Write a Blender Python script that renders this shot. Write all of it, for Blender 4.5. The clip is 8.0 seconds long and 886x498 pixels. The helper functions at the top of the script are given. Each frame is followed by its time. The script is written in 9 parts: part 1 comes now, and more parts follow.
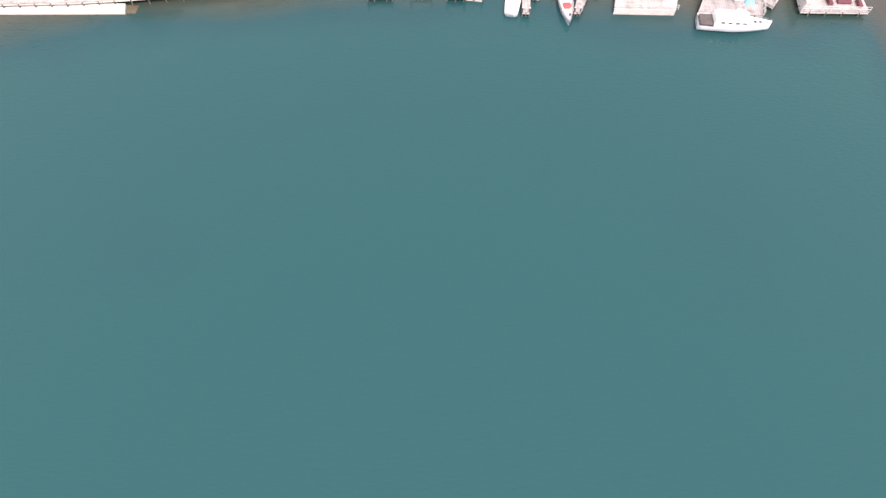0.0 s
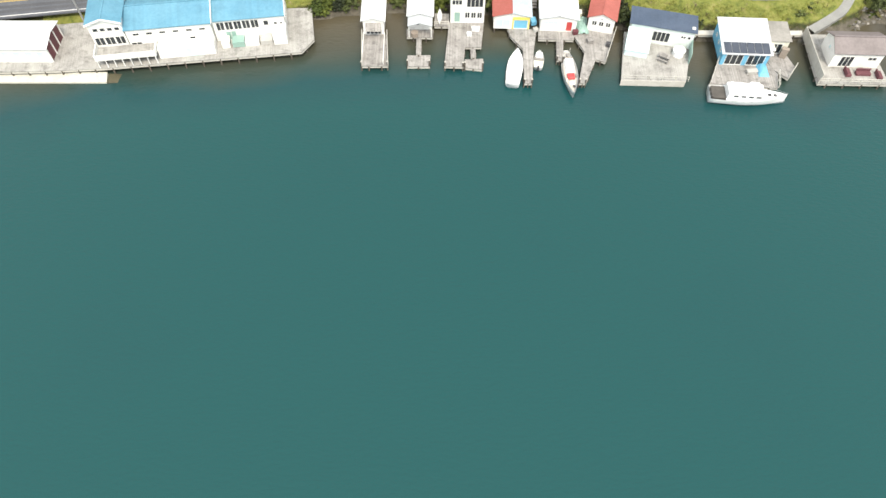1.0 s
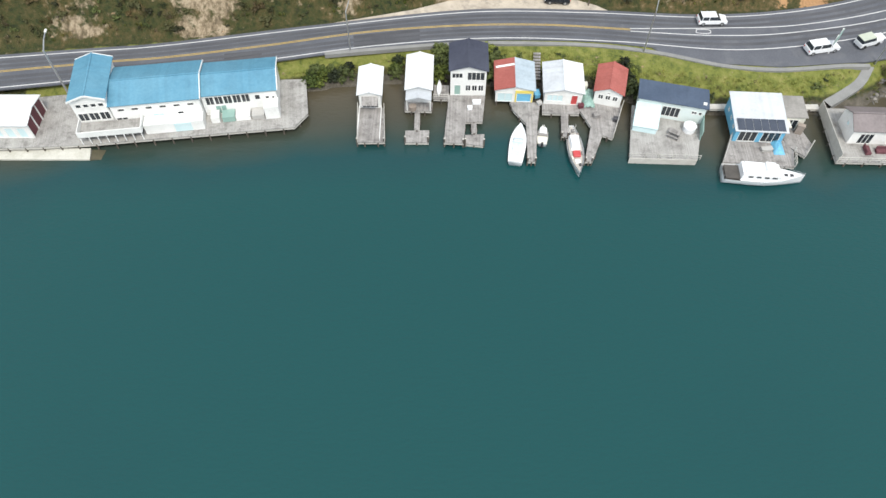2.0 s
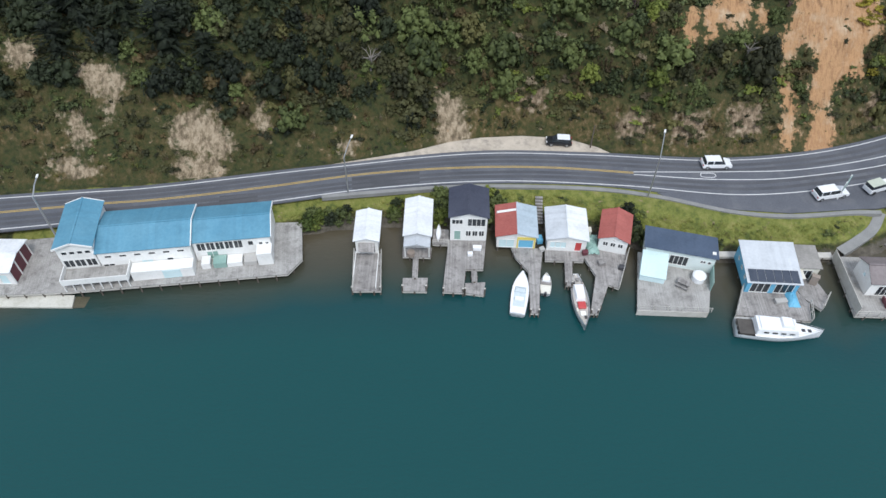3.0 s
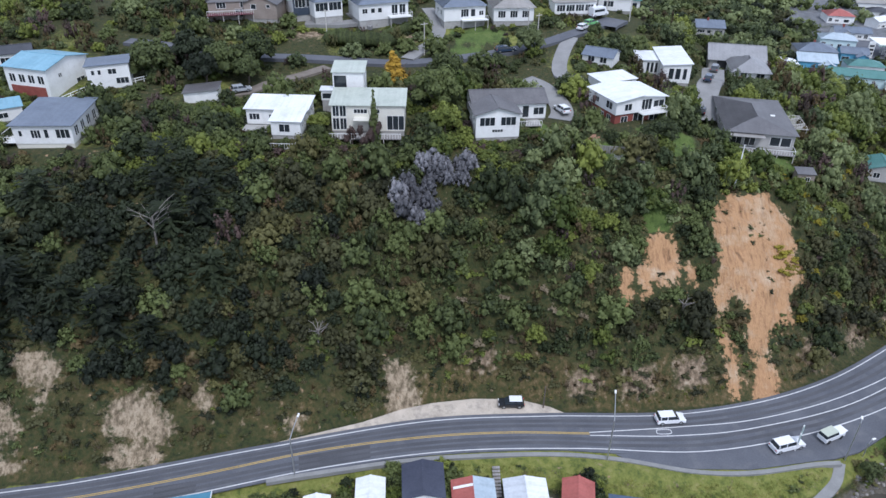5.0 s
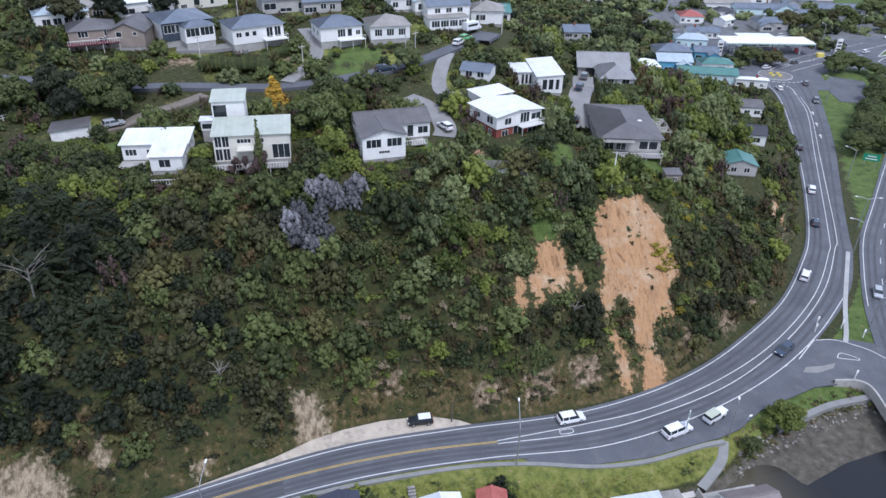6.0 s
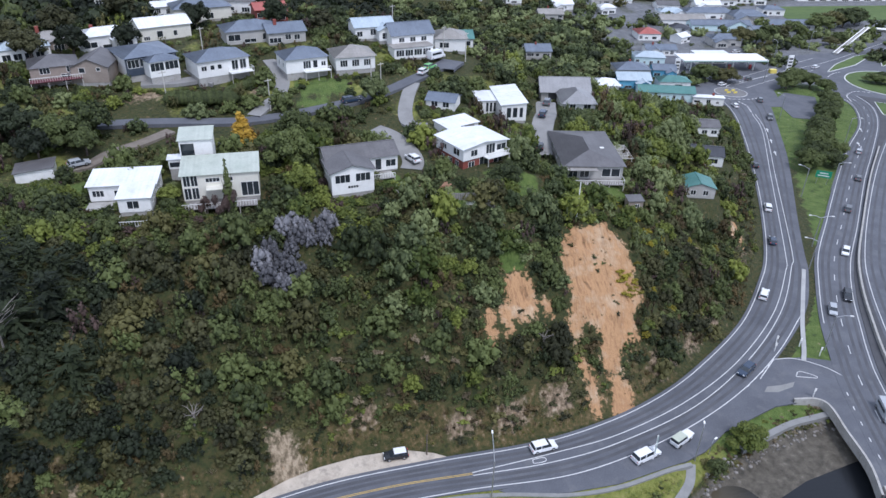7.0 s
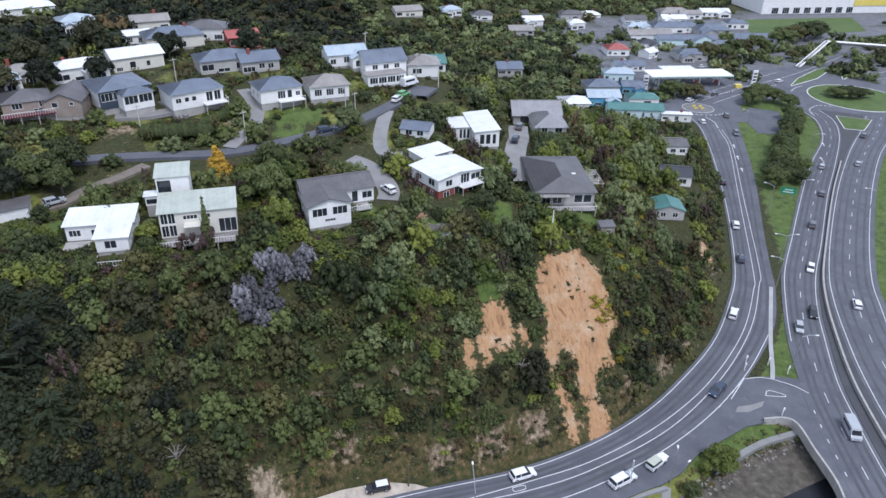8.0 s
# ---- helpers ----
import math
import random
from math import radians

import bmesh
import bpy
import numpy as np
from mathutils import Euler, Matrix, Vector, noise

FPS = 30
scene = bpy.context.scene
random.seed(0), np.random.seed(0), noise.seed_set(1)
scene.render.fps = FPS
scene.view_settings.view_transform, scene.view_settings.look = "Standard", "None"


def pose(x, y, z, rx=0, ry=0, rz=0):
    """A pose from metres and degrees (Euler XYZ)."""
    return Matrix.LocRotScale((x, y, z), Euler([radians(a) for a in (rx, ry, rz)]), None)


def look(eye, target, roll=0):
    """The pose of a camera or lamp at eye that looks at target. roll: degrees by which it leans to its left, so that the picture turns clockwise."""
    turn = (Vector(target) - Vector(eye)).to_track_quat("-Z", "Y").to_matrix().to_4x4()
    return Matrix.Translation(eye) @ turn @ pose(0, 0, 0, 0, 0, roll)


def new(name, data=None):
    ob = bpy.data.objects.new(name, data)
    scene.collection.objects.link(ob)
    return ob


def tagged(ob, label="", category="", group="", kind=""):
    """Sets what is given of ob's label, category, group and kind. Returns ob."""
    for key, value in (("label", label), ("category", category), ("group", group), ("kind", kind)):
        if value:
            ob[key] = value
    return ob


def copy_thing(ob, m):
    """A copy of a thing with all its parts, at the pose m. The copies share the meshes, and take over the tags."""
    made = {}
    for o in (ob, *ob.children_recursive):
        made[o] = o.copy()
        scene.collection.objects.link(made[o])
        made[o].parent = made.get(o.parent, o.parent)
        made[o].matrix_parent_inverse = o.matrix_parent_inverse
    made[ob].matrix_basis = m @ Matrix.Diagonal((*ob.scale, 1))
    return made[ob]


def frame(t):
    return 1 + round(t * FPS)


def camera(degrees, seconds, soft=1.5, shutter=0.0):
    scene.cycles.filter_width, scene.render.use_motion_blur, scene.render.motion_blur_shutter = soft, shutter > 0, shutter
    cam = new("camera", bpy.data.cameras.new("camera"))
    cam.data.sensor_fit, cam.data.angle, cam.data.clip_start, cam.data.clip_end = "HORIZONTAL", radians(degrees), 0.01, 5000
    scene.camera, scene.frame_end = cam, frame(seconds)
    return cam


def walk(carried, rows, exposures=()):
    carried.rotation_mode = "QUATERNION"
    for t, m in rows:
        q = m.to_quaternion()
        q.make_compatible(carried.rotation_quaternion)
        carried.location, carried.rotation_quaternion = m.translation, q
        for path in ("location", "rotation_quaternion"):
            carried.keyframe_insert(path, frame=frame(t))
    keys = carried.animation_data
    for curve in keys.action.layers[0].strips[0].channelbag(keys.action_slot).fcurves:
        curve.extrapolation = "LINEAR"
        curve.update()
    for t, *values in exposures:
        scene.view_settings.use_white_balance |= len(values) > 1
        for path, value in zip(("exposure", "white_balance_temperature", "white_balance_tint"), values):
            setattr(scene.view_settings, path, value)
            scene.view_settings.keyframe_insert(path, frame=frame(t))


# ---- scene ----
cam = camera(64.10, 8.0)
PATH = [
    (0, (1.633, 4.058, 78.808), (1.309, 53.494, -8.117), 0.94),
    (0.5, (1.740, 9.327, 78.016), (1.355, 60.462, -7.920), 1.00),
    (1, (2.083, 14.778, 77.552), (1.484, 67.232, -7.585), 0.98),
    (2.3, (2.333, 28.171, 77.436), (1.191, 85.984, -4.151), 0.86),
    (2.5, (2.404, 30.211, 77.502), (1.142, 90.228, -2.476), 0.92),
    (3, (2.507, 34.259, 78.253), (0.706, 100.315, 3.197), 0.80),
    (3.5, (2.651, 37.495, 78.953), (0.496, 109.732, 9.836), 0.82),
    (4, (2.713, 39.574, 80.322), (1.899, 117.624, 17.813), 0.86),
    (4.5, (2.761, 40.186, 81.631), (3.642, 123.786, 26.765), 0.99),
    (4.7, (2.991, 40.316, 82.234), (4.613, 125.559, 29.976), 0.89),
    (5.8, (2.269, 40.595, 86.342), (19.363, 124.754, 35.107), 1.35),
    (6, (2.376, 40.681, 86.908), (21.830, 124.397, 35.790), 1.36),
    (6.5, (2.187, 40.891, 89.203), (24.203, 124.283, 38.597), 1.41),
    (7, (1.967, 41.232, 91.790), (25.967, 124.482, 41.856), 1.46),
    (7.5, (1.967, 41.364, 94.249), (27.616, 124.559, 45.048), 1.42),
    (8, (1.792, 41.566, 96.864), (29.157, 124.342, 47.882), 1.40),
]
walk(cam, [(t, look(e, g, r)) for t, e, g, r in PATH],
     exposures=[(0.0, 1.38, 7450, 30), (0.5, 1.30, 7450, 24), (1.0, 1.05, 7550, 8), (1.5, 0.80, 7150, 10), (2.3, 0.48, 6800, 8), (3.0, 0.22, 6300, 10), (3.5, 0.04, 6100, 13), (4.5, 0.15, 5880, 14), (6.0, 0.25, 5780, 16), (8.0, 0.22, 5920, 16)])

# ---- sky and sun: bright overcast ----
world = bpy.data.worlds.new("overcast_sky")
scene.world = world
world.use_nodes = True
wn = world.node_tree.nodes
wl = world.node_tree.links
sky = wn.new("ShaderNodeTexSky")
sky.sky_type = "NISHITA"
sky.sun_disc = False
sky.sun_elevation, sky.sun_rotation = radians(52), radians(200)
cloud = wn.new("ShaderNodeMix")
cloud.data_type = "RGBA"
cloud.inputs[0].default_value = 0.75
cloud.inputs[7].default_value = (7.5, 8.3, 9.5, 1)
wl.new(sky.outputs[0], cloud.inputs[6])
wl.new(cloud.outputs[2], wn["Background"].inputs[0])
wn["Background"].inputs[1].default_value = 0.11
sun = new("sun", bpy.data.lights.new("sun", "SUN"))
sun.data.energy, sun.data.angle, sun.data.color = 2.1, radians(18), (1.0, 0.975, 0.94)
sun.matrix_world = look((0, 0, 200), (-30, 90, 40))

# ---- materials ----
MATS = {}


def material(name, low, high, rough=0.7, scale=0.6, fine=9.0, bump=0.15, metal=0.0, stain=None, stain_amount=0.0, wave=None,
             tint=False, island=False, relief=0.05):
    """A surface whose colour wanders between two tones at two scales, with fine relief; wave: (axis, width) of boards or ribs."""
    if name in MATS:
        return MATS[name]
    m = bpy.data.materials.new(name)
    m.use_nodes = True
    n, l = m.node_tree.nodes, m.node_tree.links
    b = n["Principled BSDF"]
    b.inputs["Roughness"].default_value = rough
    b.inputs["Metallic"].default_value = metal
    co = n.new("ShaderNodeTexCoord")
    geo = n.new("ShaderNodeNewGeometry")
    big = n.new("ShaderNodeTexNoise")
    big.inputs["Scale"].default_value = scale
    big.inputs["Detail"].default_value = 5
    l.new(geo.outputs["Position"], big.inputs["Vector"])
    small = n.new("ShaderNodeTexNoise")
    small.inputs["Scale"].default_value = fine
    small.inputs["Detail"].default_value = 3
    l.new(geo.outputs["Position"], small.inputs["Vector"])
    mixn = n.new("ShaderNodeMath")
    mixn.operation = "MULTIPLY_ADD"
    mixn.inputs[1].default_value = 0.45
    l.new(small.outputs["Fac"], mixn.inputs[0])
    half = n.new("ShaderNodeMath")
    half.operation = "MULTIPLY"
    half.inputs[1].default_value = 0.55
    l.new(big.outputs["Fac"], half.inputs[0])
    l.new(half.outputs[0], mixn.inputs[2])
    last = mixn.outputs[0]
    for on, source in ((tint, "tint"), (island, "island")):
        if on:
            at = n.new("ShaderNodeAttribute") if source == "tint" else geo
            if source == "tint":
                at.attribute_name = "tint"
            add = n.new("ShaderNodeMath")
            add.operation = "MULTIPLY_ADD"
            add.inputs[1].default_value = 0.95 if source == "tint" else 0.40
            l.new(at.outputs["Fac"] if source == "tint" else at.outputs["Random Per Island"], add.inputs[0])
            sub = n.new("ShaderNodeMath")
            sub.operation = "SUBTRACT"
            sub.inputs[1].default_value = 0.47 if source == "tint" else 0.20
            l.new(last, sub.inputs[0])
            l.new(sub.outputs[0], add.inputs[2])
            last = add.outputs[0]
    ramp = n.new("ShaderNodeValToRGB")
    ramp.color_ramp.elements[0].position, ramp.color_ramp.elements[1].position = (0.1, 0.9) if tint else (0.35, 0.65)
    ramp.color_ramp.elements[0].color = (*low, 1)
    ramp.color_ramp.elements[1].color = (*high, 1)
    l.new(last, ramp.inputs[0])
    colour = ramp.outputs[0]
    if stain:
        st = n.new("ShaderNodeTexNoise")
        st.inputs["Scale"].default_value = scale * 2.3
        st.inputs["Detail"].default_value = 8
        st.inputs["Roughness"].default_value = 0.7
        l.new(geo.outputs["Position"], st.inputs["Vector"])
        sr = n.new("ShaderNodeValToRGB")
        sr.color_ramp.elements[0].position, sr.color_ramp.elements[1].position = 0.5, 0.68
        sr.color_ramp.elements[1].color = (stain_amount, stain_amount, stain_amount, 1)
        l.new(st.outputs["Fac"], sr.inputs[0])
        mx = n.new("ShaderNodeMix")
        mx.data_type = "RGBA"
        mx.inputs[7].default_value = (*stain, 1)
        l.new(sr.outputs[0], mx.inputs[0])
        l.new(colour, mx.inputs[6])
        colour = mx.outputs[2]
    height = small.outputs["Fac"]
    if wave:
        sep = n.new("ShaderNodeSeparateXYZ")
        l.new(co.outputs["Object"], sep.inputs[0])
        fr = n.new("ShaderNodeMath")
        fr.operation = "MULTIPLY"
        fr.inputs[1].default_value = 1 / wave[1]
        l.new(sep.outputs["XYZ".index(wave[0])], fr.inputs[0])
        fl = n.new("ShaderNodeMath")
        fl.operation = "FLOOR"
        l.new(fr.outputs[0], fl.inputs[0])
        wn_ = n.new("ShaderNodeTexWhiteNoise")
        wn_.noise_dimensions = "1D"
        l.new(fl.outputs[0], wn_.inputs["W"])
        fc = n.new("ShaderNodeMath")
        fc.operation = "FRACT"
        l.new(fr.outputs[0], fc.inputs[0])
        gap = n.new("ShaderNodeMath")
        gap.operation = "GREATER_THAN"
        gap.inputs[1].default_value = 0.12
        l.new(fc.outputs[0], gap.inputs[0])
        shade = n.new("ShaderNodeMath")
        shade.operation = "MULTIPLY_ADD"
        shade.inputs[1].default_value = wave[2]
        shade.inputs[2].default_value = 1 - wave[2] * 0.6
        l.new(wn_.outputs["Value"], shade.inputs[0])
        hs = n.new("ShaderNodeHueSaturation")
        l.new(shade.outputs[0], hs.inputs["Value"])
        l.new(colour, hs.inputs["Color"])
        colour = hs.outputs[0]
        hm = n.new("ShaderNodeMath")
        hm.operation = "MULTIPLY_ADD"
        hm.inputs[1].default_value = 0.3
        l.new(height, hm.inputs[0])
        l.new(gap.outputs[0], hm.inputs[2])
        height = hm.outputs[0]
    l.new(colour, b.inputs["Base Color"])
    if bump:
        bp = n.new("ShaderNodeBump")
        bp.inputs["Strength"].default_value = bump
        bp.inputs["Distance"].default_value = relief
        l.new(height, bp.inputs["Height"])
        l.new(bp.outputs[0], b.inputs["Normal"])
    MATS[name] = m
    return m


def glass(name="window_glass", tone=(0.02, 0.025, 0.03)):
    if name in MATS:
        return MATS[name]
    m = material(name, tone, tuple(c * 1.6 for c in tone), rough=0.08, scale=0.3, bump=0.0)
    m.node_tree.nodes["Principled BSDF"].inputs["Specular IOR Level"].default_value = 0.8
    return m


WHITE = material("white_weatherboard_paint", (0.72, 0.72, 0.70), (0.82, 0.82, 0.80), 0.55, 0.4, 6, 0.1, stain=(0.45, 0.43, 0.38), stain_amount=0.25)
CREAM = material("cream_paint", (0.62, 0.60, 0.52), (0.72, 0.70, 0.62), 0.6, 0.4, 6, 0.1, stain=(0.4, 0.38, 0.32), stain_amount=0.25)
GREYWALL = material("grey_plaster", (0.36, 0.35, 0.33), (0.46, 0.45, 0.43), 0.7, 0.4, 6, 0.15)
BROWNWALL = material("brown_weatherboard", (0.22, 0.18, 0.15), (0.32, 0.27, 0.23), 0.7, 0.4, 6, 0.15)
REDBRICK = material("red_brick_wall", (0.20, 0.045, 0.035), (0.28, 0.08, 0.06), 0.8, 0.8, 12, 0.25)
MAROON = material("maroon_paint", (0.09, 0.02, 0.03), (0.14, 0.035, 0.045), 0.5, 0.6, 8, 0.1)
BLUEPAINT = material("sky_blue_paint", (0.10, 0.36, 0.55), (0.16, 0.44, 0.62), 0.5, 0.5, 8, 0.1)
PALEBLUE = material("pale_aqua_paint", (0.52, 0.68, 0.70), (0.62, 0.76, 0.78), 0.5, 0.5, 8, 0.1)
YELLOWP = material("yellow_paint", (0.65, 0.52, 0.10), (0.75, 0.62, 0.16), 0.5, 0.5, 8, 0.1)
REDPAINT = material("red_paint", (0.45, 0.05, 0.05), (0.55, 0.08, 0.08), 0.45, 0.5, 8, 0.1)
GREENP = material("sea_green_paint", (0.22, 0.36, 0.32), (0.30, 0.44, 0.39), 0.5, 0.5, 8, 0.1)
DARKTRIM = material("dark_trim", (0.03, 0.03, 0.035), (0.06, 0.06, 0.065), 0.5, 0.5, 8, 0.05)
CONCRETE = material("weathered_concrete", (0.30, 0.29, 0.27), (0.42, 0.41, 0.39), 0.85, 0.5, 7, 0.3, stain=(0.16, 0.15, 0.13), stain_amount=0.5)
TIMBER = material("silvered_timber_boards", (0.21, 0.195, 0.185), (0.37, 0.355, 0.34), 0.85, 0.5, 7, 0.3, stain=(0.10, 0.092, 0.088), stain_amount=0.75, wave=("X", 0.16, 0.30))
TIMBERY = material("silvered_timber_cross_boards", (0.25, 0.24, 0.225), (0.42, 0.41, 0.39), 0.85, 0.3, 7, 0.3, stain=(0.13, 0.12, 0.115), stain_amount=0.75, wave=("X", 0.15, 0.16))
PILE = material("wet_timber_pile", (0.06, 0.05, 0.04), (0.14, 0.12, 0.10), 0.8, 1.5, 9, 0.4)
PALETIMBER = material("pale_timber_rail", (0.42, 0.40, 0.36), (0.55, 0.53, 0.49), 0.8, 1.0, 9, 0.2)
BARK = material("grey_brown_bark", (0.07, 0.055, 0.045), (0.16, 0.13, 0.11), 0.9, 2.0, 14, 0.5)
ROOF = {}
for key, lo, hi in (("blue", (0.075, 0.225, 0.325), (0.115, 0.285, 0.385)), ("darkgrey", (0.035, 0.037, 0.045), (0.06, 0.062, 0.072)),
                    ("grey", (0.090, 0.086, 0.088), (0.14, 0.135, 0.137)), ("white", (0.62, 0.64, 0.65), (0.76, 0.77, 0.78)),
                    ("red", (0.30, 0.075, 0.06), (0.40, 0.12, 0.10)), ("paleblue", (0.33, 0.40, 0.45), (0.44, 0.51, 0.56)),
                    ("navy", (0.05, 0.075, 0.12), (0.08, 0.11, 0.165)), ("green", (0.36, 0.40, 0.34), (0.46, 0.49, 0.43)),
                    ("slate", (0.034, 0.038, 0.060), (0.056, 0.062, 0.090)), ("steel", (0.105, 0.128, 0.168), (0.165, 0.195, 0.240)), ("teal", (0.06, 0.17, 0.155), (0.10, 0.23, 0.21)),
                    ("dove", (0.23, 0.23, 0.235), (0.31, 0.31, 0.315)), ("frost", (0.45, 0.475, 0.50), (0.55, 0.575, 0.60)), ("sky", (0.15, 0.31, 0.40), (0.22, 0.39, 0.48)), ("mauve", (0.15, 0.125, 0.125), (0.21, 0.18, 0.18)), ("taupe", (0.22, 0.21, 0.19), (0.32, 0.30, 0.28))):
    ROOF[key] = material(key + "_corrugated_roofing", lo, hi, 0.5, 0.25, 3, 0.25, stain=tuple(c * 0.7 for c in lo), stain_amount=0.4, wave=("X", 0.4, 0.10))
GLASS = glass()
CHROME = material("galvanised_steel", (0.36, 0.37, 0.38), (0.48, 0.49, 0.50), 0.4, 2, 12, 0.05, metal=0.7)
RUBBER = material("black_rubber", (0.015, 0.015, 0.015), (0.03, 0.03, 0.03), 0.85, 3, 20, 0.1)
GELCOAT = material("white_gelcoat", (0.74, 0.75, 0.76), (0.82, 0.83, 0.84), 0.25, 0.7, 8, 0.02)
ASPHALT = material("grey_asphalt", (0.076, 0.081, 0.095), (0.124, 0.130, 0.148), 0.9, 0.16, 5, 0.3, stain=(0.165, 0.165, 0.17), stain_amount=0.45)
ASPHALT2 = material("dark_asphalt_patch", (0.055, 0.056, 0.062), (0.08, 0.081, 0.088), 0.9, 0.3, 5, 0.3)
TYRETRACK = material("worn_tyre_track", (0.060, 0.062, 0.070), (0.095, 0.098, 0.108), 0.85, 0.25, 5, 0.2)
LINEWHITE = material("worn_white_line_paint", (0.50, 0.50, 0.50), (0.68, 0.68, 0.67), 0.7, 0.9, 6, 0.1)
LINEYELLOW = material("worn_yellow_line_paint", (0.42, 0.28, 0.06), (0.56, 0.40, 0.13), 0.7, 0.9, 6, 0.1)
LEAF = {}
for key, lo, hi in (("broadleaf", (0.024, 0.036, 0.011), (0.140, 0.172, 0.052)), ("bright", (0.055, 0.082, 0.013), (0.225, 0.260, 0.050)),
                    ("olive", (0.040, 0.042, 0.012), (0.150, 0.142, 0.048)), ("pine", (0.009, 0.015, 0.006), (0.033, 0.046, 0.018)),
                    ("kanuka", (0.024, 0.027, 0.009), (0.094, 0.094, 0.036)), ("brown", (0.045, 0.033, 0.012), (0.145, 0.104, 0.042)),
                    ("lilac", (0.110, 0.110, 0.120), (0.310, 0.308, 0.328)), ("reed", (0.13, 0.15, 0.028), (0.38, 0.37, 0.10)),
                    ("manuka", (0.056, 0.078, 0.028), (0.240, 0.280, 0.115)), ("gorse", (0.16, 0.14, 0.015), (0.34, 0.29, 0.03)), ("gold", (0.36, 0.22, 0.02), (0.60, 0.38, 0.05)),
                    ("dry", (0.10, 0.080, 0.046), (0.27, 0.22, 0.14)), ("purple", (0.040, 0.028, 0.024), (0.115, 0.075, 0.064))):
    LEAF[key] = material(key + "_foliage", lo, hi, 0.75, 0.10, 2.4, 0.5, tint=True, island=True, relief=0.2)
    # leaves let some light through
    lt = LEAF[key].node_tree
    thin = lt.nodes.new("ShaderNodeBsdfTranslucent")
    both = lt.nodes.new("ShaderNodeMixShader")
    both.inputs[0].default_value = 0.3
    lb = lt.nodes["Principled BSDF"]
    lt.links.new(lb.inputs["Base Color"].links[0].from_socket, thin.inputs[0])
    lt.links.new(lb.outputs[0], both.inputs[1])
    lt.links.new(thin.outputs[0], both.inputs[2])
    lt.links.new(both.outputs[0], lt.nodes["Material Output"].inputs[0])

# ---- the lie of the land ----
def interp(v, xs, ys):
    return np.interp(v, xs, ys)


def smooth(v, a, b):
    u = np.clip((v - a) / (b - a), 0, 1)
    return u * u * (3 - 2 * u)


def curve(points, count):
    """A Catmull-Rom curve through plan points, in even steps."""
    p = np.array(points, float)
    q = np.vstack([2 * p[0] - p[1], p, 2 * p[-1] - p[-2]])
    out = []
    for i in range(1, len(q) - 2):
        for u in np.linspace(0, 1, 24, endpoint=False):
            a, b, c, d = q[i - 1], q[i], q[i + 1], q[i + 2]
            out.append(0.5 * (2 * b + (c - a) * u + (2 * a - 5 * b + 4 * c - d) * u**2 + (3 * b - a - 3 * c + d) * u**3))
    out.append(q[-2])
    out = np.array(out)
    run = np.r_[0, np.cumsum(np.hypot(*np.diff(out, axis=0).T))]
    at = np.linspace(0, run[-1], count)
    return np.stack([np.interp(at, run, out[:, 0]), np.interp(at, run, out[:, 1])], 1)


HILL_EDGE = curve([(-125, 98.5), (-58.6, 108.7), (-43.6, 111), (-20.2, 116.2), (4, 121.0), (23, 121.7), (42.3, 121.3), (57, 123.2), (70.5, 127.3),
                   (83.3, 133.6), (99.3, 143.7), (112.9, 156), (124.3, 168.7), (142.6, 195.5), (161.7, 226.8), (175, 250.5), (183, 266.5), (188, 282)], 260)
SEA_EDGE = curve([(-123, 90.5), (-57, 102.5), (-36, 106.5), (-26.7, 108.5), (-11.2, 112.2), (4, 114.6), (22.2, 115.2), (35.6, 114.0), (49.1, 113.8),
                  (62, 116.3), (72.1, 118.9), (87, 125.3), (98, 131.6), (115.4, 144.3), (127.6, 158.1), (133.1, 166.2), (144.5, 182.8), (170.2, 219.1),
                  (186.5, 244.6), (200.7, 267.6), (207, 280)], 260)
TOE = curve([(-420, 60), (-125, 100.5), (-58.6, 110.8), (-43.6, 113), (-20.2, 118.3), (-5, 122.0), (3, 124.8), (13, 126.8), (21, 126.3), (28, 123.6),
             (42.3, 123.2), (57, 125.0), (70.5, 129.2), (82.3, 135.4), (98, 145.7), (111.4, 157.6), (122.6, 170), (140.9, 196.5), (160, 227.8),
             (172, 252), (177, 270), (170, 330), (150, 420), (120, 600)], 220)
SHORE_X = [-420, -125, -75, -57, -24, -15, -5, 5, 15, 24, 31, 40, 55, 63, 68, 75, 85, 97, 140, 160, 200]
SHORE_Y = [50, 86, 96, 99, 104, 106.5, 107.5, 107.5, 107.6, 106.5, 104, 102.6, 103, 104.5, 107, 110, 113, 114.6, 112, 90, 60]


def toe_distance(x, y):
    """Metres inland of the foot of the slope (negative on the road's side)."""
    best = np.full(x.shape, 1e9)
    side = np.zeros(x.shape)
    for (ax, ay), (bx, by) in zip(TOE[:-1], TOE[1:]):
        dx, dy = bx - ax, by - ay
        u = np.clip(((x - ax) * dx + (y - ay) * dy) / (dx * dx + dy * dy), 0, 1)
        d = np.hypot(x - ax - u * dx, y - ay - u * dy)
        near = d < best
        best = np.where(near, d, best)
        side = np.where(near, np.sign(dx * (y - ay) - dy * (x - ax)), side)
    return best * side


def rough_noise(x, y, size, seed=0.0):
    out = np.zeros(x.size)
    for i, (a, b) in enumerate(zip(x.ravel(), y.ravel())):
        out[i] = noise.noise((a / size, b / size, seed))
    return out.reshape(x.shape)


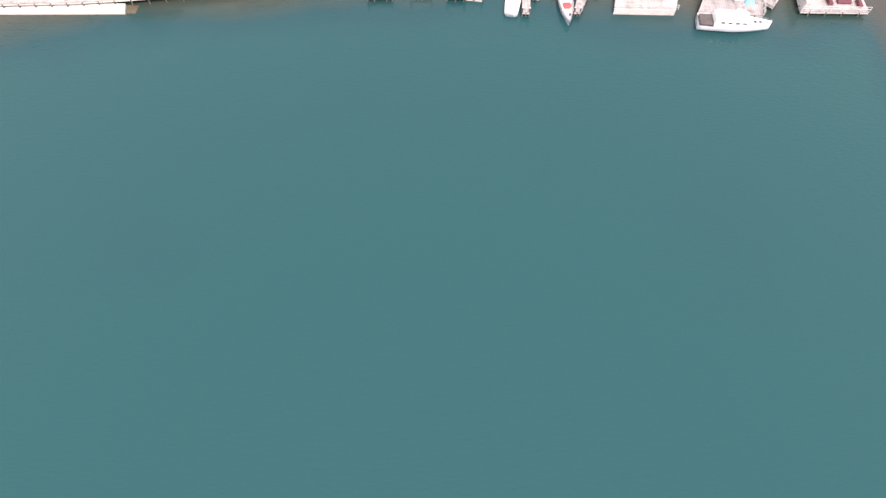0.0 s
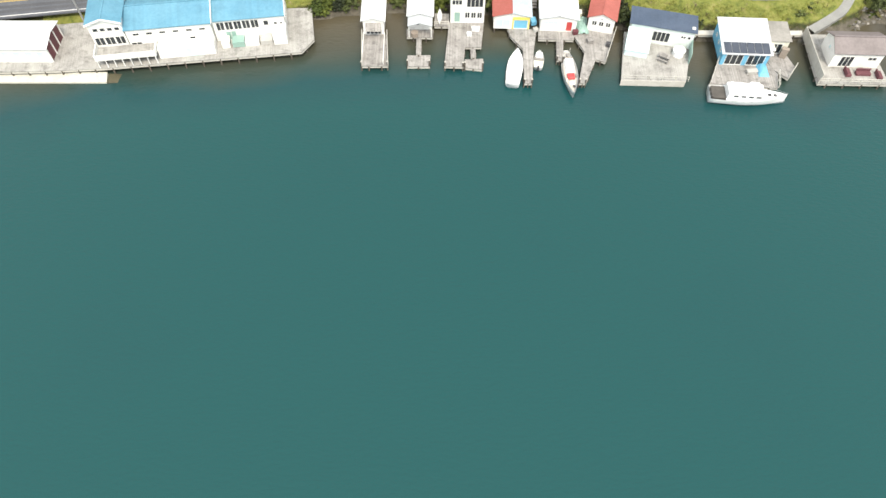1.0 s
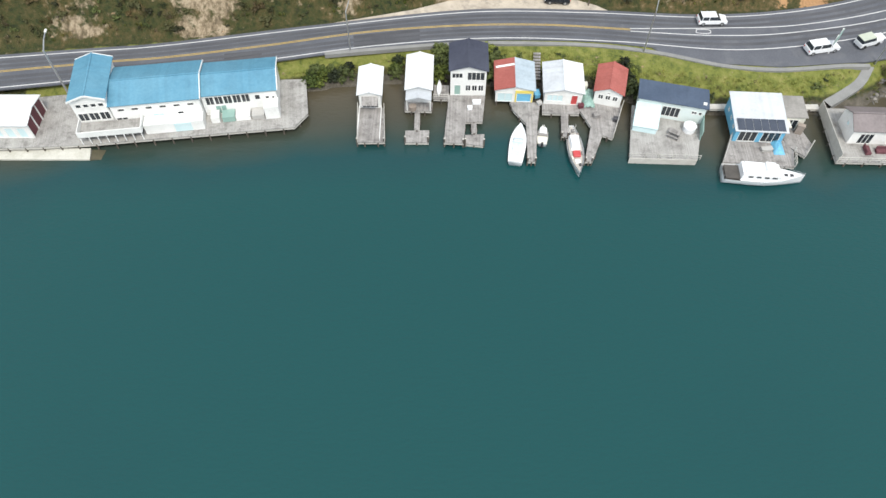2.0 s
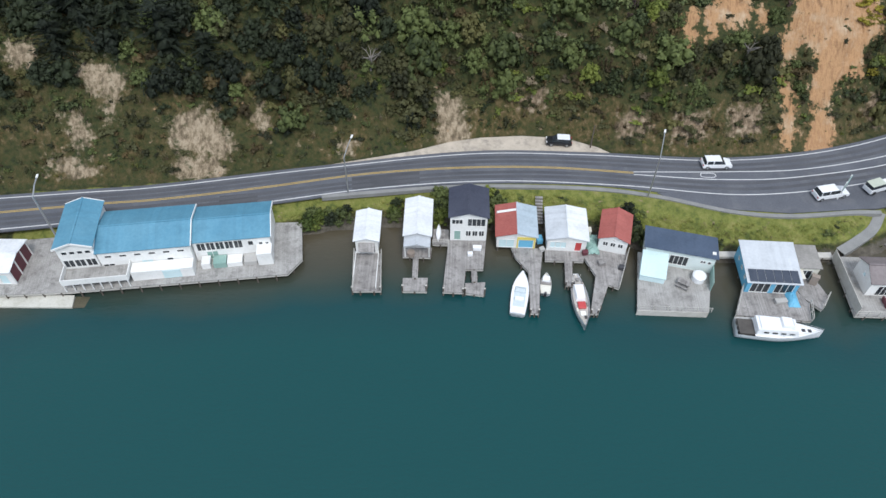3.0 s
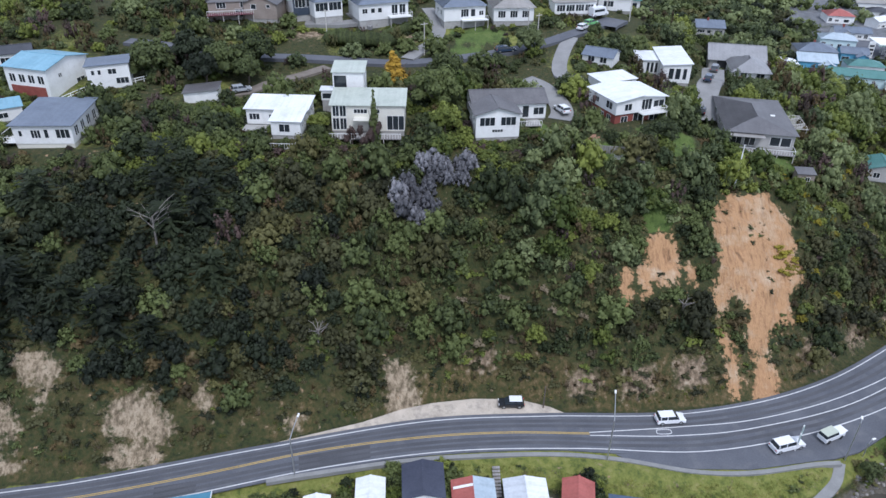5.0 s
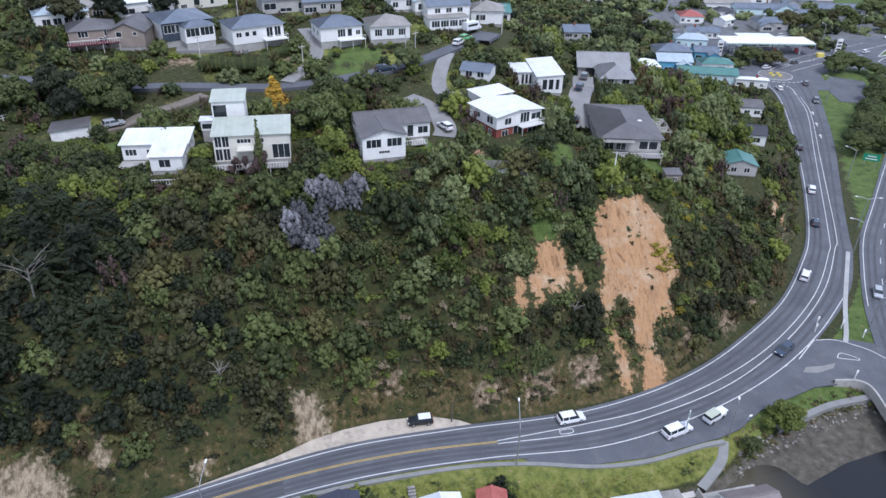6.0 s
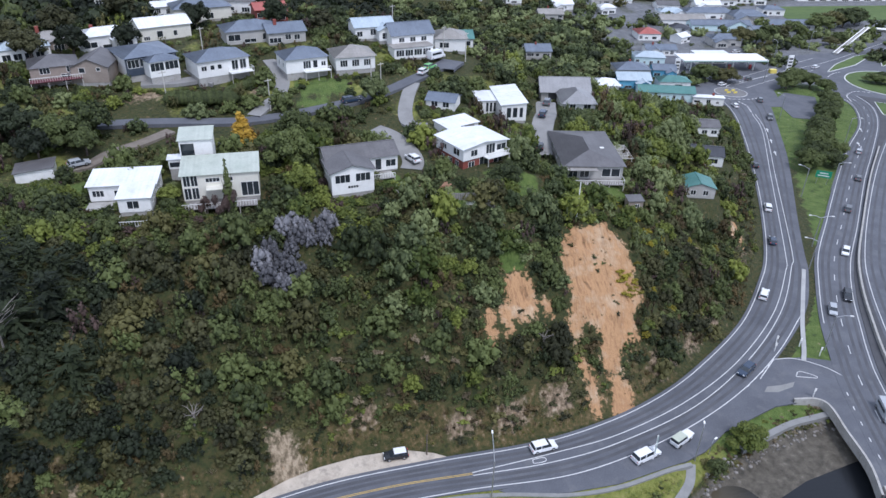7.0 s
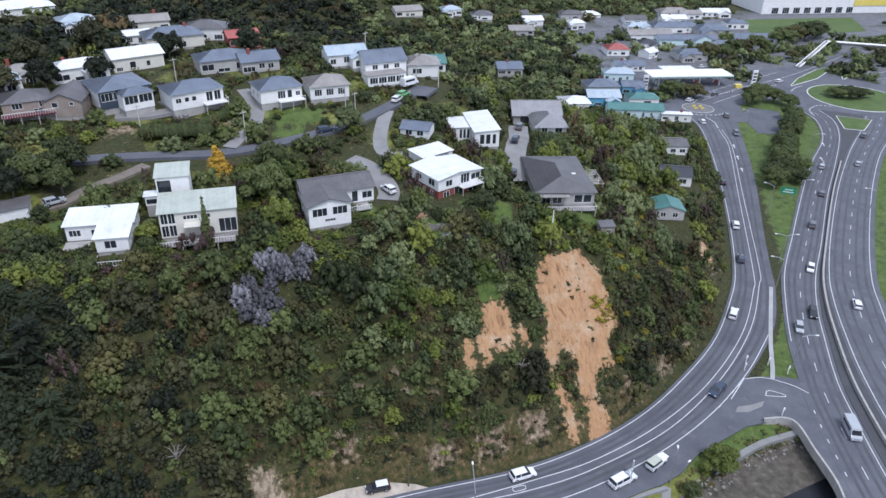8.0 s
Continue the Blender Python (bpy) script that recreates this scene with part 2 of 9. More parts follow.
# level ground cut for houses on the eastern slope: x, y, radius, height
PADS = [(121.5, 201.5, 9.5, 14.8), (140, 229, 9.5, 11.6), (105.7, 177.2, 5, 17.8), (76, 180.6, 10, 27.3), (91.5, 226, 10, 26.8), (64, 205, 7, 32.0)]


def land(x, y, bumps=True):
    """The ground's height at plan points (arrays)."""
    x, y = np.asarray(x, float), np.asarray(y, float)
    d = toe_distance(x, y)
    k = 1 - smooth((x - 100) * 0.7 + (y - 190) * 0.85, 5, 125)
    rise = interp(d, [0, 2, 7, 14, 24, 34, 45, 60, 80, 110, 160, 260], [0, 1.8, 7.5, 14, 21.3, 26.8, 30.2, 31.2, 35, 41, 43, 45])
    rise = rise - 5 * smooth(x, 42, 80) * smooth(d, 22, 45) * (1 - smooth(d, 58, 80))
    if bumps:
        rise = rise + smooth(d, 1, 10) * (1 - 0.85 * smooth(d, 38, 52)) * (2.2 * rough_noise(x, y, 14) + 1.0 * rough_noise(x, y, 5, 3.0))
        rise = rise + smooth(d, 0.8, 5) * (1 - smooth(d, 24, 34)) * (0.9 * rough_noise(x, y, 2.6, 8.0) - 0.9 * np.abs(rough_noise(x, y, 3.4, 11.0)) + 0.3)
    hill = rise * np.maximum(k, 0) * (d > 0)
    far = 38 * np.exp(-(((x - 60) / 110) ** 2 + ((y - 520) / 80) ** 2)) + 55 * smooth(y - 0.25 * x, 560, 900) * smooth(-x, -420, 100)
    ys = interp(x, SHORE_X, SHORE_Y)
    s = y - ys
    shore = interp(s, [-60, -12, -3, 0, 1.2, 6.5], [-6, -1.6, -0.5, 0.0, 0.9, 2.86])
    flat = interp(s, [-60, -20, -10, -3, 0, 1.2, 6.5], [-6, -1.6, -0.05, 0.12, 0.35, 1.0, 2.86])
    arm = smooth(x, 68, 76)
    shore = shore * (1 - arm) + flat * arm
    z = np.where(s > 6.5, 2.86, shore) + hill + far * (y > 300)
    for px, py, r, h in PADS:
        near = 1 - smooth(np.hypot(x - px, y - py), r, 1.7 * r)
        z = z * (1 - near) + h * near
    return z


def grid_lines(*runs):
    out = []
    for a, b, step in runs:
        out += list(np.arange(a, b, step))
    return np.array(out + [runs[-1][1]])


def sheet(name, xs, ys, heights, mat, attributes):
    nx, ny = len(xs), len(ys)
    gx, gy = np.meshgrid(xs, ys)
    z = heights(gx, gy)
    me = bpy.data.meshes.new(name)
    idx = np.arange(nx * ny).reshape(ny, nx)
    quads = np.stack([idx[:-1, :-1], idx[:-1, 1:], idx[1:, 1:], idx[1:, :-1]], -1).reshape(-1, 4)
    fill_mesh(me, np.stack([gx, gy, z], -1).reshape(-1, 3), quads)
    for key, f in attributes.items():
        at = me.attributes.new(key, "FLOAT", "POINT")
        at.data.foreach_set("value", np.asarray(f(gx, gy, z), np.float32).ravel())
    me.polygons.foreach_set("use_smooth", np.ones(len(me.polygons), bool))
    me.materials.append(mat)
    return new(name, me)


def fill_mesh(me, verts, quads):
    """Vertices and faces of one size into a mesh."""
    n = quads.shape[1]
    me.vertices.add(len(verts))
    me.vertices.foreach_set("co", np.asarray(verts, np.float32).ravel())
    me.loops.add(quads.size)
    me.loops.foreach_set("vertex_index", np.asarray(quads, np.int32).ravel())
    me.polygons.add(len(quads))
    me.polygons.foreach_set("loop_start", np.arange(0, quads.size, n, dtype=np.int32))
    me.update(calc_edges=True)


# outlines of the bare faces on the slope, in plan
CLAY = ([(57.4, 152.1), (61.8, 154.3), (70, 155.6), (72.8, 153.3), (73.4, 149.4), (72.4, 142.2), (69.2, 139.7), (68.9, 135.9), (64.5, 134.2), (62.4, 130.4),
         (59.6, 131), (59.6, 134.3), (60.8, 136.3), (58.1, 138), (56, 135.6), (53.9, 136.2), (54.3, 138), (56, 140.5), (55.8, 145.1)],
        [(60.4, 130.4), (63.4, 130.6), (64.5, 128.2), (62.8, 124.6), (58.8, 124.2)], [(54.4, 134), (56, 132.8), (57, 130.2), (57, 126.5), (56.2, 124.4), (54.6, 125.4), (55.2, 129.8)],
        [(46.1, 145.5), (48, 144.5), (49.5, 142), (47.5, 137.7), (43.7, 137.6), (41.2, 135.4), (40.8, 139.4), (43.2, 141.2), (43.5, 144.1)],
        [(38.4, 139.6), (40.2, 139), (39.6, 136), (38.4, 134.4), (37.6, 136)], [(50.3, 140.7), (51.8, 140.5), (51, 138), (49.6, 138.2)],
        [(112.6, 170.6), (116.5, 174), (118.5, 172.2), (114.6, 166.3), (111.2, 167.4)])
SAND = ([(-55.6, 123.9), (-52, 124.6), (-48.2, 122.4), (-49.5, 120.6), (-54.2, 121)], [(-41.8, 119.2), (-38.2, 121.2), (-35.5, 121.2), (-32.4, 118.2), (-34.5, 116.6), (-41.9, 116.8)],
        [(-41.5, 115.2), (-34.4, 117.6), (-34, 113.9), (-40.3, 113.2)], [(-1.4, 128.6), (1.9, 129.2), (4.0, 126.4), (3.6, 123.4), (-0.4, 122.4), (-1.4, 125.4)],
        [(-58.2, 117.9), (-56, 118.5), (-53.2, 116.5), (-55, 115.2)], [(-60.5, 112.9), (-57, 113.9), (-52.6, 113.3), (-55.3, 112)], [(-51.8, 120), (-50.4, 120), (-50.4, 118.8), (-51.6, 118.8)],
        [(-29.6, 122.4), (-27.8, 122), (-27.6, 120.4), (-29.2, 120.8)], [(-16.6, 121), (-14.4, 121.2), (-14.6, 119.8), (-16.4, 119.6)], [(-66.5, 125.5), (-62, 126), (-62.5, 123.2), (-66, 123)])
ROCK = ([(71.2, 134), (76.8, 136.6), (77.2, 133.7), (72, 130.8), (69.6, 131.8)], [(80.5, 138), (84.5, 140.4), (84.8, 138), (81, 135.8)], [(88, 142.2), (92.4, 145.4), (92.8, 143.2), (88.8, 140.4)],
        [(28, 127), (33, 127.8), (33.4, 125.6), (28.4, 125)], [(36.5, 126.6), (42, 127.8), (43, 125.4), (37, 124.4)], [(46, 128.6), (51, 129.6), (51.6, 126.2), (46.4, 125.4)], [(12, 131.4), (16.4, 132), (16.6, 130), (12.2, 129.8)],
        [(2, 208.6), (5.4, 209.4), (7, 216), (3.6, 217)], [(-24, 208), (-17, 210), (-17, 213), (-24, 211.5)])


def outline(x, y, shapes, edge=2.8):
    """How far inside the plan outlines points lie: 0.5 on the line, 1 well within."""
    best = np.full(x.shape, -1e3)
    for shape in shapes:
        p = np.array(shape)
        far = np.full(x.shape, 1e3)
        inside = np.zeros(x.shape, bool)
        for (ax, ay), (bx, by) in zip(p, np.roll(p, -1, 0)):
            u = np.clip(((x - ax) * (bx - ax) + (y - ay) * (by - ay)) / ((bx - ax) ** 2 + (by - ay) ** 2), 0, 1)
            far = np.minimum(far, np.hypot(x - ax - u * (bx - ax), y - ay - u * (by - ay)))
            inside ^= ((ay > y) != (by > y)) & (x < (bx - ax) * (y - ay) / (by - ay if by != ay else 1e-9) + ax)
        best = np.maximum(best, np.where(inside, far, -far))
    return np.clip(0.5 + best / edge, 0, 1)


def blobs(x, y, spots, edge=0.35):
    w = np.zeros(x.shape)
    wob = 0.45 * rough_noise(x, y, 2.6, 7.0) + 0.25 * rough_noise(x, y, 1.1, 9.0)
    for cx, cy, rx, ry in spots:
        w = np.maximum(w, 1 - smooth(np.hypot((x - cx) / rx, (y - cy) / ry) + wob, 1 - edge, 1 + edge * 0.6))
    return w


def grassy(x, y, z):
    d = toe_distance(x, y)
    ys = interp(x, SHORE_X, SHORE_Y)
    bank = smooth(y - ys, 1.0, 3.5) * (1 - smooth(y - ys, 9, 14)) * (d < -1) * (x > -62) * (x < 100)
    plateau = smooth(d, 40, 52) * np.clip(0.25 + 0.8 * rough_noise(x, y, 11, 12.0), 0, 0.8) * (y < 290)
    return np.clip(np.maximum(bank, plateau), 0, 1)


def mown(x, y, z):
    d = toe_distance(x, y)
    flat = (d < -14) * smooth(x, 66, 80) * (y - interp(x, SHORE_X, SHORE_Y) > 2) * (y < 300)
    lawn = blobs(x, y, [(53.5, 166.8, 6.5, 4.6), (-30.5, 174.9, 4, 3.0), (-26.5, 168, 3, 2.5), (20, 213, 7, 5.5), (80, 166, 8, 4), (63.4, 160.5, 3.4, 3), (27.4, 169.4, 3, 3), (45.8, 147.4, 3.6, 2.4), (38, 160, 4, 2.4), (-66, 174.5, 6, 5), (16, 206, 4, 2), (116, 190, 5, 6)])
    return np.clip(np.maximum(flat, lawn), 0, 1)


def paving(x, y, z):
    return smooth(x, 176, 190) * smooth(y, 284, 296) * (1 - smooth(y, 452, 490)) * np.clip(0.75 + 0.5 * rough_noise(x, y, 16, 7.0), 0, 1)


def drybank(x, y, z):
    d = toe_distance(x, y)
    w = smooth(d, -1.5, 0.3) * (1 - smooth(d + 4 * rough_noise(x, y, 6, 5.0) - 7 * smooth(-x, 14, 30), 2.5, 8)) * (1 - 0.6 * smooth(x, 68, 85))
    return np.clip(w * (0.72 - 0.27 * smooth(-x, -8, 6) + 0.8 * rough_noise(x, y, 3.0, 2.0)), 0, 1) * (x < 150)


def ground_material():
    m = bpy.data.materials.new("hillside_ground")
    m.use_nodes = True
    n, l = m.node_tree.nodes, m.node_tree.links
    b = n["Principled BSDF"]
    b.inputs["Roughness"].default_value = 0.95
    geo = n.new("ShaderNodeNewGeometry")

    def tex(scale, detail=6):
        t = n.new("ShaderNodeTexNoise")
        t.inputs["Scale"].default_value, t.inputs["Detail"].default_value = scale, detail
        t.inputs["Roughness"].default_value = 0.65
        l.new(geo.outputs["Position"], t.inputs["Vector"])
        return t.outputs["Fac"]

    def ramp(fac, *stops):
        r = n.new("ShaderNodeValToRGB")
        while len(r.color_ramp.elements) < len(stops):
            r.color_ramp.elements.new(0.5)
        for e, (p, c) in zip(r.color_ramp.elements, stops):
            e.position, e.color = p, (*c, 1)
        l.new(fac, r.inputs[0])
        return r.outputs[0]

    def layer(under, over, key, sharp=6.0, ragged=0.9):
        at = n.new("ShaderNodeAttribute")
        at.attribute_name = key
        no = tex(0.9, 8)
        a = n.new("ShaderNodeMath")
        a.operation = "MULTIPLY_ADD"
        a.inputs[1].default_value, a.inputs[2].default_value = ragged, -0.5 * ragged
        l.new(no, a.inputs[0])
        s = n.new("ShaderNodeMath")
        l.new(at.outputs["Fac"], s.inputs[0])
        l.new(a.outputs[0], s.inputs[1])
        r = n.new("ShaderNodeMapRange")
        r.inputs[1].default_value, r.inputs[2].default_value = 0.5 - 0.5 / sharp, 0.5 + 0.5 / sharp
        l.new(s.outputs[0], r.inputs[0])
        x = n.new("ShaderNodeMix")
        x.data_type = "RGBA"
        l.new(r.outputs[0], x.inputs[0])
        l.new(under, x.inputs[6])
        l.new(over, x.inputs[7])
        return x.outputs[2]

    def rills(stretch):
        t = n.new("ShaderNodeTexNoise")
        t.inputs["Scale"].default_value, t.inputs["Detail"].default_value, t.inputs["Roughness"].default_value = 1.0, 9, 0.7
        mp = n.new("ShaderNodeMapping")
        mp.inputs["Scale"].default_value = stretch
        l.new(geo.outputs["Position"], mp.inputs["Vector"])
        l.new(mp.outputs[0], t.inputs["Vector"])
        return t.outputs["Fac"]

    soil = ramp(tex(1.3, 9), (0.34, (0.012, 0.018, 0.005)), (0.46, (0.034, 0.044, 0.010)), (0.55, (0.050, 0.049, 0.013)), (0.66, (0.072, 0.060, 0.022)))
    grass = ramp(tex(0.8, 9), (0.34, (0.075, 0.098, 0.020)), (0.47, (0.160, 0.180, 0.036)), (0.58, (0.205, 0.212, 0.052)), (0.70, (0.25, 0.235, 0.080)))
    dry = ramp(rills((1.3, 0.95, 0.95)), (0.32, (0.022, 0.028, 0.006)), (0.43, (0.048, 0.050, 0.012)), (0.52, (0.085, 0.066, 0.022)), (0.61, (0.14, 0.10, 0.046)), (0.68, (0.24, 0.19, 0.12)), (0.75, (0.09, 0.076, 0.030)))
    sand = ramp(rills((1.3, 0.7, 0.7)), (0.32, (0.085, 0.066, 0.042)), (0.42, (0.16, 0.122, 0.076)), (0.54, (0.34, 0.268, 0.18)), (0.60, (0.42, 0.345, 0.245)), (0.66, (0.24, 0.182, 0.12)), (0.76, (0.085, 0.066, 0.04)))
    rock = ramp(rills((1.3, 0.85, 0.85)), (0.36, (0.055, 0.050, 0.028)), (0.46, (0.16, 0.115, 0.072)), (0.56, (0.30, 0.225, 0.15)), (0.66, (0.40, 0.33, 0.24)))
    earth = ramp(rills((0.9, 0.22, 0.22)), (0.28, (0.10, 0.056, 0.028)), (0.38, (0.30, 0.165, 0.080)), (0.50, (0.47, 0.275, 0.135)), (0.58, (0.36, 0.20, 0.098)), (0.70, (0.50, 0.33, 0.185)))
    chalk = ramp(rills((2.2, 0.4, 0.4)), (0.30, (0.24, 0.15, 0.08)), (0.45, (0.45, 0.31, 0.185)), (0.60, (0.54, 0.415, 0.285)), (0.72, (0.38, 0.25, 0.15)))
    pale = n.new("ShaderNodeMapRange")
    pale.inputs[1].default_value, pale.inputs[2].default_value = 0.50, 0.68
    l.new(tex(0.22, 5), pale.inputs[0])
    mixed = n.new("ShaderNodeMix")
    mixed.data_type = "RGBA"
    l.new(pale.outputs[0], mixed.inputs[0])
    l.new(earth, mixed.inputs[6])
    l.new(chalk, mixed.inputs[7])
    clay = mixed.outputs[2]
    mud = ramp(tex(0.7), (0.3, (0.05, 0.045, 0.035)), (0.6, (0.13, 0.115, 0.09)), (0.75, (0.22, 0.20, 0.17)))
    c = layer(soil, grass, "grass", 3)
    lawn = ramp(tex(0.5, 8), (0.34, (0.045, 0.072, 0.015)), (0.47, (0.078, 0.122, 0.024)), (0.60, (0.105, 0.150, 0.034)), (0.72, (0.14, 0.165, 0.050)))
    c = layer(c, lawn, "lawn", 3)
    paved = ramp(tex(0.25), (0.3, (0.10, 0.105, 0.115)), (0.6, (0.17, 0.175, 0.185)), (0.75, (0.26, 0.26, 0.265)))
    c = layer(c, paved, "paved", 3)
    c = layer(c, dry, "dry", 2.5)
    c = layer(c, rock, "rock", 2.5, 2.2)
    c = layer(c, sand, "sand", 2.6, 2.6)
    c = layer(c, clay, "clay", 5, 2.4)
    c = layer(c, mud, "mud", 3)
    l.new(c, b.inputs["Base Color"])
    bp = n.new("ShaderNodeBump")
    bp.inputs["Strength"].default_value, bp.inputs["Distance"].default_value = 0.9, 0.4
    rough = n.new("ShaderNodeMath")
    l.new(tex(2.2, 8), rough.inputs[0])
    l.new(rills((1.6, 0.3, 0.3)), rough.inputs[1])
    l.new(rough.outputs[0], bp.inputs["Height"])
    l.new(bp.outputs[0], b.inputs["Normal"])
    return m


def mud_cover(x, y, z):
    return np.clip(1 - smooth(z, 0.35, 1.5), 0, 1)


GX = grid_lines((-3000, -600, 400), (-600, -200, 25), (-200, -80, 4), (-80, -66, 1.0), (-66, 80, 0.62), (80, 150, 1.0), (150, 330, 4), (330, 700, 20), (700, 4000, 400))
GY = grid_lines((-3000, -200, 400), (-200, 60, 20), (60, 96, 4), (96, 108, 1.0), (108, 156, 0.62), (156, 175, 1.0), (175, 300, 3), (300, 620, 10), (620, 1000, 40), (1000, 4600, 400))
ground = tagged(sheet("ground", GX, GY, lambda x, y: land(x, y), ground_material(), {
    "grass": grassy, "lawn": mown, "paved": paving, "dry": drybank, "sand": lambda x, y, z: outline(x, y, SAND), "rock": lambda x, y, z: outline(x, y, ROCK), "clay": lambda x, y, z: outline(x, y, CLAY), "mud": mud_cover}),
    "hillside and shore ground with grass, scrub soil and orange clay slips", "ground", kind="structure")


def water_material():
    m = bpy.data.materials.new("teal_harbour_water")
    m.use_nodes = True
    n, l = m.node_tree.nodes, m.node_tree.links
    b = n["Principled BSDF"]
    b.inputs["Roughness"].default_value = 0.12
    b.inputs["IOR"].default_value = 1.33
    geo = n.new("ShaderNodeNewGeometry")
    at = n.new("ShaderNodeAttribute")
    at.attribute_name = "depth"
    big = n.new("ShaderNodeTexNoise")
    big.inputs["Scale"].default_value, big.inputs["Detail"].default_value = 0.03, 8
    l.new(geo.outputs["Position"], big.inputs["Vector"])
    add = n.new("ShaderNodeMath")
    add.operation = "MULTIPLY_ADD"
    add.inputs[1].default_value, add.inputs[2].default_value = 0.6, -0.26
    l.new(big.outputs["Fac"], add.inputs[0])
    s = n.new("ShaderNodeMath")
    l.new(at.outputs["Fac"], s.inputs[0])
    l.new(add.outputs[0], s.inputs[1])
    r = n.new("ShaderNodeValToRGB")
    while len(r.color_ramp.elements) < 5:
        r.color_ramp.elements.new(0.5)
    for e, (p, c) in zip(r.color_ramp.elements, ((0.0, (0.080, 0.068, 0.045)), (0.2, (0.055, 0.055, 0.040)), (0.45, (0.026, 0.047, 0.040)),
                                                  (0.7, (0.006, 0.046, 0.050)), (1.0, (0.005, 0.053, 0.054)))):
        e.position, e.color = p, (*c, 1)
    l.new(s.outputs[0], r.inputs[0])
    arm = n.new("ShaderNodeAttribute")
    arm.attribute_name = "arm"
    slate = n.new("ShaderNodeMix")
    slate.data_type = "RGBA"
    slate.inputs[7].default_value = (0.016, 0.018, 0.021, 1)
    l.new(arm.outputs["Fac"], slate.inputs[0])
    l.new(r.outputs[0], slate.inputs[6])
    l.new(slate.outputs[2], b.inputs["Base Color"])
    wave = n.new("ShaderNodeTexNoise")
    wave.inputs["Scale"].default_value, wave.inputs["Detail"].default_value = 1.6, 4
    mp = n.new("ShaderNodeMapping")
    mp.inputs["Scale"].default_value = (0.6, 1.4, 1)
    l.new(geo.outputs["Position"], mp.inputs["Vector"])
    l.new(mp.outputs[0], wave.inputs["Vector"])
    bp = n.new("ShaderNodeBump")
    bp.inputs["Strength"].default_value, bp.inputs["Distance"].default_value = 0.5, 0.15
    l.new(wave.outputs["Fac"], bp.inputs["Height"])
    l.new(bp.outputs[0], b.inputs["Normal"])
    return m


WX = grid_lines((-3000, -400, 400), (-400, -80, 20), (-80, 130, 3), (130, 400, 20), (400, 4000, 400))
WY = grid_lines((-3000, -200, 400), (-200, 60, 20), (60, 121, 1.5))
water = tagged(sheet("water", WX, WY, lambda x, y: np.zeros(x.shape), water_material(), {
    "depth": lambda x, y, z: smooth(-(y - interp(x, SHORE_X, SHORE_Y)) + 3 * rough_noise(x, y, 9, 4.0), 0, 24) * (1 - smooth(x, 64, 74)), "arm": lambda x, y, z: smooth(x, 66, 78)}),
    "calm teal harbour water, brown in the shallows", "water", kind="structure")


# ---- helpers for meshes ----
def part(name, bm, mat, parent, label=""):
    """Links a bmesh as one mesh under a thing or a part."""
    me = bpy.data.meshes.new(name)
    bm.normal_update()
    bm.to_mesh(me)
    bm.free()
    me.materials.append(mat)
    ob = new(name, me)
    ob.parent = parent
    if label:
        ob["label"] = label
    return ob


def thing(name, label, category, x, y, z, turn=0.0, group="", kind=""):
    e = new(name)
    e.empty_display_size = 0.3
    e.matrix_world = pose(x, y, z, 0, 0, turn)
    return tagged(e, label, category, group, kind)


def box(bm, x0, x1, y0, y1, z0, z1):
    v = [bm.verts.new(p) for p in ((x0, y0, z0), (x1, y0, z0), (x1, y1, z0), (x0, y1, z0), (x0, y0, z1), (x1, y0, z1), (x1, y1, z1), (x0, y1, z1))]
    for f in ((3, 2, 1, 0), (4, 5, 6, 7), (0, 1, 5, 4), (1, 2, 6, 5), (2, 3, 7, 6), (3, 0, 4, 7)):
        bm.faces.new([v[i] for i in f])
    return v


def boxed(*size):
    bm = bmesh.new()
    box(bm, *size)
    return bm


def bevelled(bm, width=0.03, segments=1):
    bmesh.ops.bevel(bm, geom=bm.edges[:], offset=width, segments=segments, affect="EDGES")
    return bm


def prism(points, z0, z1):
    """An upright prism over a plan polygon (anticlockwise)."""
    bm = bmesh.new()
    lo = [bm.verts.new((x, y, z0)) for x, y in points]
    hi = [bm.verts.new((x, y, z1)) for x, y in points]
    bm.faces.new(lo[::-1])
    bm.faces.new(hi)
    for i in range(len(points)):
        j = (i + 1) % len(points)
        bm.faces.new((lo[i], lo[j], hi[j], hi[i]))
    return bm


def rod(bm, a, b, r, sides=8, r2=None):
    a, b = Vector(a), Vector(b)
    q = (b - a).to_track_quat("Z", "Y").to_matrix()
    r2 = r if r2 is None else r2
    lo = [bm.verts.new(a + q @ Vector((r * math.cos(i * math.tau / sides), r * math.sin(i * math.tau / sides), 0))) for i in range(sides)]
    hi = [bm.verts.new(b + q @ Vector((r2 * math.cos(i * math.tau / sides), r2 * math.sin(i * math.tau / sides), 0))) for i in range(sides)]
    for i in range(sides):
        j = (i + 1) % sides
        bm.faces.new((lo[i], lo[j], hi[j], hi[i]))
    bm.faces.new(lo[::-1])
    bm.faces.new(hi)
    return bm


# ---- roads ----
ROAD_Z = 3.0


def ribbon(name, left, right, mat, z=ROAD_Z, thick=0.22):
    """A flat band between two plan curves of equal length, with a skirt."""
    bm = bmesh.new()
    rows = []
    for (ax, ay), (bx, by) in zip(left, right):
        rows.append([bm.verts.new(p) for p in ((ax, ay, z - thick), (ax, ay, z), (bx, by, z), (bx, by, z - thick))])
    for a, b in zip(rows[:-1], rows[1:]):
        for i in range(3):
            bm.faces.new((a[i], a[i + 1], b[i + 1], b[i]))
    bmesh.ops.recalc_face_normals(bm, faces=bm.faces[:])
    return bm


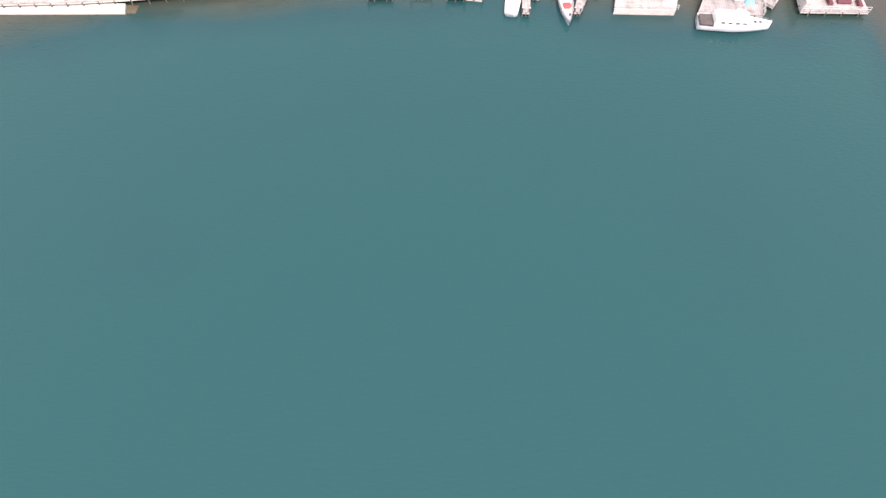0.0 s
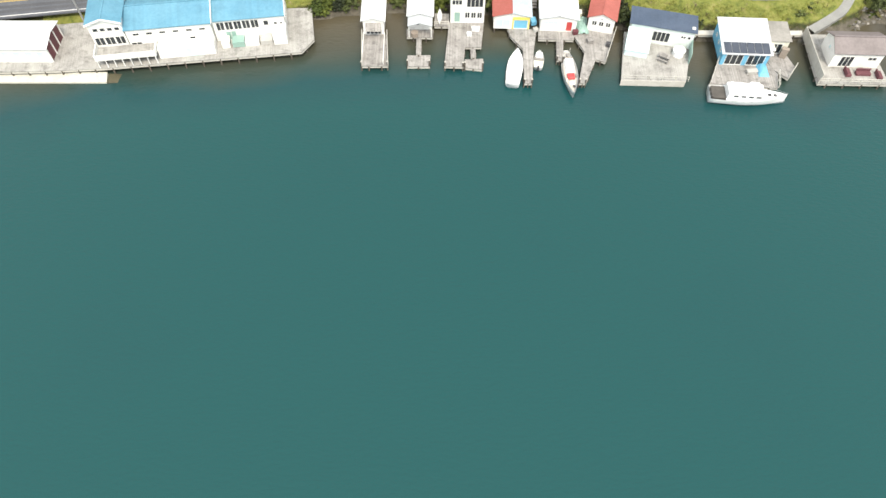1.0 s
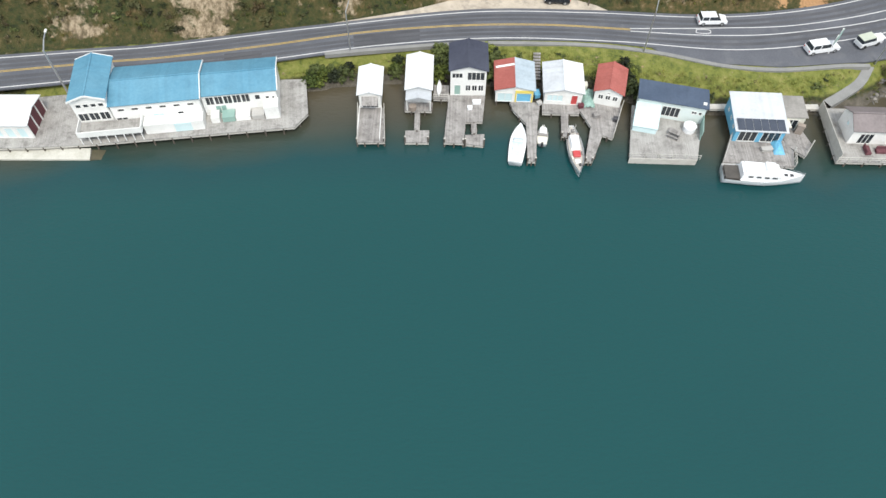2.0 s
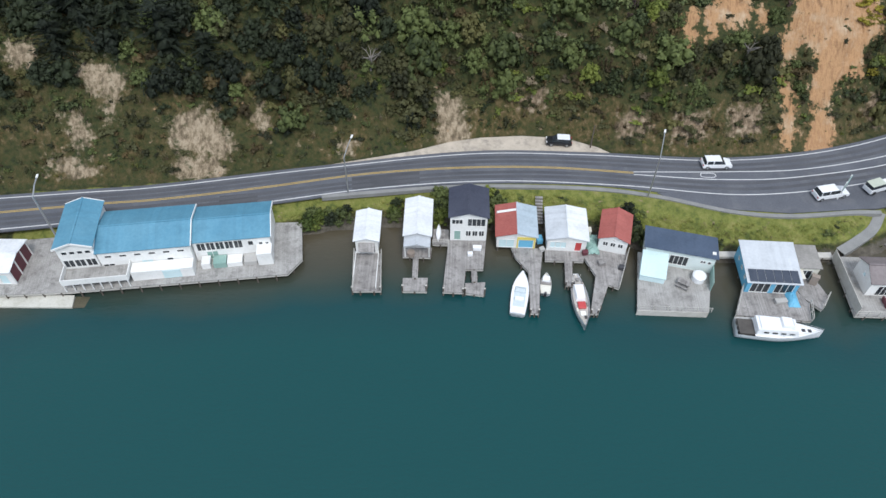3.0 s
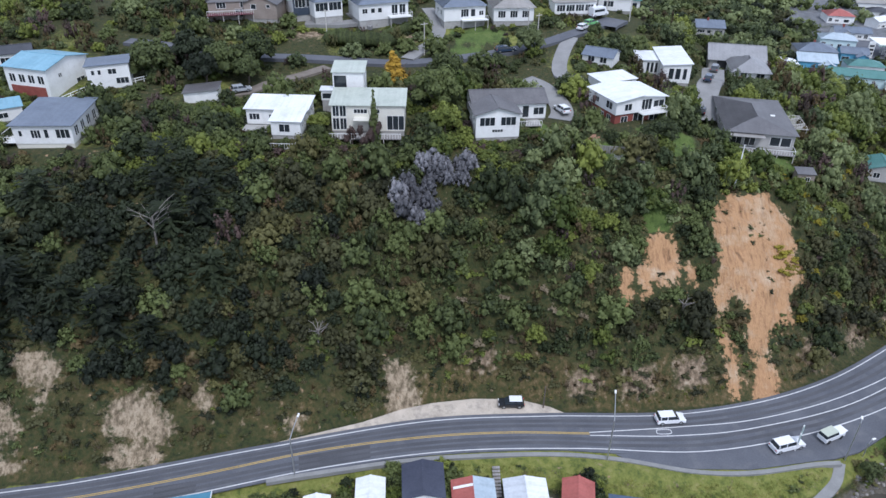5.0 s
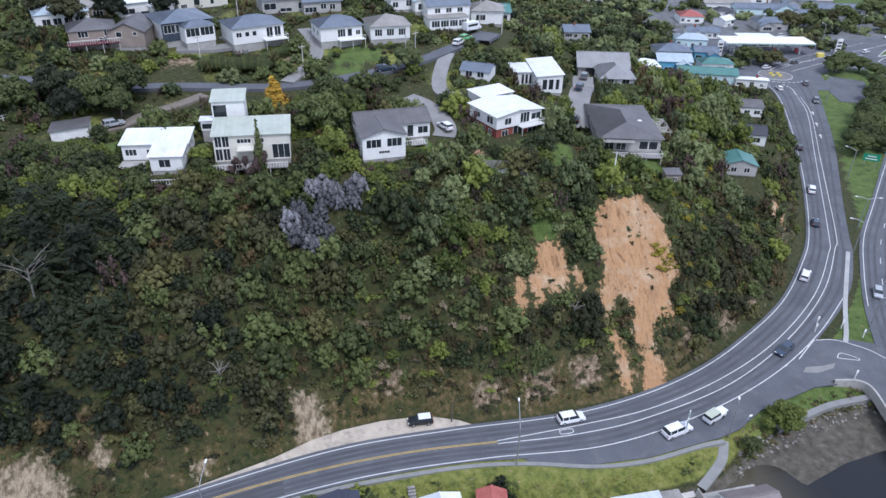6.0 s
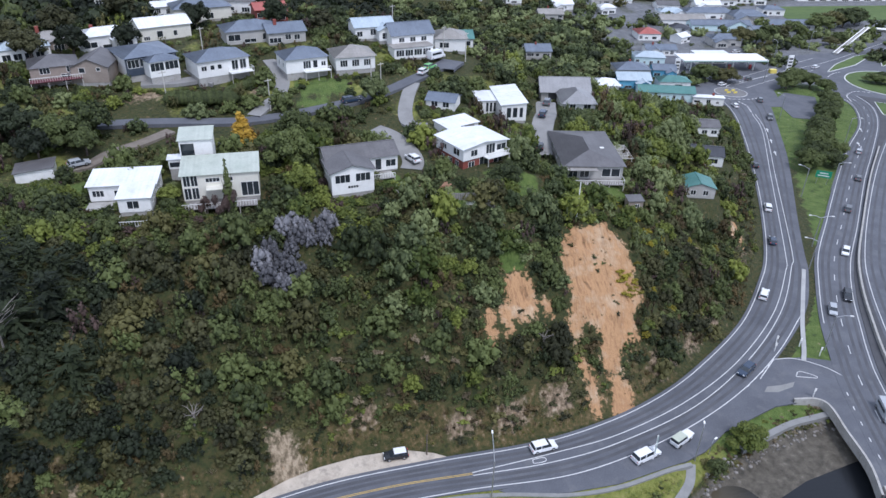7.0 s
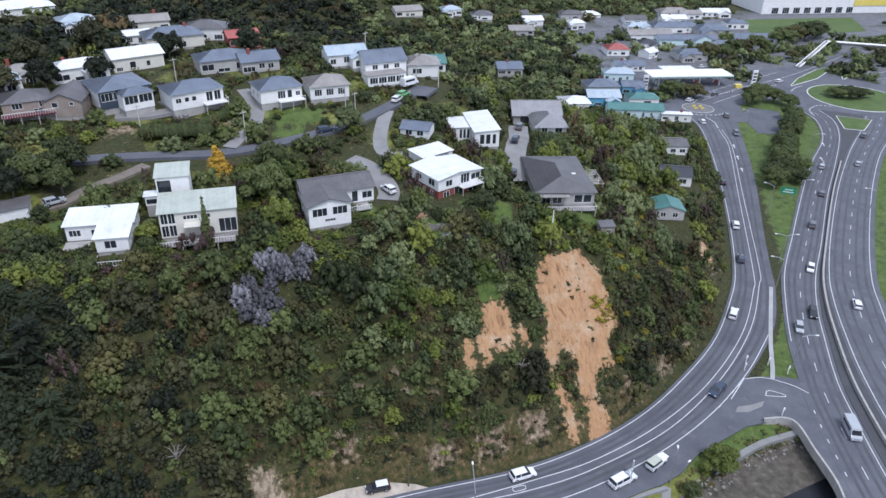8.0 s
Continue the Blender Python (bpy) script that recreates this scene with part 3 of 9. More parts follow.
def offset(c, by):
    """A plan curve moved to its left by so many metres."""
    t = np.gradient(c, axis=0)
    t /= np.linalg.norm(t, axis=1)[:, None]
    return c + by * np.stack([-t[:, 1], t[:, 0]], 1)


def road_piece(name, bm, mat, label, category="road"):
    return tagged(part(name, bm, mat, None), label, category, kind="structure")


def stripe(name, c, width, mat, parent, z=ROAD_Z + 0.02, dash=None):
    """Line paint along a plan curve; dash: metres on, metres off."""
    run = np.r_[0, np.cumsum(np.hypot(*np.diff(c, axis=0).T))]
    if not dash:
        return part(name, ribbon(name, offset(c, width / 2), offset(c, -width / 2), mat, z, 0.015), mat, parent)
    bm = bmesh.new()
    s = 0.0
    while s + dash[0] < run[-1]:
        p = np.stack([np.interp(np.linspace(s, s + dash[0], 3), run, c[:, i]) for i in (0, 1)], 1)
        a, b = offset(p, width / 2), offset(p, -width / 2)
        va = [bm.verts.new((*q, z)) for q in a]
        vb = [bm.verts.new((*q, z)) for q in b]
        for i in (0, 1):
            bm.faces.new((vb[i], vb[i + 1], va[i + 1], va[i]))
        s += sum(dash)
    return part(name, bm, mat, parent)


main_road = road_piece("main_road", ribbon("main_road", offset(HILL_EDGE, 0.7), offset(SEA_EDGE, -0.5), ASPHALT), ASPHALT,
                       "two-lane grey asphalt coast road curving round the hill", "road")
stripe("edge_line", HILL_EDGE, 0.16, LINEWHITE, main_road)
stripe("edge_line", curve(SEA_EDGE[::12][:14], 120), 0.16, LINEWHITE, main_road)
CENTRE_L = curve([(30, 118.0), (44, 118.7), (57.4, 120.0), (73.6, 124.6), (90.4, 132.6), (108.2, 145.1), (122.7, 159.5), (128.9, 167.4), (157, 209.9), (180.8, 246), (189, 263)], 160)
CENTRE_R = curve([(30, 117.4), (43.5, 116.9), (56.5, 118.2), (75, 123.2), (94.0, 133.2), (111.5, 146.3), (125.6, 161.0), (131.6, 168.4), (158.2, 209.2), (181.8, 245.4), (190, 262.4)], 160)
stripe("centre_line", CENTRE_L, 0.15, LINEWHITE, main_road)
stripe("centre_line", CENTRE_R, 0.15, LINEWHITE, main_road)
YEL = curve([(-120, 94.6), (-57.4, 106.0), (-42.6, 108.4), (-27.5, 111.7), (-11.6, 115.6), (4, 117.8), (17.1, 118.4), (30, 117.8)], 140)
stripe("yellow_centre_line", offset(YEL, 0.13), 0.11, LINEYELLOW, main_road)
stripe("yellow_centre_line", offset(YEL, -0.13), 0.11, LINEYELLOW, main_road)

M2L = curve([(84, 66), (90, 84), (96.9, 101.4), (105.2, 120.2), (110.3, 129), (117.1, 139.9), (126.3, 152.2), (137, 165.1), (152.8, 180.5), (179.4, 206.2), (200.1, 225.1), (222, 243.6), (236, 262), (240, 276)], 200)
M2R = curve([(91, 63), (97, 81), (103.5, 99.4), (113.0, 119.6), (117.6, 127.6), (123.6, 136.4), (131.8, 147.8), (142.7, 160.4), (158.6, 175.6), (184.6, 201.0), (207, 221.5), (230, 243.5), (243, 260), (248, 274)], 200)
M3L = curve([(97.5, 62), (106, 85), (114.7, 108.7), (122.9, 125.3), (131.6, 139.5), (139.2, 150.6), (147.7, 161.1), (165.6, 179.4), (194.3, 206.4), (223.1, 231.0), (247, 249.3), (262, 262)], 200)
M3R = curve([(110, 58), (118.5, 81), (127, 104), (133.5, 121.0), (141, 135), (147.6, 144.4), (156.3, 155.7), (174.3, 174.2), (202.9, 201.1), (231, 224.9), (254, 241.0), (272, 256)], 200)
motorway_west = road_piece("motorway_west", ribbon("m", offset(M2L, 0.8), offset(M2R, -0.8), ASPHALT, ROAD_Z + 0.02), ASPHALT, "two-lane asphalt carriageway beside a concrete barrier", "road")
stripe("edge_line", M2L[60:], 0.16, LINEWHITE, motorway_west, ROAD_Z + 0.04)
stripe("edge_line", M2R, 0.16, LINEWHITE, motorway_west, ROAD_Z + 0.04)
stripe("lane_dash", (M2L + M2R) / 2, 0.14, LINEWHITE, motorway_west, ROAD_Z + 0.04, (3, 7))
motorway_east = road_piece("motorway_east", ribbon("m", offset(M3L, 0.8), offset(M3R, -1.4), ASPHALT, ROAD_Z + 0.02), ASPHALT, "two-lane asphalt carriageway towards the roundabout", "road")
stripe("edge_line", M3L, 0.16, LINEWHITE, motorway_east, ROAD_Z + 0.04)
stripe("edge_line", M3R, 0.16, LINEWHITE, motorway_east, ROAD_Z + 0.04)
stripe("lane_dash", (M3L + M3R) / 2, 0.14, LINEWHITE, motorway_east, ROAD_Z + 0.04, (3, 7))

for k in (0.15, 0.30, 0.68, 0.84):
    stripe("tyre_track", HILL_EDGE * (1 - k) + SEA_EDGE * k, 0.62, TYRETRACK, main_road, ROAD_Z + 0.008)
for k in (0.14, 0.33, 0.66, 0.86):
    stripe("tyre_track", M2L * (1 - k) + M2R * k, 0.6, TYRETRACK, motorway_west, ROAD_Z + 0.028)
    stripe("tyre_track", M3L * (1 - k) + M3R * k, 0.6, TYRETRACK, motorway_east, ROAD_Z + 0.028)

parking = road_piece("parking_bay", prism([(33, 113.5), (35.2, 112.0), (43.6, 110.4), (52.2, 110.0), (61.7, 111.2), (65.5, 111.6), (70, 112.8), (76, 116), (89, 119.4), (97, 119.2), (99, 116), (104, 119), (109, 128), (104, 130.5),
                                                    (97.7, 131.2), (87, 124.9), (72.1, 118.6), (62, 116.0), (49.1, 113.6), (40, 113.7)], 2.7, ROAD_Z - 0.012), ASPHALT,
                     "worn asphalt roadside parking bay and junction apron", "road")
layby = road_piece("layby", prism([(-22, 115.9), (-6, 119.5), (5, 121.2), (22, 121.9), (27.5, 122.0), (25, 123.7), (20, 125.7), (12.7, 126.0), (6, 125.2), (1, 123.9), (-5, 121.3), (-11, 119.5), (-17, 117.7)], 2.6, ROAD_Z - 0.02),
                   material("pale_gravel", (0.36, 0.31, 0.25), (0.56, 0.49, 0.40), 0.95, 0.35, 8, 0.4, stain=(0.20, 0.18, 0.16), stain_amount=0.6), "pale gravel lay-by at the foot of the slope", "road")


# ---- plants ----
BALL_V = np.array([(1, 0, 0), (0, 1, 0), (-1, 0, 0), (0, -1, 0), (0, 0, 1), (0, 0, -1)], float)
BALL_F = np.array([(0, 1, 4), (1, 2, 4), (2, 3, 4), (3, 0, 4), (1, 0, 5), (2, 1, 5), (3, 2, 5), (0, 3, 5)])


def leafy(rng, lobes, count, size, core=0.86, droop=0.15):
    """Leaf clumps over a set of lobes (x, y, z, rx, ry, rz), with a dense heart in each. Returns vertices and triangles."""
    vs, fs, base = [], [], 0
    for lx, ly, lz, rx, ry, rz in lobes:
        v = BALL_V * (np.array([rx, ry, rz]) * core) * rng.uniform(0.75, 1.15, (len(BALL_V), 1)) + (lx, ly, lz)
        vs.append(v)
        fs.append(BALL_F + base)
        base += len(v)
    lob = np.array(lobes)
    weight = lob[:, 3] * lob[:, 4]
    pick = rng.choice(len(lob), count, p=weight / weight.sum())
    d = rng.normal(size=(count, 3))
    d /= np.linalg.norm(d, axis=1)[:, None]
    d[:, 2] = np.where(d[:, 2] < -0.2, -d[:, 2], d[:, 2])
    p = lob[pick, :3] + d * lob[pick, 3:] * rng.uniform(0.78, 1.14, (count, 1))
    nrm = d + rng.normal(scale=0.26, size=(count, 3)) + (0, 0, droop)
    nrm /= np.linalg.norm(nrm, axis=1)[:, None]
    a = np.cross(nrm, rng.normal(size=(count, 3)))
    a /= np.linalg.norm(a, axis=1)[:, None]
    b = np.cross(nrm, a)
    s = size * rng.uniform(0.55, 1.35, (count, 1))
    leaf = np.stack([p - a * s - b * s * 0.6, p + a * s - b * s * 0.6, p + b * s * 1.1 - nrm * s * 0.2], 1)
    vs.append(leaf.reshape(-1, 3))
    fs.append(base + np.arange(count * 3).reshape(-1, 3))
    return np.vstack(vs), np.vstack(fs)


def round_crown(rng, count, size, n=13, flat=1.0):
    """A domed crown of many small rounded heads."""
    lobes = [(0, 0, 0.5 * flat, 0.62, 0.62, 0.62 * flat)]
    spin = rng.uniform(0, math.tau)
    for i in range(n):
        up = 0.02 + 0.96 * (i + rng.uniform(0.1, 0.9)) / n
        a = spin + i * 2.4 + rng.uniform(-0.3, 0.3)
        r = rng.uniform(0.6, 0.84) * math.sqrt(1 - 0.88 * up * up)
        w = rng.uniform(0.22, 0.40) * (1.3 if n < 6 else 1)
        lobes.append((r * math.cos(a), r * math.sin(a), (0.18 + 0.85 * up + rng.uniform(-0.1, 0.12)) * flat, w, w * rng.uniform(0.8, 1.2), w * rng.uniform(0.7, 1.0)))
    return leafy(rng, lobes, count, size)


def pine_crown(rng, count, size):
    """Tiers of drooping boughs of needles round a dark heart."""
    lobes = [(0, 0, 0.15 + 0.24 * i, 0.44 * (1.05 - i / 7), 0.44 * (1.05 - i / 7), 0.22) for i in range(6)]
    v, f = leafy(rng, lobes, 40, size, 0.85)
    blades = []
    for tier in range(8):
        z = tier / 8
        for arm in range(7):
            a = rng.uniform(0, math.tau)
            u = np.array([math.cos(a), math.sin(a), 0.10 - 0.25 * (1 - z)])
            w = np.array([-math.sin(a), math.cos(a), 0])
            reach = (1 - z) * rng.uniform(0.7, 1.1) + 0.14
            for k in range(7):
                q = u * reach * (0.25 + 0.75 * k / 6) + (0, 0, 0.15 + 1.4 * z + rng.uniform(-0.03, 0.03))
                side = rng.uniform(-0.9, 0.9)
                tip = (u + w * side) * rng.uniform(0.14, 0.24) + (0, 0, rng.uniform(-0.05, 0.03))
                blades.append((q - w * 0.055, q + w * 0.055, q + tip))
    b = np.array(blades).reshape(-1, 3)
    return np.vstack([v, b]), np.vstack([f, len(v) + np.arange(len(b)).reshape(-1, 3)])


def spire_crown(rng, count, size):
    lobes = [(rng.uniform(-0.06, 0.06), rng.uniform(-0.06, 0.06), 0.1 + 0.24 * i, 0.5 * (1.08 - i / 9), 0.5 * (1.08 - i / 9), 0.2) for i in range(9)]
    return leafy(rng, lobes, count, size, 0.75, 0.3)


def wisp_crown(rng, count, size):
    """Loose upright sprays with gaps between."""
    lobes = []
    for i in range(11):
        a, r = rng.uniform(0, math.tau), rng.uniform(0.1, 0.8)
        w = rng.uniform(0.13, 0.24)
        lobes.append((r * math.cos(a), r * math.sin(a), rng.uniform(0.3, 1.2), w, w * rng.uniform(0.8, 1.2), rng.uniform(0.28, 0.45)))
    return leafy(rng, lobes, count, size, 0.7)


def tuft_crown(rng, count, size):
    """Upright blades of grass or dry stalks from one base."""
    a, lean = rng.uniform(0, math.tau, count), rng.uniform(0.15, 1.0, count)
    base = np.stack([np.cos(a) * lean * 0.45, np.sin(a) * lean * 0.45, np.zeros(count)], 1)
    w = np.stack([-np.sin(a), np.cos(a), np.zeros(count)], 1) * size
    tip = np.stack([np.cos(a) * lean, np.sin(a) * lean, rng.uniform(0.6, 1.3, count) * (1.1 - 0.5 * lean)], 1)
    v = np.stack([base - w, base + w, tip], 1).reshape(-1, 3)
    return v, np.arange(count * 3).reshape(-1, 3)


RNG = np.random.default_rng(5)
CROWNS = {"round": [round_crown(RNG, 290, 0.088, n) for n in (13, 15, 17, 14, 16, 12)], "fine": [round_crown(RNG, 300, 0.075, n) for n in (15, 17, 20)],
          "pine": [pine_crown(RNG, 0, 0.1) for _ in range(3)], "wisp": [wisp_crown(RNG, 170, 0.065) for _ in range(4)], "low": [round_crown(RNG, 70, 0.16, n) for n in (4, 5, 4, 6)],
          "scrub": [round_crown(RNG, 60, 0.15, n, 0.7) for n in (3, 4, 4)], "mat": [round_crown(RNG, 46, 0.17, n, 0.6) for n in (3, 4, 4)], "tuft": [tuft_crown(RNG, 44, 0.07) for _ in range(3)]}


def plantation(name, spots, label, category="bush"):
    """Many plants of one kind of foliage as one mesh. spots: crown, x, y, z, radius, height factor, turn, tint."""
    kinds = {}
    for s in spots:
        kinds.setdefault(s[-1], []).append(s)
    for key, some in kinds.items():
        vs, fs, ts, base = [], [], [], 0
        for crown, x, y, z, r, h, turn, tint, _ in some:
            v, f = crown
            c, s = math.cos(turn) * r, math.sin(turn) * r
            vs.append(np.stack([v[:, 0] * c - v[:, 1] * s + x, v[:, 0] * s + v[:, 1] * c + y, v[:, 2] * r * h + z], 1))
            fs.append(f + base)
            ts.append(np.full(len(v), tint))
            base += len(v)
        me = bpy.data.meshes.new(name)
        fill_mesh(me, np.vstack(vs), np.vstack(fs))
        at = me.attributes.new("tint", "FLOAT", "POINT")
        at.data.foreach_set("value", np.concatenate(ts).astype(np.float32))
        me.materials.append(LEAF[key])
        tagged(new(name, me), label % key if "%s" in label else label, category, kind="stuff")


KEEP_CLEAR = []   # x, y, radius of drives and lawns on the hill
KEEP_OFF = []     # x, y, turn, half-width, half-depth of houses


def scatter(count, x0, x1, y0, y1, seed):
    r = np.random.default_rng(seed)
    return r.uniform(x0, x1, count), r.uniform(y0, y1, count), r


# ---- buildings ----
def roofing(key, axis):
    if axis == "X":
        return ROOF[key]
    name = key + "_corrugated_roofing_cross"
    if name not in MATS:
        a = [m for m in ROOF[key].node_tree.nodes if m.type == "VALTORGB"][0].color_ramp.elements
        lo, hi = tuple(a[0].color[:3]), tuple(a[1].color[:3])
        material(name, lo, hi, 0.5, 0.25, 3, 0.25, stain=tuple(c * 0.7 for c in lo), stain_amount=0.4, wave=("Y", 0.4, 0.10))
    return MATS[name]


SIDES = {"s": (-1, -1, 1, 0, 0, 1), "e": (1, -1, 0, 1, -1, 0), "n": (1, 1, -1, 0, 0, -1), "l": (-1, 1, 0, -1, 1, 0)}


def wall_panel(bm, p, u, n, length, height, holes, thick=0.14, lift=0.0, start=0.0, out=0.0):
    """One connected wall with rectangular openings through it. p: corner, u: way along, n: way inwards; holes: centre, sill, width, height."""
    us = sorted({start, start + length, *[c + s * w / 2 for c, z, w, h in holes for s in (-1, 1)]})
    vs = sorted({lift, lift + height, *[z for c, z, w, h in holes], *[z + h for c, z, w, h in holes]})
    us = [k for i, k in enumerate(us) if i == 0 or k - us[i - 1] > 1e-5]
    vs = [k for i, k in enumerate(vs) if i == 0 or k - vs[i - 1] > 1e-5]
    solid = {}
    for i in range(len(us) - 1):
        for j in range(len(vs) - 1):
            mu, mv = (us[i] + us[i + 1]) / 2, (vs[j] + vs[j + 1]) / 2
            solid[i, j] = not any(abs(mu - c) < w / 2 and z < mv < z + h for c, z, w, h in holes)
    made = {}

    def vert(i, j, k):
        if (i, j, k) not in made:
            t = thick * k - out
            made[i, j, k] = bm.verts.new((p[0] + u[0] * us[i] + n[0] * t, p[1] + u[1] * us[i] + n[1] * t, p[2] + vs[j]))
        return made[i, j, k]

    for (i, j), full in solid.items():
        if not full:
            continue
        bm.faces.new((vert(i, j, 0), vert(i + 1, j, 0), vert(i + 1, j + 1, 0), vert(i, j + 1, 0)))
        bm.faces.new((vert(i, j + 1, 1), vert(i + 1, j + 1, 1), vert(i + 1, j, 1), vert(i, j, 1)))
        for di, dj, a, b in ((0, -1, (i, j), (i + 1, j)), (0, 1, (i + 1, j + 1), (i, j + 1)), (-1, 0, (i, j + 1), (i, j)), (1, 0, (i + 1, j), (i + 1, j + 1))):
            if not solid.get((i + di, j + dj)):
                bm.faces.new((vert(*b, 0), vert(*a, 0), vert(*a, 1), vert(*b, 1)))


def window(parent, p, u, n, c, z, w, h, trim, pane=None, bars=1, kind="window"):
    """A framed window in an opening, with its panes behind the bars."""
    fr = bmesh.new()
    f, k = 0.07, bars + 1
    gap = (w - f * (k + 1)) / k
    lights = [(c - w / 2 + f + gap / 2 + i * (gap + f), z + f, gap, h - 2 * f) for i in range(k)]
    wall_panel(fr, p, u, n, w, h, lights, 0.12, z, c - w / 2, 0.03)
    wo = part(kind, fr, trim, parent)
    for a, zz, ww, hh in lights:
        gl = bmesh.new()
        wall_panel(gl, p, u, n, ww + 0.02, hh + 0.02, [], 0.02, zz - 0.01, a - ww / 2 - 0.01, -0.045)
        part("pane", gl, pane or GLASS, wo)
    return wo


def roof_mesh(w, d, z, shape, rise, over, thick=0.1):
    """Roof slabs over a block w by d whose walls end at z."""
    bm = bmesh.new()
    ow, od = w / 2 + over, d / 2 + over

    def slab(pts):
        lo = [bm.verts.new(p) for p in pts]
        hi = [bm.verts.new((x, y, q + thick)) for x, y, q in pts]
        bm.faces.new(lo[::-1])
        bm.faces.new(hi)
        for i in range(len(pts)):
            j = (i + 1) % len(pts)
            bm.faces.new((lo[i], lo[j], hi[j], hi[i]))
    if shape == "gable_y":
        e = z - rise * over / (w / 2)
        slab([(-ow, -od, e), (0, -od, z + rise), (0, od, z + rise), (-ow, od, e)])
        slab([(0, -od, z + rise), (ow, -od, e), (ow, od, e), (0, od, z + rise)])
        box(bm, -0.14, 0.14, -od, od, z + rise + thick * 0.6, z + rise + thick + 0.05)
    elif shape == "gable_x":
        e = z - rise * over / (d / 2)
        slab([(-ow, -od, e), (ow, -od, e), (ow, 0, z + rise), (-ow, 0, z + rise)])
        slab([(-ow, 0, z + rise), (ow, 0, z + rise), (ow, od, e), (-ow, od, e)])
        box(bm, -ow, ow, -0.14, 0.14, z + rise + thick * 0.6, z + rise + thick + 0.05)
    elif shape == "mono_y":
        k = rise / d
        slab([(-ow, -od, z - k * over), (ow, -od, z - k * over), (ow, od, z + rise + k * over), (-ow, od, z + rise + k * over)])
    elif shape == "mono_x":
        k = rise / w
        slab([(-ow, -od, z - k * over), (ow, -od, z + rise + k * over), (ow, od, z + rise + k * over), (-ow, od, z - k * over)])
    elif shape == "flat":
        slab([(-ow, -od, z), (ow, -od, z), (ow, od, z), (-ow, od, z)])
    else:
        r = min(ow, od)
        a, b = (ow - r, 0) if ow > od else (0, od - r)
        low = [bm.verts.new(p) for p in ((-ow, -od, z), (ow, -od, z), (ow, od, z), (-ow, od, z))]
        t1, t2 = bm.verts.new((-a, -b, z + rise)), bm.verts.new((a, b, z + rise))
        bm.faces.new(low[::-1])
        if ow > od:
            faces = ((low[0], low[1], t2, t1), (low[1], low[2], t2), (low[2], low[3], t1, t2), (low[3], low[0], t1))
        elif od > ow:
            faces = ((low[0], low[1], t1), (low[1], low[2], t2, t1), (low[2], low[3], t2), (low[3], low[0], t1, t2))
        else:
            faces = ((low[0], low[1], t1), (low[1], low[2], t1), (low[2], low[3], t1), (low[3], low[0], t1))
        for f in faces:
            bm.faces.new(f)
        ext = bmesh.ops.extrude_face_region(bm, geom=[low[0].link_faces[0]])
        bmesh.ops.recalc_face_normals(bm, faces=bm.faces[:])
        if not (ow == od):
            rod(bm, (-a, -b, z + rise), (a, b, z + rise), 0.1, 6)
    return bm


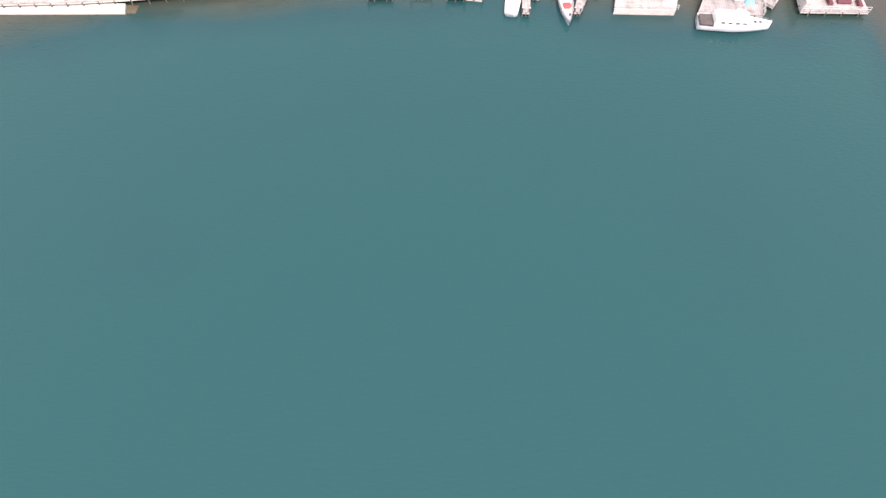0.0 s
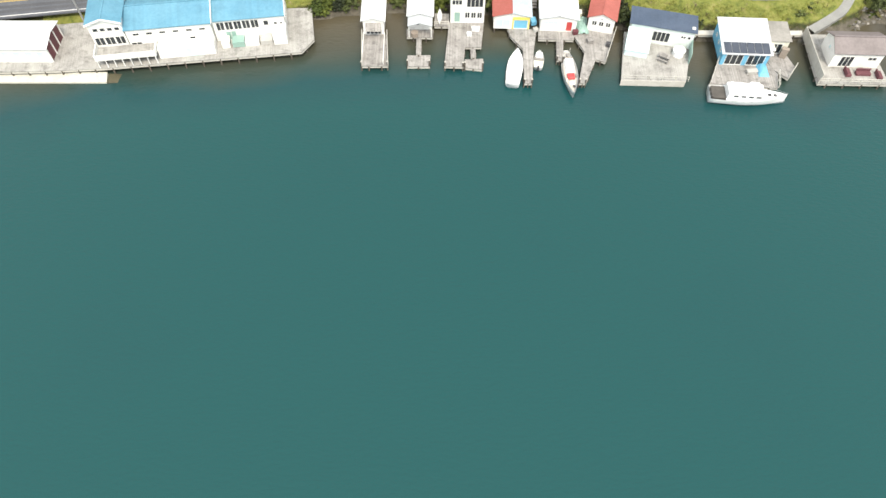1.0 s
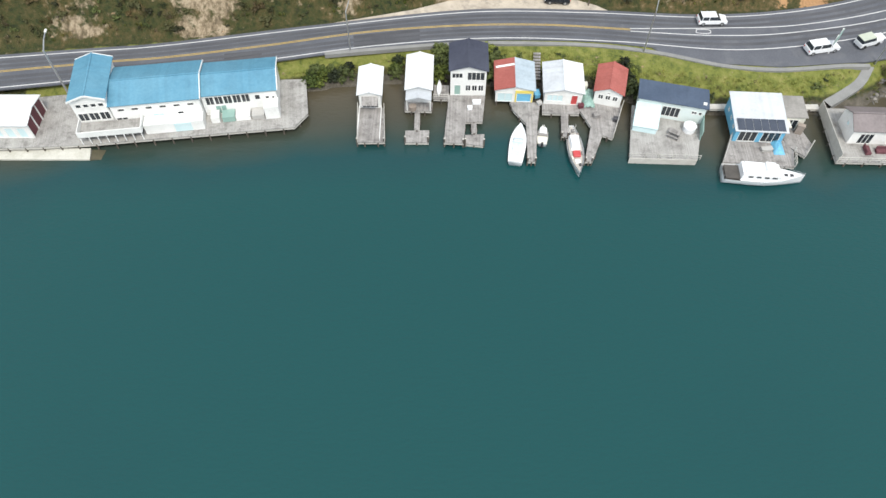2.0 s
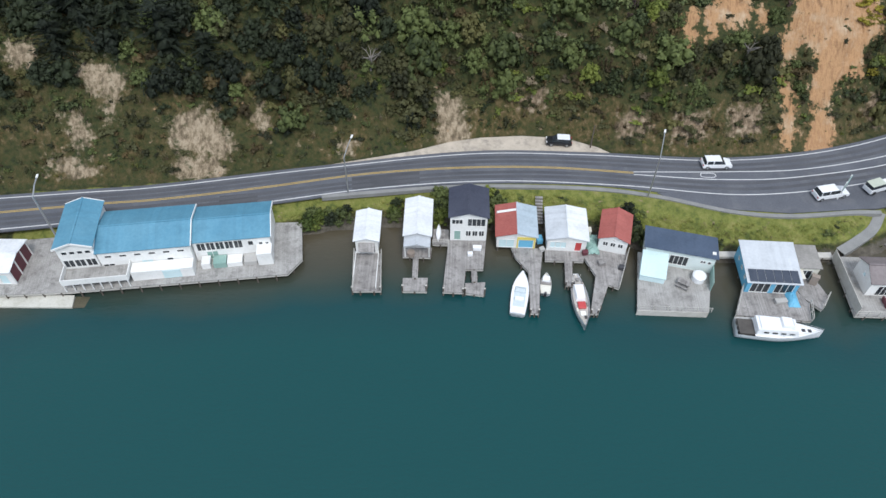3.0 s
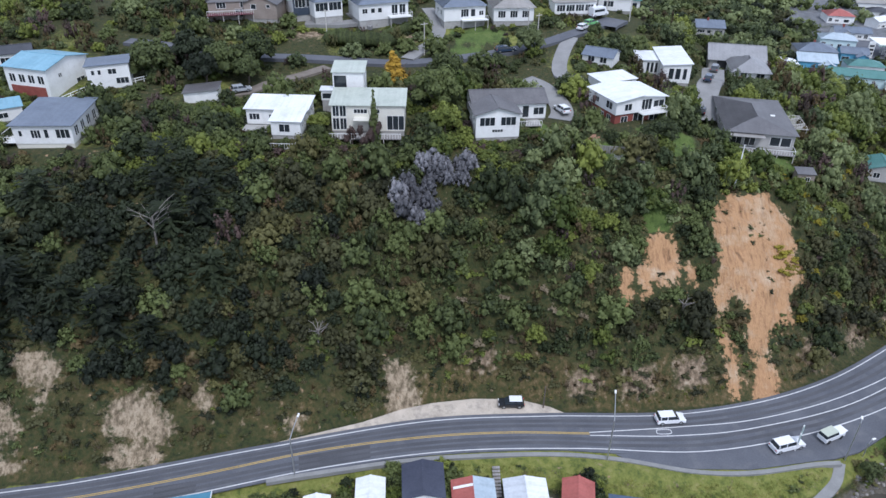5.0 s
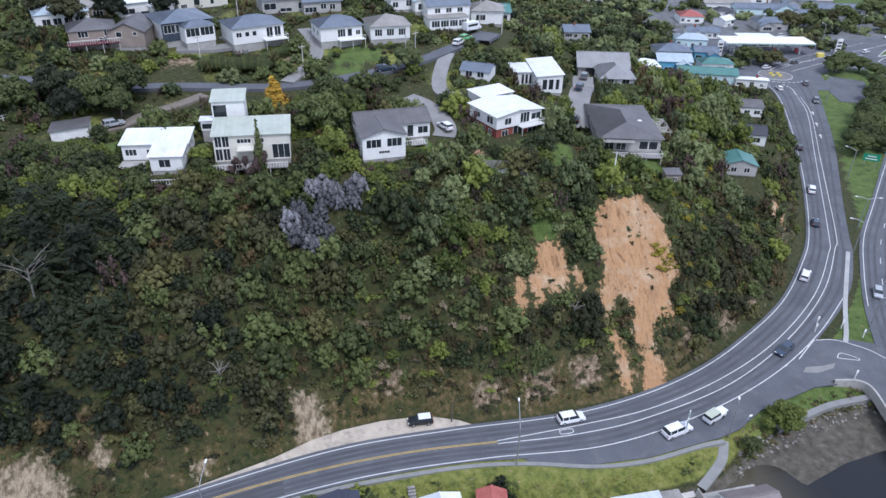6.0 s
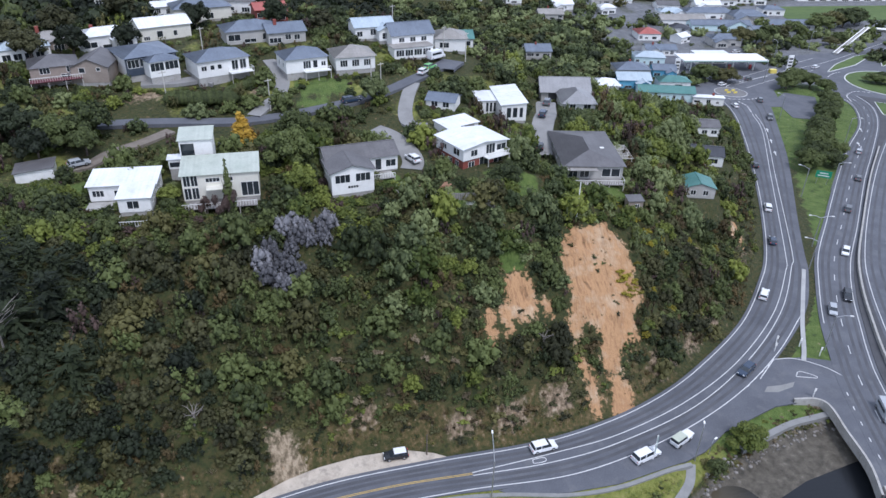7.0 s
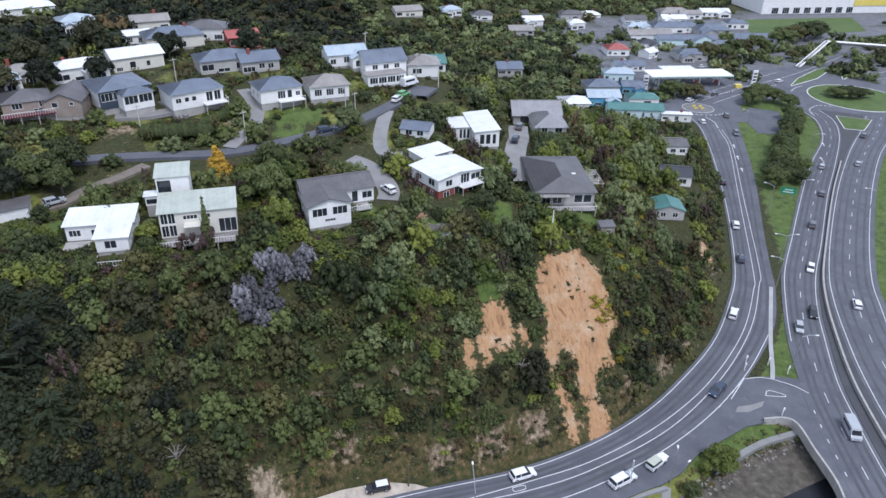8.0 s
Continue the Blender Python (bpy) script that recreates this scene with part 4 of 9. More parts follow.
def block(house, w, d, h, x=0.0, y=0.0, z=0.0, roof="gable_y", rise=1.0, over=0.3, wall=WHITE, cover="white", trim=WHITE, barge=None, turn=0.0, **openings):
    """One volume of a building: four walls with openings, a roof, windows and doors. Openings by side s, e, n, l: (centre 0..1, sill, width, height[, bars[, pane]])."""
    root = house
    if x or y or z or turn:
        root = new("wing")
        root.parent = house
        root.matrix_local = pose(x, y, z, 0, 0, turn)
        root.empty_display_size = 0.2
    for side, (sx, sy, ux, uy, nx, ny) in SIDES.items():
        length = w if ux else d
        p = (sx * w / 2, sy * d / 2, 0)
        inset = 0.14 if uy else 0.0
        p = (p[0] + ux * inset, p[1] + uy * inset, 0)
        L = length - 2 * inset
        top = h
        if roof in ("mono_y", "mono_x"):
            high = "n" if roof == "mono_y" else "e"
            low = "s" if roof == "mono_y" else "l"
            top = h + rise if side == high else h if side == low else h + min(rise, 0)
        holes = []
        for c, zz, ww, hh, *more in openings.get(side, ()):
            cc = min(max(c * length - inset, ww / 2 + 0.05), L - ww / 2 - 0.05)
            holes.append((cc, max(zz, 0.02), min(ww, L - 0.12), min(hh, top - zz - 0.08), more))
        for i, a in enumerate(holes):
            room = [abs(a[0] - b[0]) for b in holes if b is not a and a[1] < b[1] + b[3] and b[1] < a[1] + a[3]]
            holes[i] = (a[0], a[1], max(0.3, min([a[2]] + [r - 0.12 if r > 2 * a[2] else 0.94 * r for r in room])), a[3], a[4])
        bm = bmesh.new()
        wall_panel(bm, p, (ux, uy), (nx, ny), L, top, [q[:4] for q in holes])
        ends = None
        if roof == "gable_y" and ux or roof == "gable_x" and uy:
            ends = [(0, h), (L, h), (L / 2, h + rise * (L / length))]
        if roof == "mono_y" and uy or roof == "mono_x" and ux:
            peak = L if (side in "es") == (rise > 0) else 0
            ends = [(0, top), (L, top), (peak, top + abs(rise))]
        if ends:
            lo = [bm.verts.new((p[0] + ux * a, p[1] + uy * a, b)) for a, b in ends]
            hi = [bm.verts.new((p[0] + ux * a + nx * 0.14, p[1] + uy * a + ny * 0.14, b)) for a, b in ends]
            bm.faces.new(lo)
            bm.faces.new(hi[::-1])
            for i in (1, 2):
                j = (i + 1) % 3
                bm.faces.new((lo[j], lo[i], hi[i], hi[j]))
            bmesh.ops.remove_doubles(bm, verts=bm.verts[:], dist=0.0005)
        mat = wall.get(side, wall["s"]) if isinstance(wall, dict) else wall
        part("wall", bm, mat, root)
        for c, zz, ww, hh, more in holes:
            window(root, p, (ux, uy), (nx, ny), c, zz, ww, hh, trim, more[1] if len(more) > 1 else None, more[0] if more else 1, "window" if zz > 0.25 else "door")
    axis = "Y" if roof in ("gable_y", "mono_x") else "X"
    if isinstance(cover, tuple):
        bm = roof_mesh(w, d, h + 0.02, roof, rise, over)
        other = bm.copy()
        for q, keep in ((bm, -1), (other, 1)):
            bmesh.ops.bisect_plane(q, geom=q.verts[:] + q.edges[:] + q.faces[:], plane_co=(0, 0, 0), plane_no=(-keep, 0, 0), clear_outer=True)
        part("roof_half", bm, roofing(cover[0], axis), root, "faded %s half of the roof" % cover[0])
        part("roof_half", other, roofing(cover[1], axis), root, "%s half of the roof" % cover[1])
    else:
        part("roof", roof_mesh(w, d, h + 0.02, roof, rise, over), roofing(cover, axis), root)
    if barge and roof in ("gable_x", "gable_y"):
        along, span = (w, d) if roof == "gable_x" else (d, w)
        for end in (-1, 1):
            for half in (-1, 1):
                bm = bmesh.new()
                e, o = end * (along / 2 + over), half * (span / 2 + over)
                zo = h - rise * over / (span / 2)
                pts = [(e0, q, zz) for e0 in (e - 0.04, e + 0.07) for q, zz in ((o, zo - 0.12), (o, zo + 0.17), (0, h + rise + 0.17), (0, h + rise - 0.12))]
                v = [bm.verts.new(t if roof == "gable_x" else (t[1], t[0], t[2])) for t in pts]
                for f in ((0, 1, 2, 3), (7, 6, 5, 4), (0, 4, 5, 1), (1, 5, 6, 2), (2, 6, 7, 3), (3, 7, 4, 0)):
                    bm.faces.new([v[k] for k in f])
                bmesh.ops.recalc_face_normals(bm, faces=bm.faces[:])
                part("barge_board", bm, barge, root)
    part("floor_slab", boxed(-w / 2 + 0.15, w / 2 - 0.15, -d / 2 + 0.15, d / 2 - 0.15, -0.15, 0.02), DARKTRIM, root)
    return root


def footing(house, w, d, depth=4.0, x=0, y=0, mat=None, inset=0.1):
    part("foundation", boxed(x - w / 2 + inset, x + w / 2 - inset, y - d / 2 + inset, y + d / 2 - inset, -depth, -0.02), mat or CONCRETE, house)


def row(n, sill, width, height, a=0.1, b=0.9, bars=1, pane=None):
    """n openings in an even row between the fractions a and b of a wall."""
    return [(a + (b - a) * (i + 0.5) / n, sill, width, height, bars, pane) for i in range(n)]


def deck(name, label, points, z, turn=0.0, mat=None, pile_step=2.6, rail=(), group="", thick=0.16, beam=0.3):
    """A timber platform over plan points, on piles down to the sea bed."""
    cx, cy = np.mean(points, axis=0)
    t = thing(name, label, "deck", cx, cy, 0, turn, group)
    q = Matrix.Rotation(-radians(turn), 2)
    loc = [tuple(q @ Vector((x - cx, y - cy))) for x, y in points]
    part("platform", prism(loc, z - thick, z), mat or TIMBER, t)
    bm = bmesh.new()
    for (ax, ay), (bx, by) in zip(loc, loc[1:] + loc[:1]):
        d = Vector((bx - ax, by - ay, 0))
        if d.length < 0.4:
            continue
        n = Vector((-d.y, d.x, 0)).normalized() * 0.06
        a, b = Vector((ax, ay, 0)) + n * 1.2, Vector((bx, by, 0)) + n * 1.2
        v = [bm.verts.new(k) for k in (a - n + Vector((0, 0, z - thick - beam)), b - n + Vector((0, 0, z - thick - beam)), b + n + Vector((0, 0, z - thick - beam)), a + n + Vector((0, 0, z - thick - beam)),
                                       a - n + Vector((0, 0, z - thick)), b - n + Vector((0, 0, z - thick)), b + n + Vector((0, 0, z - thick)), a + n + Vector((0, 0, z - thick)))]
        for f in ((3, 2, 1, 0), (4, 5, 6, 7), (0, 1, 5, 4), (1, 2, 6, 5), (2, 3, 7, 6), (3, 0, 4, 7)):
            bm.faces.new([v[i] for i in f])
    part("edge_beam", bm, PALETIMBER, t)
    pile = None
    for (ax, ay), (bx, by) in zip(loc, loc[1:] + loc[:1]):
        L = math.hypot(bx - ax, by - ay)
        for i in range(max(1, round(L / pile_step))):
            u = (i + 0.5) / max(1, round(L / pile_step))
            px, py = ax + (bx - ax) * u, ay + (by - ay) * u
            px, py = px * 0.985, py * 0.985
            if pile is None:
                bm = bmesh.new()
                rod(bm, (0, 0, -1.6), (0, 0, z - thick), 0.13, 8)
                pile = part("pile", bm, PILE, t)
                pile.location = (px, py, 0)
            else:
                o = new("pile", pile.data)
                o.parent = t
                o.location = (px, py, 0)
    for a, b in rail:
        handrail(t, loc[a], loc[b], z)
    return t


def handrail(parent, a, b, z, height=0.95, mat=None, rails=2):
    """Posts with rails between two plan points."""
    mat = mat or PALETIMBER
    d = Vector((b[0] - a[0], b[1] - a[1]))
    n = max(1, round(d.length / 1.6))
    for i in range(n + 1):
        p = Vector(a) + d * (i / n)
        part("post", boxed(p.x - 0.05, p.x + 0.05, p.y - 0.05, p.y + 0.05, z, z + height), mat, parent)
    for k in range(rails):
        bm = bmesh.new()
        zz = z + height * (1 - 0.45 * k)
        rod(bm, (a[0], a[1], zz), (b[0], b[1], zz), 0.045, 6)
        part("rail", bm, mat, parent)


# ---- boat sheds and houses on the shore ----
def pile_under(t, x, y, top, bottom=-2.6, r=0.13):
    bm = bmesh.new()
    rod(bm, (0, 0, bottom), (0, 0, top), r, 8)
    part("pile", bm, PILE, t).location = (x, y, 0)


def shed(label, x, y, turn, w, d, h, z=1.0, name="boat_shed", **more):
    t = thing(name, label, "boat shed" if name == "boat_shed" else "house", x, y, z, turn, "shore buildings")
    block(t, w, d, h, **more)
    for sx in (-1, 1):
        for sy in (-1, 0, 1):
            pile_under(t, sx * (w / 2 - 0.2), sy * (d / 2 - 0.2), -0.15)
    return t


def panel(parent, name, x0, x1, y0, y1, z0, z1, mat, label=""):
    return part(name, boxed(x0, x1, y0, y1, z0, z1), mat, parent, label)


# the long blue-roofed clubhouse: a two-storey gabled end and two long ranges
club = thing("clubhouse", "long white weatherboard clubhouse with blue corrugated roofs on a wharf", "clubhouse", -36, 100.3, 1.4, 9.5, "shore buildings")
block(club, 4.7, 8.2, 5.7, x=-13.4, y=0.9, rise=0.85, roof="gable_y", cover="blue", barge=WHITE, s=row(4, 4.2, 0.8, 0.7, 0.08, 0.95, 0) + row(3, 1.7, 1.4, 1.5, 0.03, 0.97, 1), e=[(0.2, 3.6, 0.7, 0.7)], l=row(3, 3.4, 0.9, 0.9))
block(club, 12.3, 7.6, 4.3, x=-4.7, y=0.5, rise=1.1, roof="gable_x", cover="blue", over=0.25, barge=WHITE, s=row(6, 3.0, 1.0, 0.55, 0.03, 0.97, 0) + [(0.08, 0.1, 1.6, 1.8, 1), (0.5, 0.1, 1.6, 2.0, 1, PALEBLUE), (0.75, 0.1, 0.9, 2.0, 0)])
block(club, 10.6, 6.6, 3.9, x=6.9, y=0.8, rise=1.0, roof="gable_x", cover="blue", over=0.25, barge=WHITE, s=row(5, 1.9, 1.25, 1.6, 0.04, 0.64, 1) + [(0.74, 2.2, 0.8, 1.0, 0), (0.87, 2.2, 0.6, 0.6, 0), (0.95, 2.2, 0.5, 0.5, 0), (0.22, 0.05, 1.6, 1.7, 1, GREENP)], e=row(2, 2.0, 0.6, 0.6))
BAL = new("balcony")
BAL.parent = club
panel(BAL, "balcony_floor", -15.6, -7.0, -6.0, -3.3, 1.35, 1.5, TIMBERY)
panel(BAL, "parapet", -15.6, -7.0, -6.1, -6.0, 1.35, 2.35, WHITE)
panel(BAL, "parapet", -15.7, -15.6, -6.1, -3.3, 1.35, 2.35, WHITE)
panel(BAL, "parapet", -7.0, -6.9, -6.1, -3.3, 1.35, 2.35, WHITE)
for i in range(8):
    panel(BAL, "balcony_post", -15.6 + 1.2 * i, -15.48 + 1.2 * i, -6.08, -5.96, -0.05, 1.35, WHITE)
panel(club, "lean_to", -6.8, 1.5, -5.2, -3.4, -0.02, 1.75, WHITE, "low white lean-to with a flat top")
panel(club, "lean_to_door", -2.6, -0.2, -5.26, -5.2, 0.05, 1.6, PALEBLUE, "pale blue double door")
for k, (a, b, m) in enumerate(((2.4, 3.6, WHITE), (4.0, 5.8, GREENP), (5.9, 8.0, WHITE), (8.2, 10.0, GREYWALL))):
    panel(club, "locker", a, b, -4.2, -2.6, -0.02, 1.0 - 0.1 * k, m)
panel(club, "porch", 10.2, 12.3, -4.4, -2.5, -0.02, 2.3, WHITE, "white porch block")
deck("wharf", "wide silvered timber wharf on piles in front of the clubhouse", [(-70, 90.2), (-57.5, 91.0), (-50.1, 91.8), (-20.9, 96.3), (-19.3, 99.1), (-20.6, 106.3), (-26, 105.9), (-60, 101.5), (-70, 100)], 1.35, 9.5, TIMBERY)
ramp = thing("boat_ramp", "pale concrete boat ramp running down into the water", "ramp", -57, 90.6, 0)
rb = bmesh.new()
rv = [rb.verts.new(p) for p in ((-13, -1.3, 0.3), (7.6, -0.6, 0.25), (7.3, 1.3, 0.5), (-13, 0.4, 0.55), (-13, -1.3, -1.5), (7.6, -0.6, -1.5), (7.3, 1.3, -1.5), (-13, 0.4, -1.5))]
for f in ((0, 1, 2, 3), (7, 6, 5, 4), (4, 5, 1, 0), (5, 6, 2, 1), (6, 7, 3, 2), (7, 4, 0, 3)):
    rb.faces.new([rv[i] for i in f])
part("ramp_slab", rb, material("pale_concrete", (0.44, 0.43, 0.38), (0.56, 0.55, 0.49), 0.8, 0.4, 6, 0.2, stain=(0.3, 0.29, 0.22), stain_amount=0.5), ramp)
rb = bmesh.new()
rv = [rb.verts.new(p) for p in ((7.65, -0.6, 0.15), (14, 0.4, -0.5), (14, 1.9, -0.5), (7.4, 1.3, 0.2), (7.65, -0.6, -1.5), (14, 0.4, -1.5), (14, 1.9, -1.5), (7.4, 1.3, -1.5))]
for f in ((0, 1, 2, 3), (7, 6, 5, 4), (4, 5, 1, 0), (5, 6, 2, 1), (6, 7, 3, 2), (7, 4, 0, 3)):
    rb.faces.new([rv[i] for i in f])
part("wet_apron", rb, material("weedy_wet_concrete", (0.05, 0.046, 0.03), (0.10, 0.09, 0.055), 0.5, 0.6, 6, 0.3), ramp)
DOORS = dict(s=WHITE, e=MAROON, n=WHITE, l=WHITE)
ls = shed("long white boat shed with maroon end doors", -62.6, 95.4, 2, 9.5, 5.6, 2.7, 1.36, roof="gable_x", rise=0.5, cover="white", wall=DOORS, s=row(5, 0.1, 1.2, 1.9, 0.05, 0.97, 0, PALEBLUE))
for k in (-2.7, -0.9, 0.9, 2.7):
    panel(ls, "door_post", 4.76, 4.9, k - 0.08, k + 0.08, 0, 2.7, WHITE)

# the row of boat sheds
sa = shed("white boat shed with a white gabled roof over a slipway", -10.3, 103.7, 2, 3.2, 5.5, 2.8, rise=0.5, cover="white", s=[(0.5, 0.02, 2.4, 2.3, 3)])
slip = panel(sa, "slip_door", -1.15, 1.15, -1.35, 0.0, -0.04, 0.04, TIMBER, "lifted grey boarded slip door")
slip.location, slip.rotation_euler = (0, -2.95, 2.45), (radians(38), 0, 0)
for sx in (-1, 1):
    panel(sa, "side_board", sx * 1.62 - 0.05, sx * 1.62 + 0.05, -9.3, -2.75, 0.0, 0.55, WHITE, "peeling white side board")
sb = shed("white boat shed with a white gabled roof and open front deck", -3.1, 105.8, 1, 3.6, 7.0, 2.8, rise=0.55, cover="white", s=[(0.3, 0.8, 1.2, 1.1, 1), (0.75, 0.05, 0.9, 2.0, 0, WHITE)])
part("canopy", roof_mesh(3.6, 2.0, 2.35, "gable_y", 0.5, 0.1), roofing("frost", "Y"), sb, "pale see-through canopy over the deck").location = (0, -4.4, 0)
for sx in (-1, 1):
    panel(sb, "canopy_post", sx * 1.72 - 0.06, sx * 1.72 + 0.06, -5.3, -5.18, 0, 2.35, WHITE)
part("cable_drum", rod(bmesh.new(), (-0.9, -4.9, 0), (-0.9, -4.9, 0.7), 0.55, 16), BROWNWALL, sb, "round timber drum table")
shed("two-storey white boathouse with a dark grey roof and upper windows", 4.2, 106.9, 1, 5.3, 5.6, 5.0, rise=0.8, cover="slate", name="boathouse",
          s=[(0.19, 3.4, 1.6, 1.0, 2), (0.71, 3.0, 2.8, 1.6, 3), (0.2, 0.1, 1.0, 2.0, 0, GREENP), (0.50, 0.9, 0.8, 1.2, 1), (0.68, 0.9, 0.8, 1.2, 1), (0.86, 0.9, 0.8, 1.2, 1)], e=row(2, 3.4, 0.8, 0.8))
sd = shed("boat shed, roof half red half pale blue, painted doors", 11.2, 105.9, 0, 5.6, 5.8, 2.5, rise=0.7, cover=("red", "paleblue"), s=[(0.25, 0.05, 2.3, 1.7, 1, PALEBLUE), (0.75, 0.05, 2.2, 1.7, 0, BLUEPAINT)], trim=WHITE)
panel(sd, "door_surround", 0.1, 2.75, -2.99, -2.91, 1.8, 2.3, YELLOWP, "yellow lintel board")
panel(sd, "door_surround", 0.1, 0.3, -2.99, -2.91, 0.05, 1.8, YELLOWP, "yellow jamb board")
panel(sd, "door_surround", 2.55, 2.75, -2.99, -2.91, 0.05, 1.8, YELLOWP, "yellow jamb board")
strip_roof = panel(sd, "roof_strip", -2.9, -0.05, -0.22, 0.22, 0.0, 0.05, WHITE, "pale translucent strip across the red roof")
strip_roof.location, strip_roof.rotation_euler = (0, 1.6, 3.36), (0, -math.atan(0.7 / 2.8), 0)
panel(sd, "barge_board", -0.06, 0.06, -3.22, -3.1, 2.6, 3.3, WHITE)
shed("white boat shed with a pale blue-grey roof and a red door", 18.5, 105.7, -1, 5.6, 6.0, 2.5, rise=0.6, cover=("frost", "white"), s=[(0.28, 0.6, 2.4, 1.3, 2, PALEBLUE), (0.8, 0.05, 1.0, 1.9, 0, REDPAINT)])
shed("small white boat shed with a faded red roof and three windows", 25.6, 105.4, -12, 4.0, 5.4, 2.7, rise=0.85, cover="red", s=row(3, 1.1, 0.75, 0.9, 0.1, 0.9, 1) + [(0.5, 2.25, 0.45, 0.32, 0)])
sg = shed("wide pale house, navy single-pitch roof above a large deck", 34.4, 102.4, -11.5, 9.6, 4.2, 3.2, rise=-0.5, roof="mono_y", cover="navy", wall=material("pale_mint_paint", (0.62, 0.70, 0.68), (0.70, 0.77, 0.75), 0.5, 0.5, 8, 0.1), name="waterside_house",
          s=[(0.12, 1.9, 0.5, 0.5, 0), (0.19, 1.9, 0.9, 0.5, 1), (0.5, 0.5, 2.6, 1.9, 3), (0.84, 1.7, 0.8, 0.6, 1), (0.93, 1.7, 0.5, 0.6, 0)])
lean = new("lean_to")
lean.parent = sg
lean.matrix_local = pose(-3.3, -4.0, 0)
panel(lean, "lean_to_wall", -1.7, 1.7, -1.7, 1.75, 0, 1.1, PALEBLUE)
bmr = roof_mesh(3.4, 3.5, 1.1, "mono_y", 1.3, 0.1)
part("lean_to_roof", bmr, material("pale_aqua_roofing", (0.47, 0.61, 0.61), (0.55, 0.69, 0.69), 0.5, 0.4, 4, 0.15), lean)
panel(sg, "skylight", 4.2, 4.7, -1.6, -1.1, 3.3, 3.42, WHITE)
panel(sg, "screen_wall", 4.72, 4.8, -5.4, -2.1, 0, 1.9, GREENP, "dark green side screen")
sh = shed("blue-walled house with a white roof and solar panels", 46.2, 99.4, -1, 7.0, 6.4, 2.3, rise=0.9, roof="mono_y", cover="frost", wall=BLUEPAINT, s=row(2, 0.05, 2.6, 2.0, 0.03, 0.97, 2), l=row(3, 1.2, 0.6, 0.6), name="waterside_house")
SOLAR = material("dark_solar_cells", (0.035, 0.045, 0.065), (0.06, 0.07, 0.095), 0.2, 0.8, 5, 0.0)
for i in range(6):
    q = panel(sh, "solar_panel", -0.53, 0.53, -1.0, 1.0, 0, 0.05, SOLAR, "dark solar panel")
    q.location = (-2.85 + 1.14 * i, -2.3, 2.3 + 0.9 * 0.9 / 6.4 + 0.16)
    q.rotation_euler = (math.atan(0.9 / 6.4), 0, 0)
block(sh, 3.2, 3.8, 2.5, x=5.3, y=1.5, roof="mono_y", rise=0.2, cover="taupe", wall=CREAM, over=0.2, s=[(0.5, 0.05, 1.6, 1.9, 1)])
panel(sh, "awning", 3.6, 4.6, -2.0, -0.4, 1.9, 2.0, CREAM, "cream awning sheet")
shed("white cottage with a mauve-brown gabled roof, railed deck", 62.9, 98.6, 0, 7.4, 4.4, 2.8, rise=1.1, roof="gable_x", cover="mauve", name="waterside_house", s=[(0.3, 0.05, 2.0, 2.0, 2), (0.8, 1.3, 1.3, 0.7, 1)], l=[(0.5, 1.6, 0.7, 0.7, 0, PALEBLUE)])

deck("slipway_deck", "weathered grey slipway deck with leaning side rails", [(-12.1, 101), (-11.5, 94.0), (-7.6, 94.2), (-8.2, 101)], 1.0, rail=((0, 1), (2, 3)))
deck("shed_deck", "small silvered timber deck before a shed", [(-5.2, 102.4), (-5.1, 100.6), (-1.1, 100.6), (-1.0, 102.4)], 1.0)
deck("gangway", "narrow timber gangway down to a float", [(-3.6, 100.6), (-3.5, 96.8), (-2.7, 96.8), (-2.8, 100.6)], 0.9, thick=0.1, beam=0.15)
deck("landing_float", "pale timber landing float at a gangway's end", [(-4.8, 96.9), (-4.75, 94.6), (-1.3, 94.7), (-1.3, 97.1)], 0.6, beam=0.35)
deck("side_platform", "timber platform between two sheds with white rails", [(-0.9, 106.2), (-0.9, 103.2), (1.4, 103.2), (1.4, 106.2)], 0.95, rail=((1, 2),))
deck("boathouse_deck", "long silvered timber deck", [(1.4, 104.1), (0.9, 94.4), (3.8, 94.4), (4.0, 98.6), (6.5, 98.7), (6.9, 104.1)], 1.0)
deck("gangway", "narrow timber gangway beside a boathouse deck", [(4.8, 98.6), (4.9, 96.6), (5.7, 96.6), (5.6, 98.6)], 0.8, thick=0.1, beam=0.15)
deck("landing_float", "grey float with a blue edge and posts", [(4.0, 96.4), (4.0, 94.7), (6.6, 94.4), (6.8, 96.7)], 0.55, beam=0.35)
deck("jetty", "long narrow grey timber jetty with a bent approach", [(10.6, 103.0), (11.1, 101.2), (12.9, 98.6), (12.9, 91.3), (14.05, 91.3), (14.6, 98.5), (15.2, 103.0)], 1.0)
deck("shed_deck", "silvered timber deck in front of a shed", [(15.5, 103), (15.4, 100.8), (20.9, 100.8), (21.3, 103)], 1.0)
deck("jetty", "short narrow timber jetty", [(18.2, 100.8), (18.0, 96.3), (18.95, 96.3), (19.3, 100.8)], 0.95, beam=0.2)
deck("jetty", "tapering grey timber deck and jetty", [(21.3, 103.2), (21.0, 101.7), (22.4, 98.3), (21.0, 91.6), (22.1, 91.6), (24.0, 96.7), (25.4, 96.1), (27.6, 103)], 1.0, rail=((6, 7),))
big_deck = deck("house_deck", "broad silvered deck with a pale edge beam and stanchions", [(27.4, 92.4), (37.1, 92.5), (39.2, 101), (29, 103)], 1.0, mat=TIMBERY)
for i in range(6):
    panel(big_deck, "stanchion", -5.6 + 1.95 * i, -5.52 + 1.95 * i, -4.75, -4.67, 1.0, 1.9, PALETIMBER)
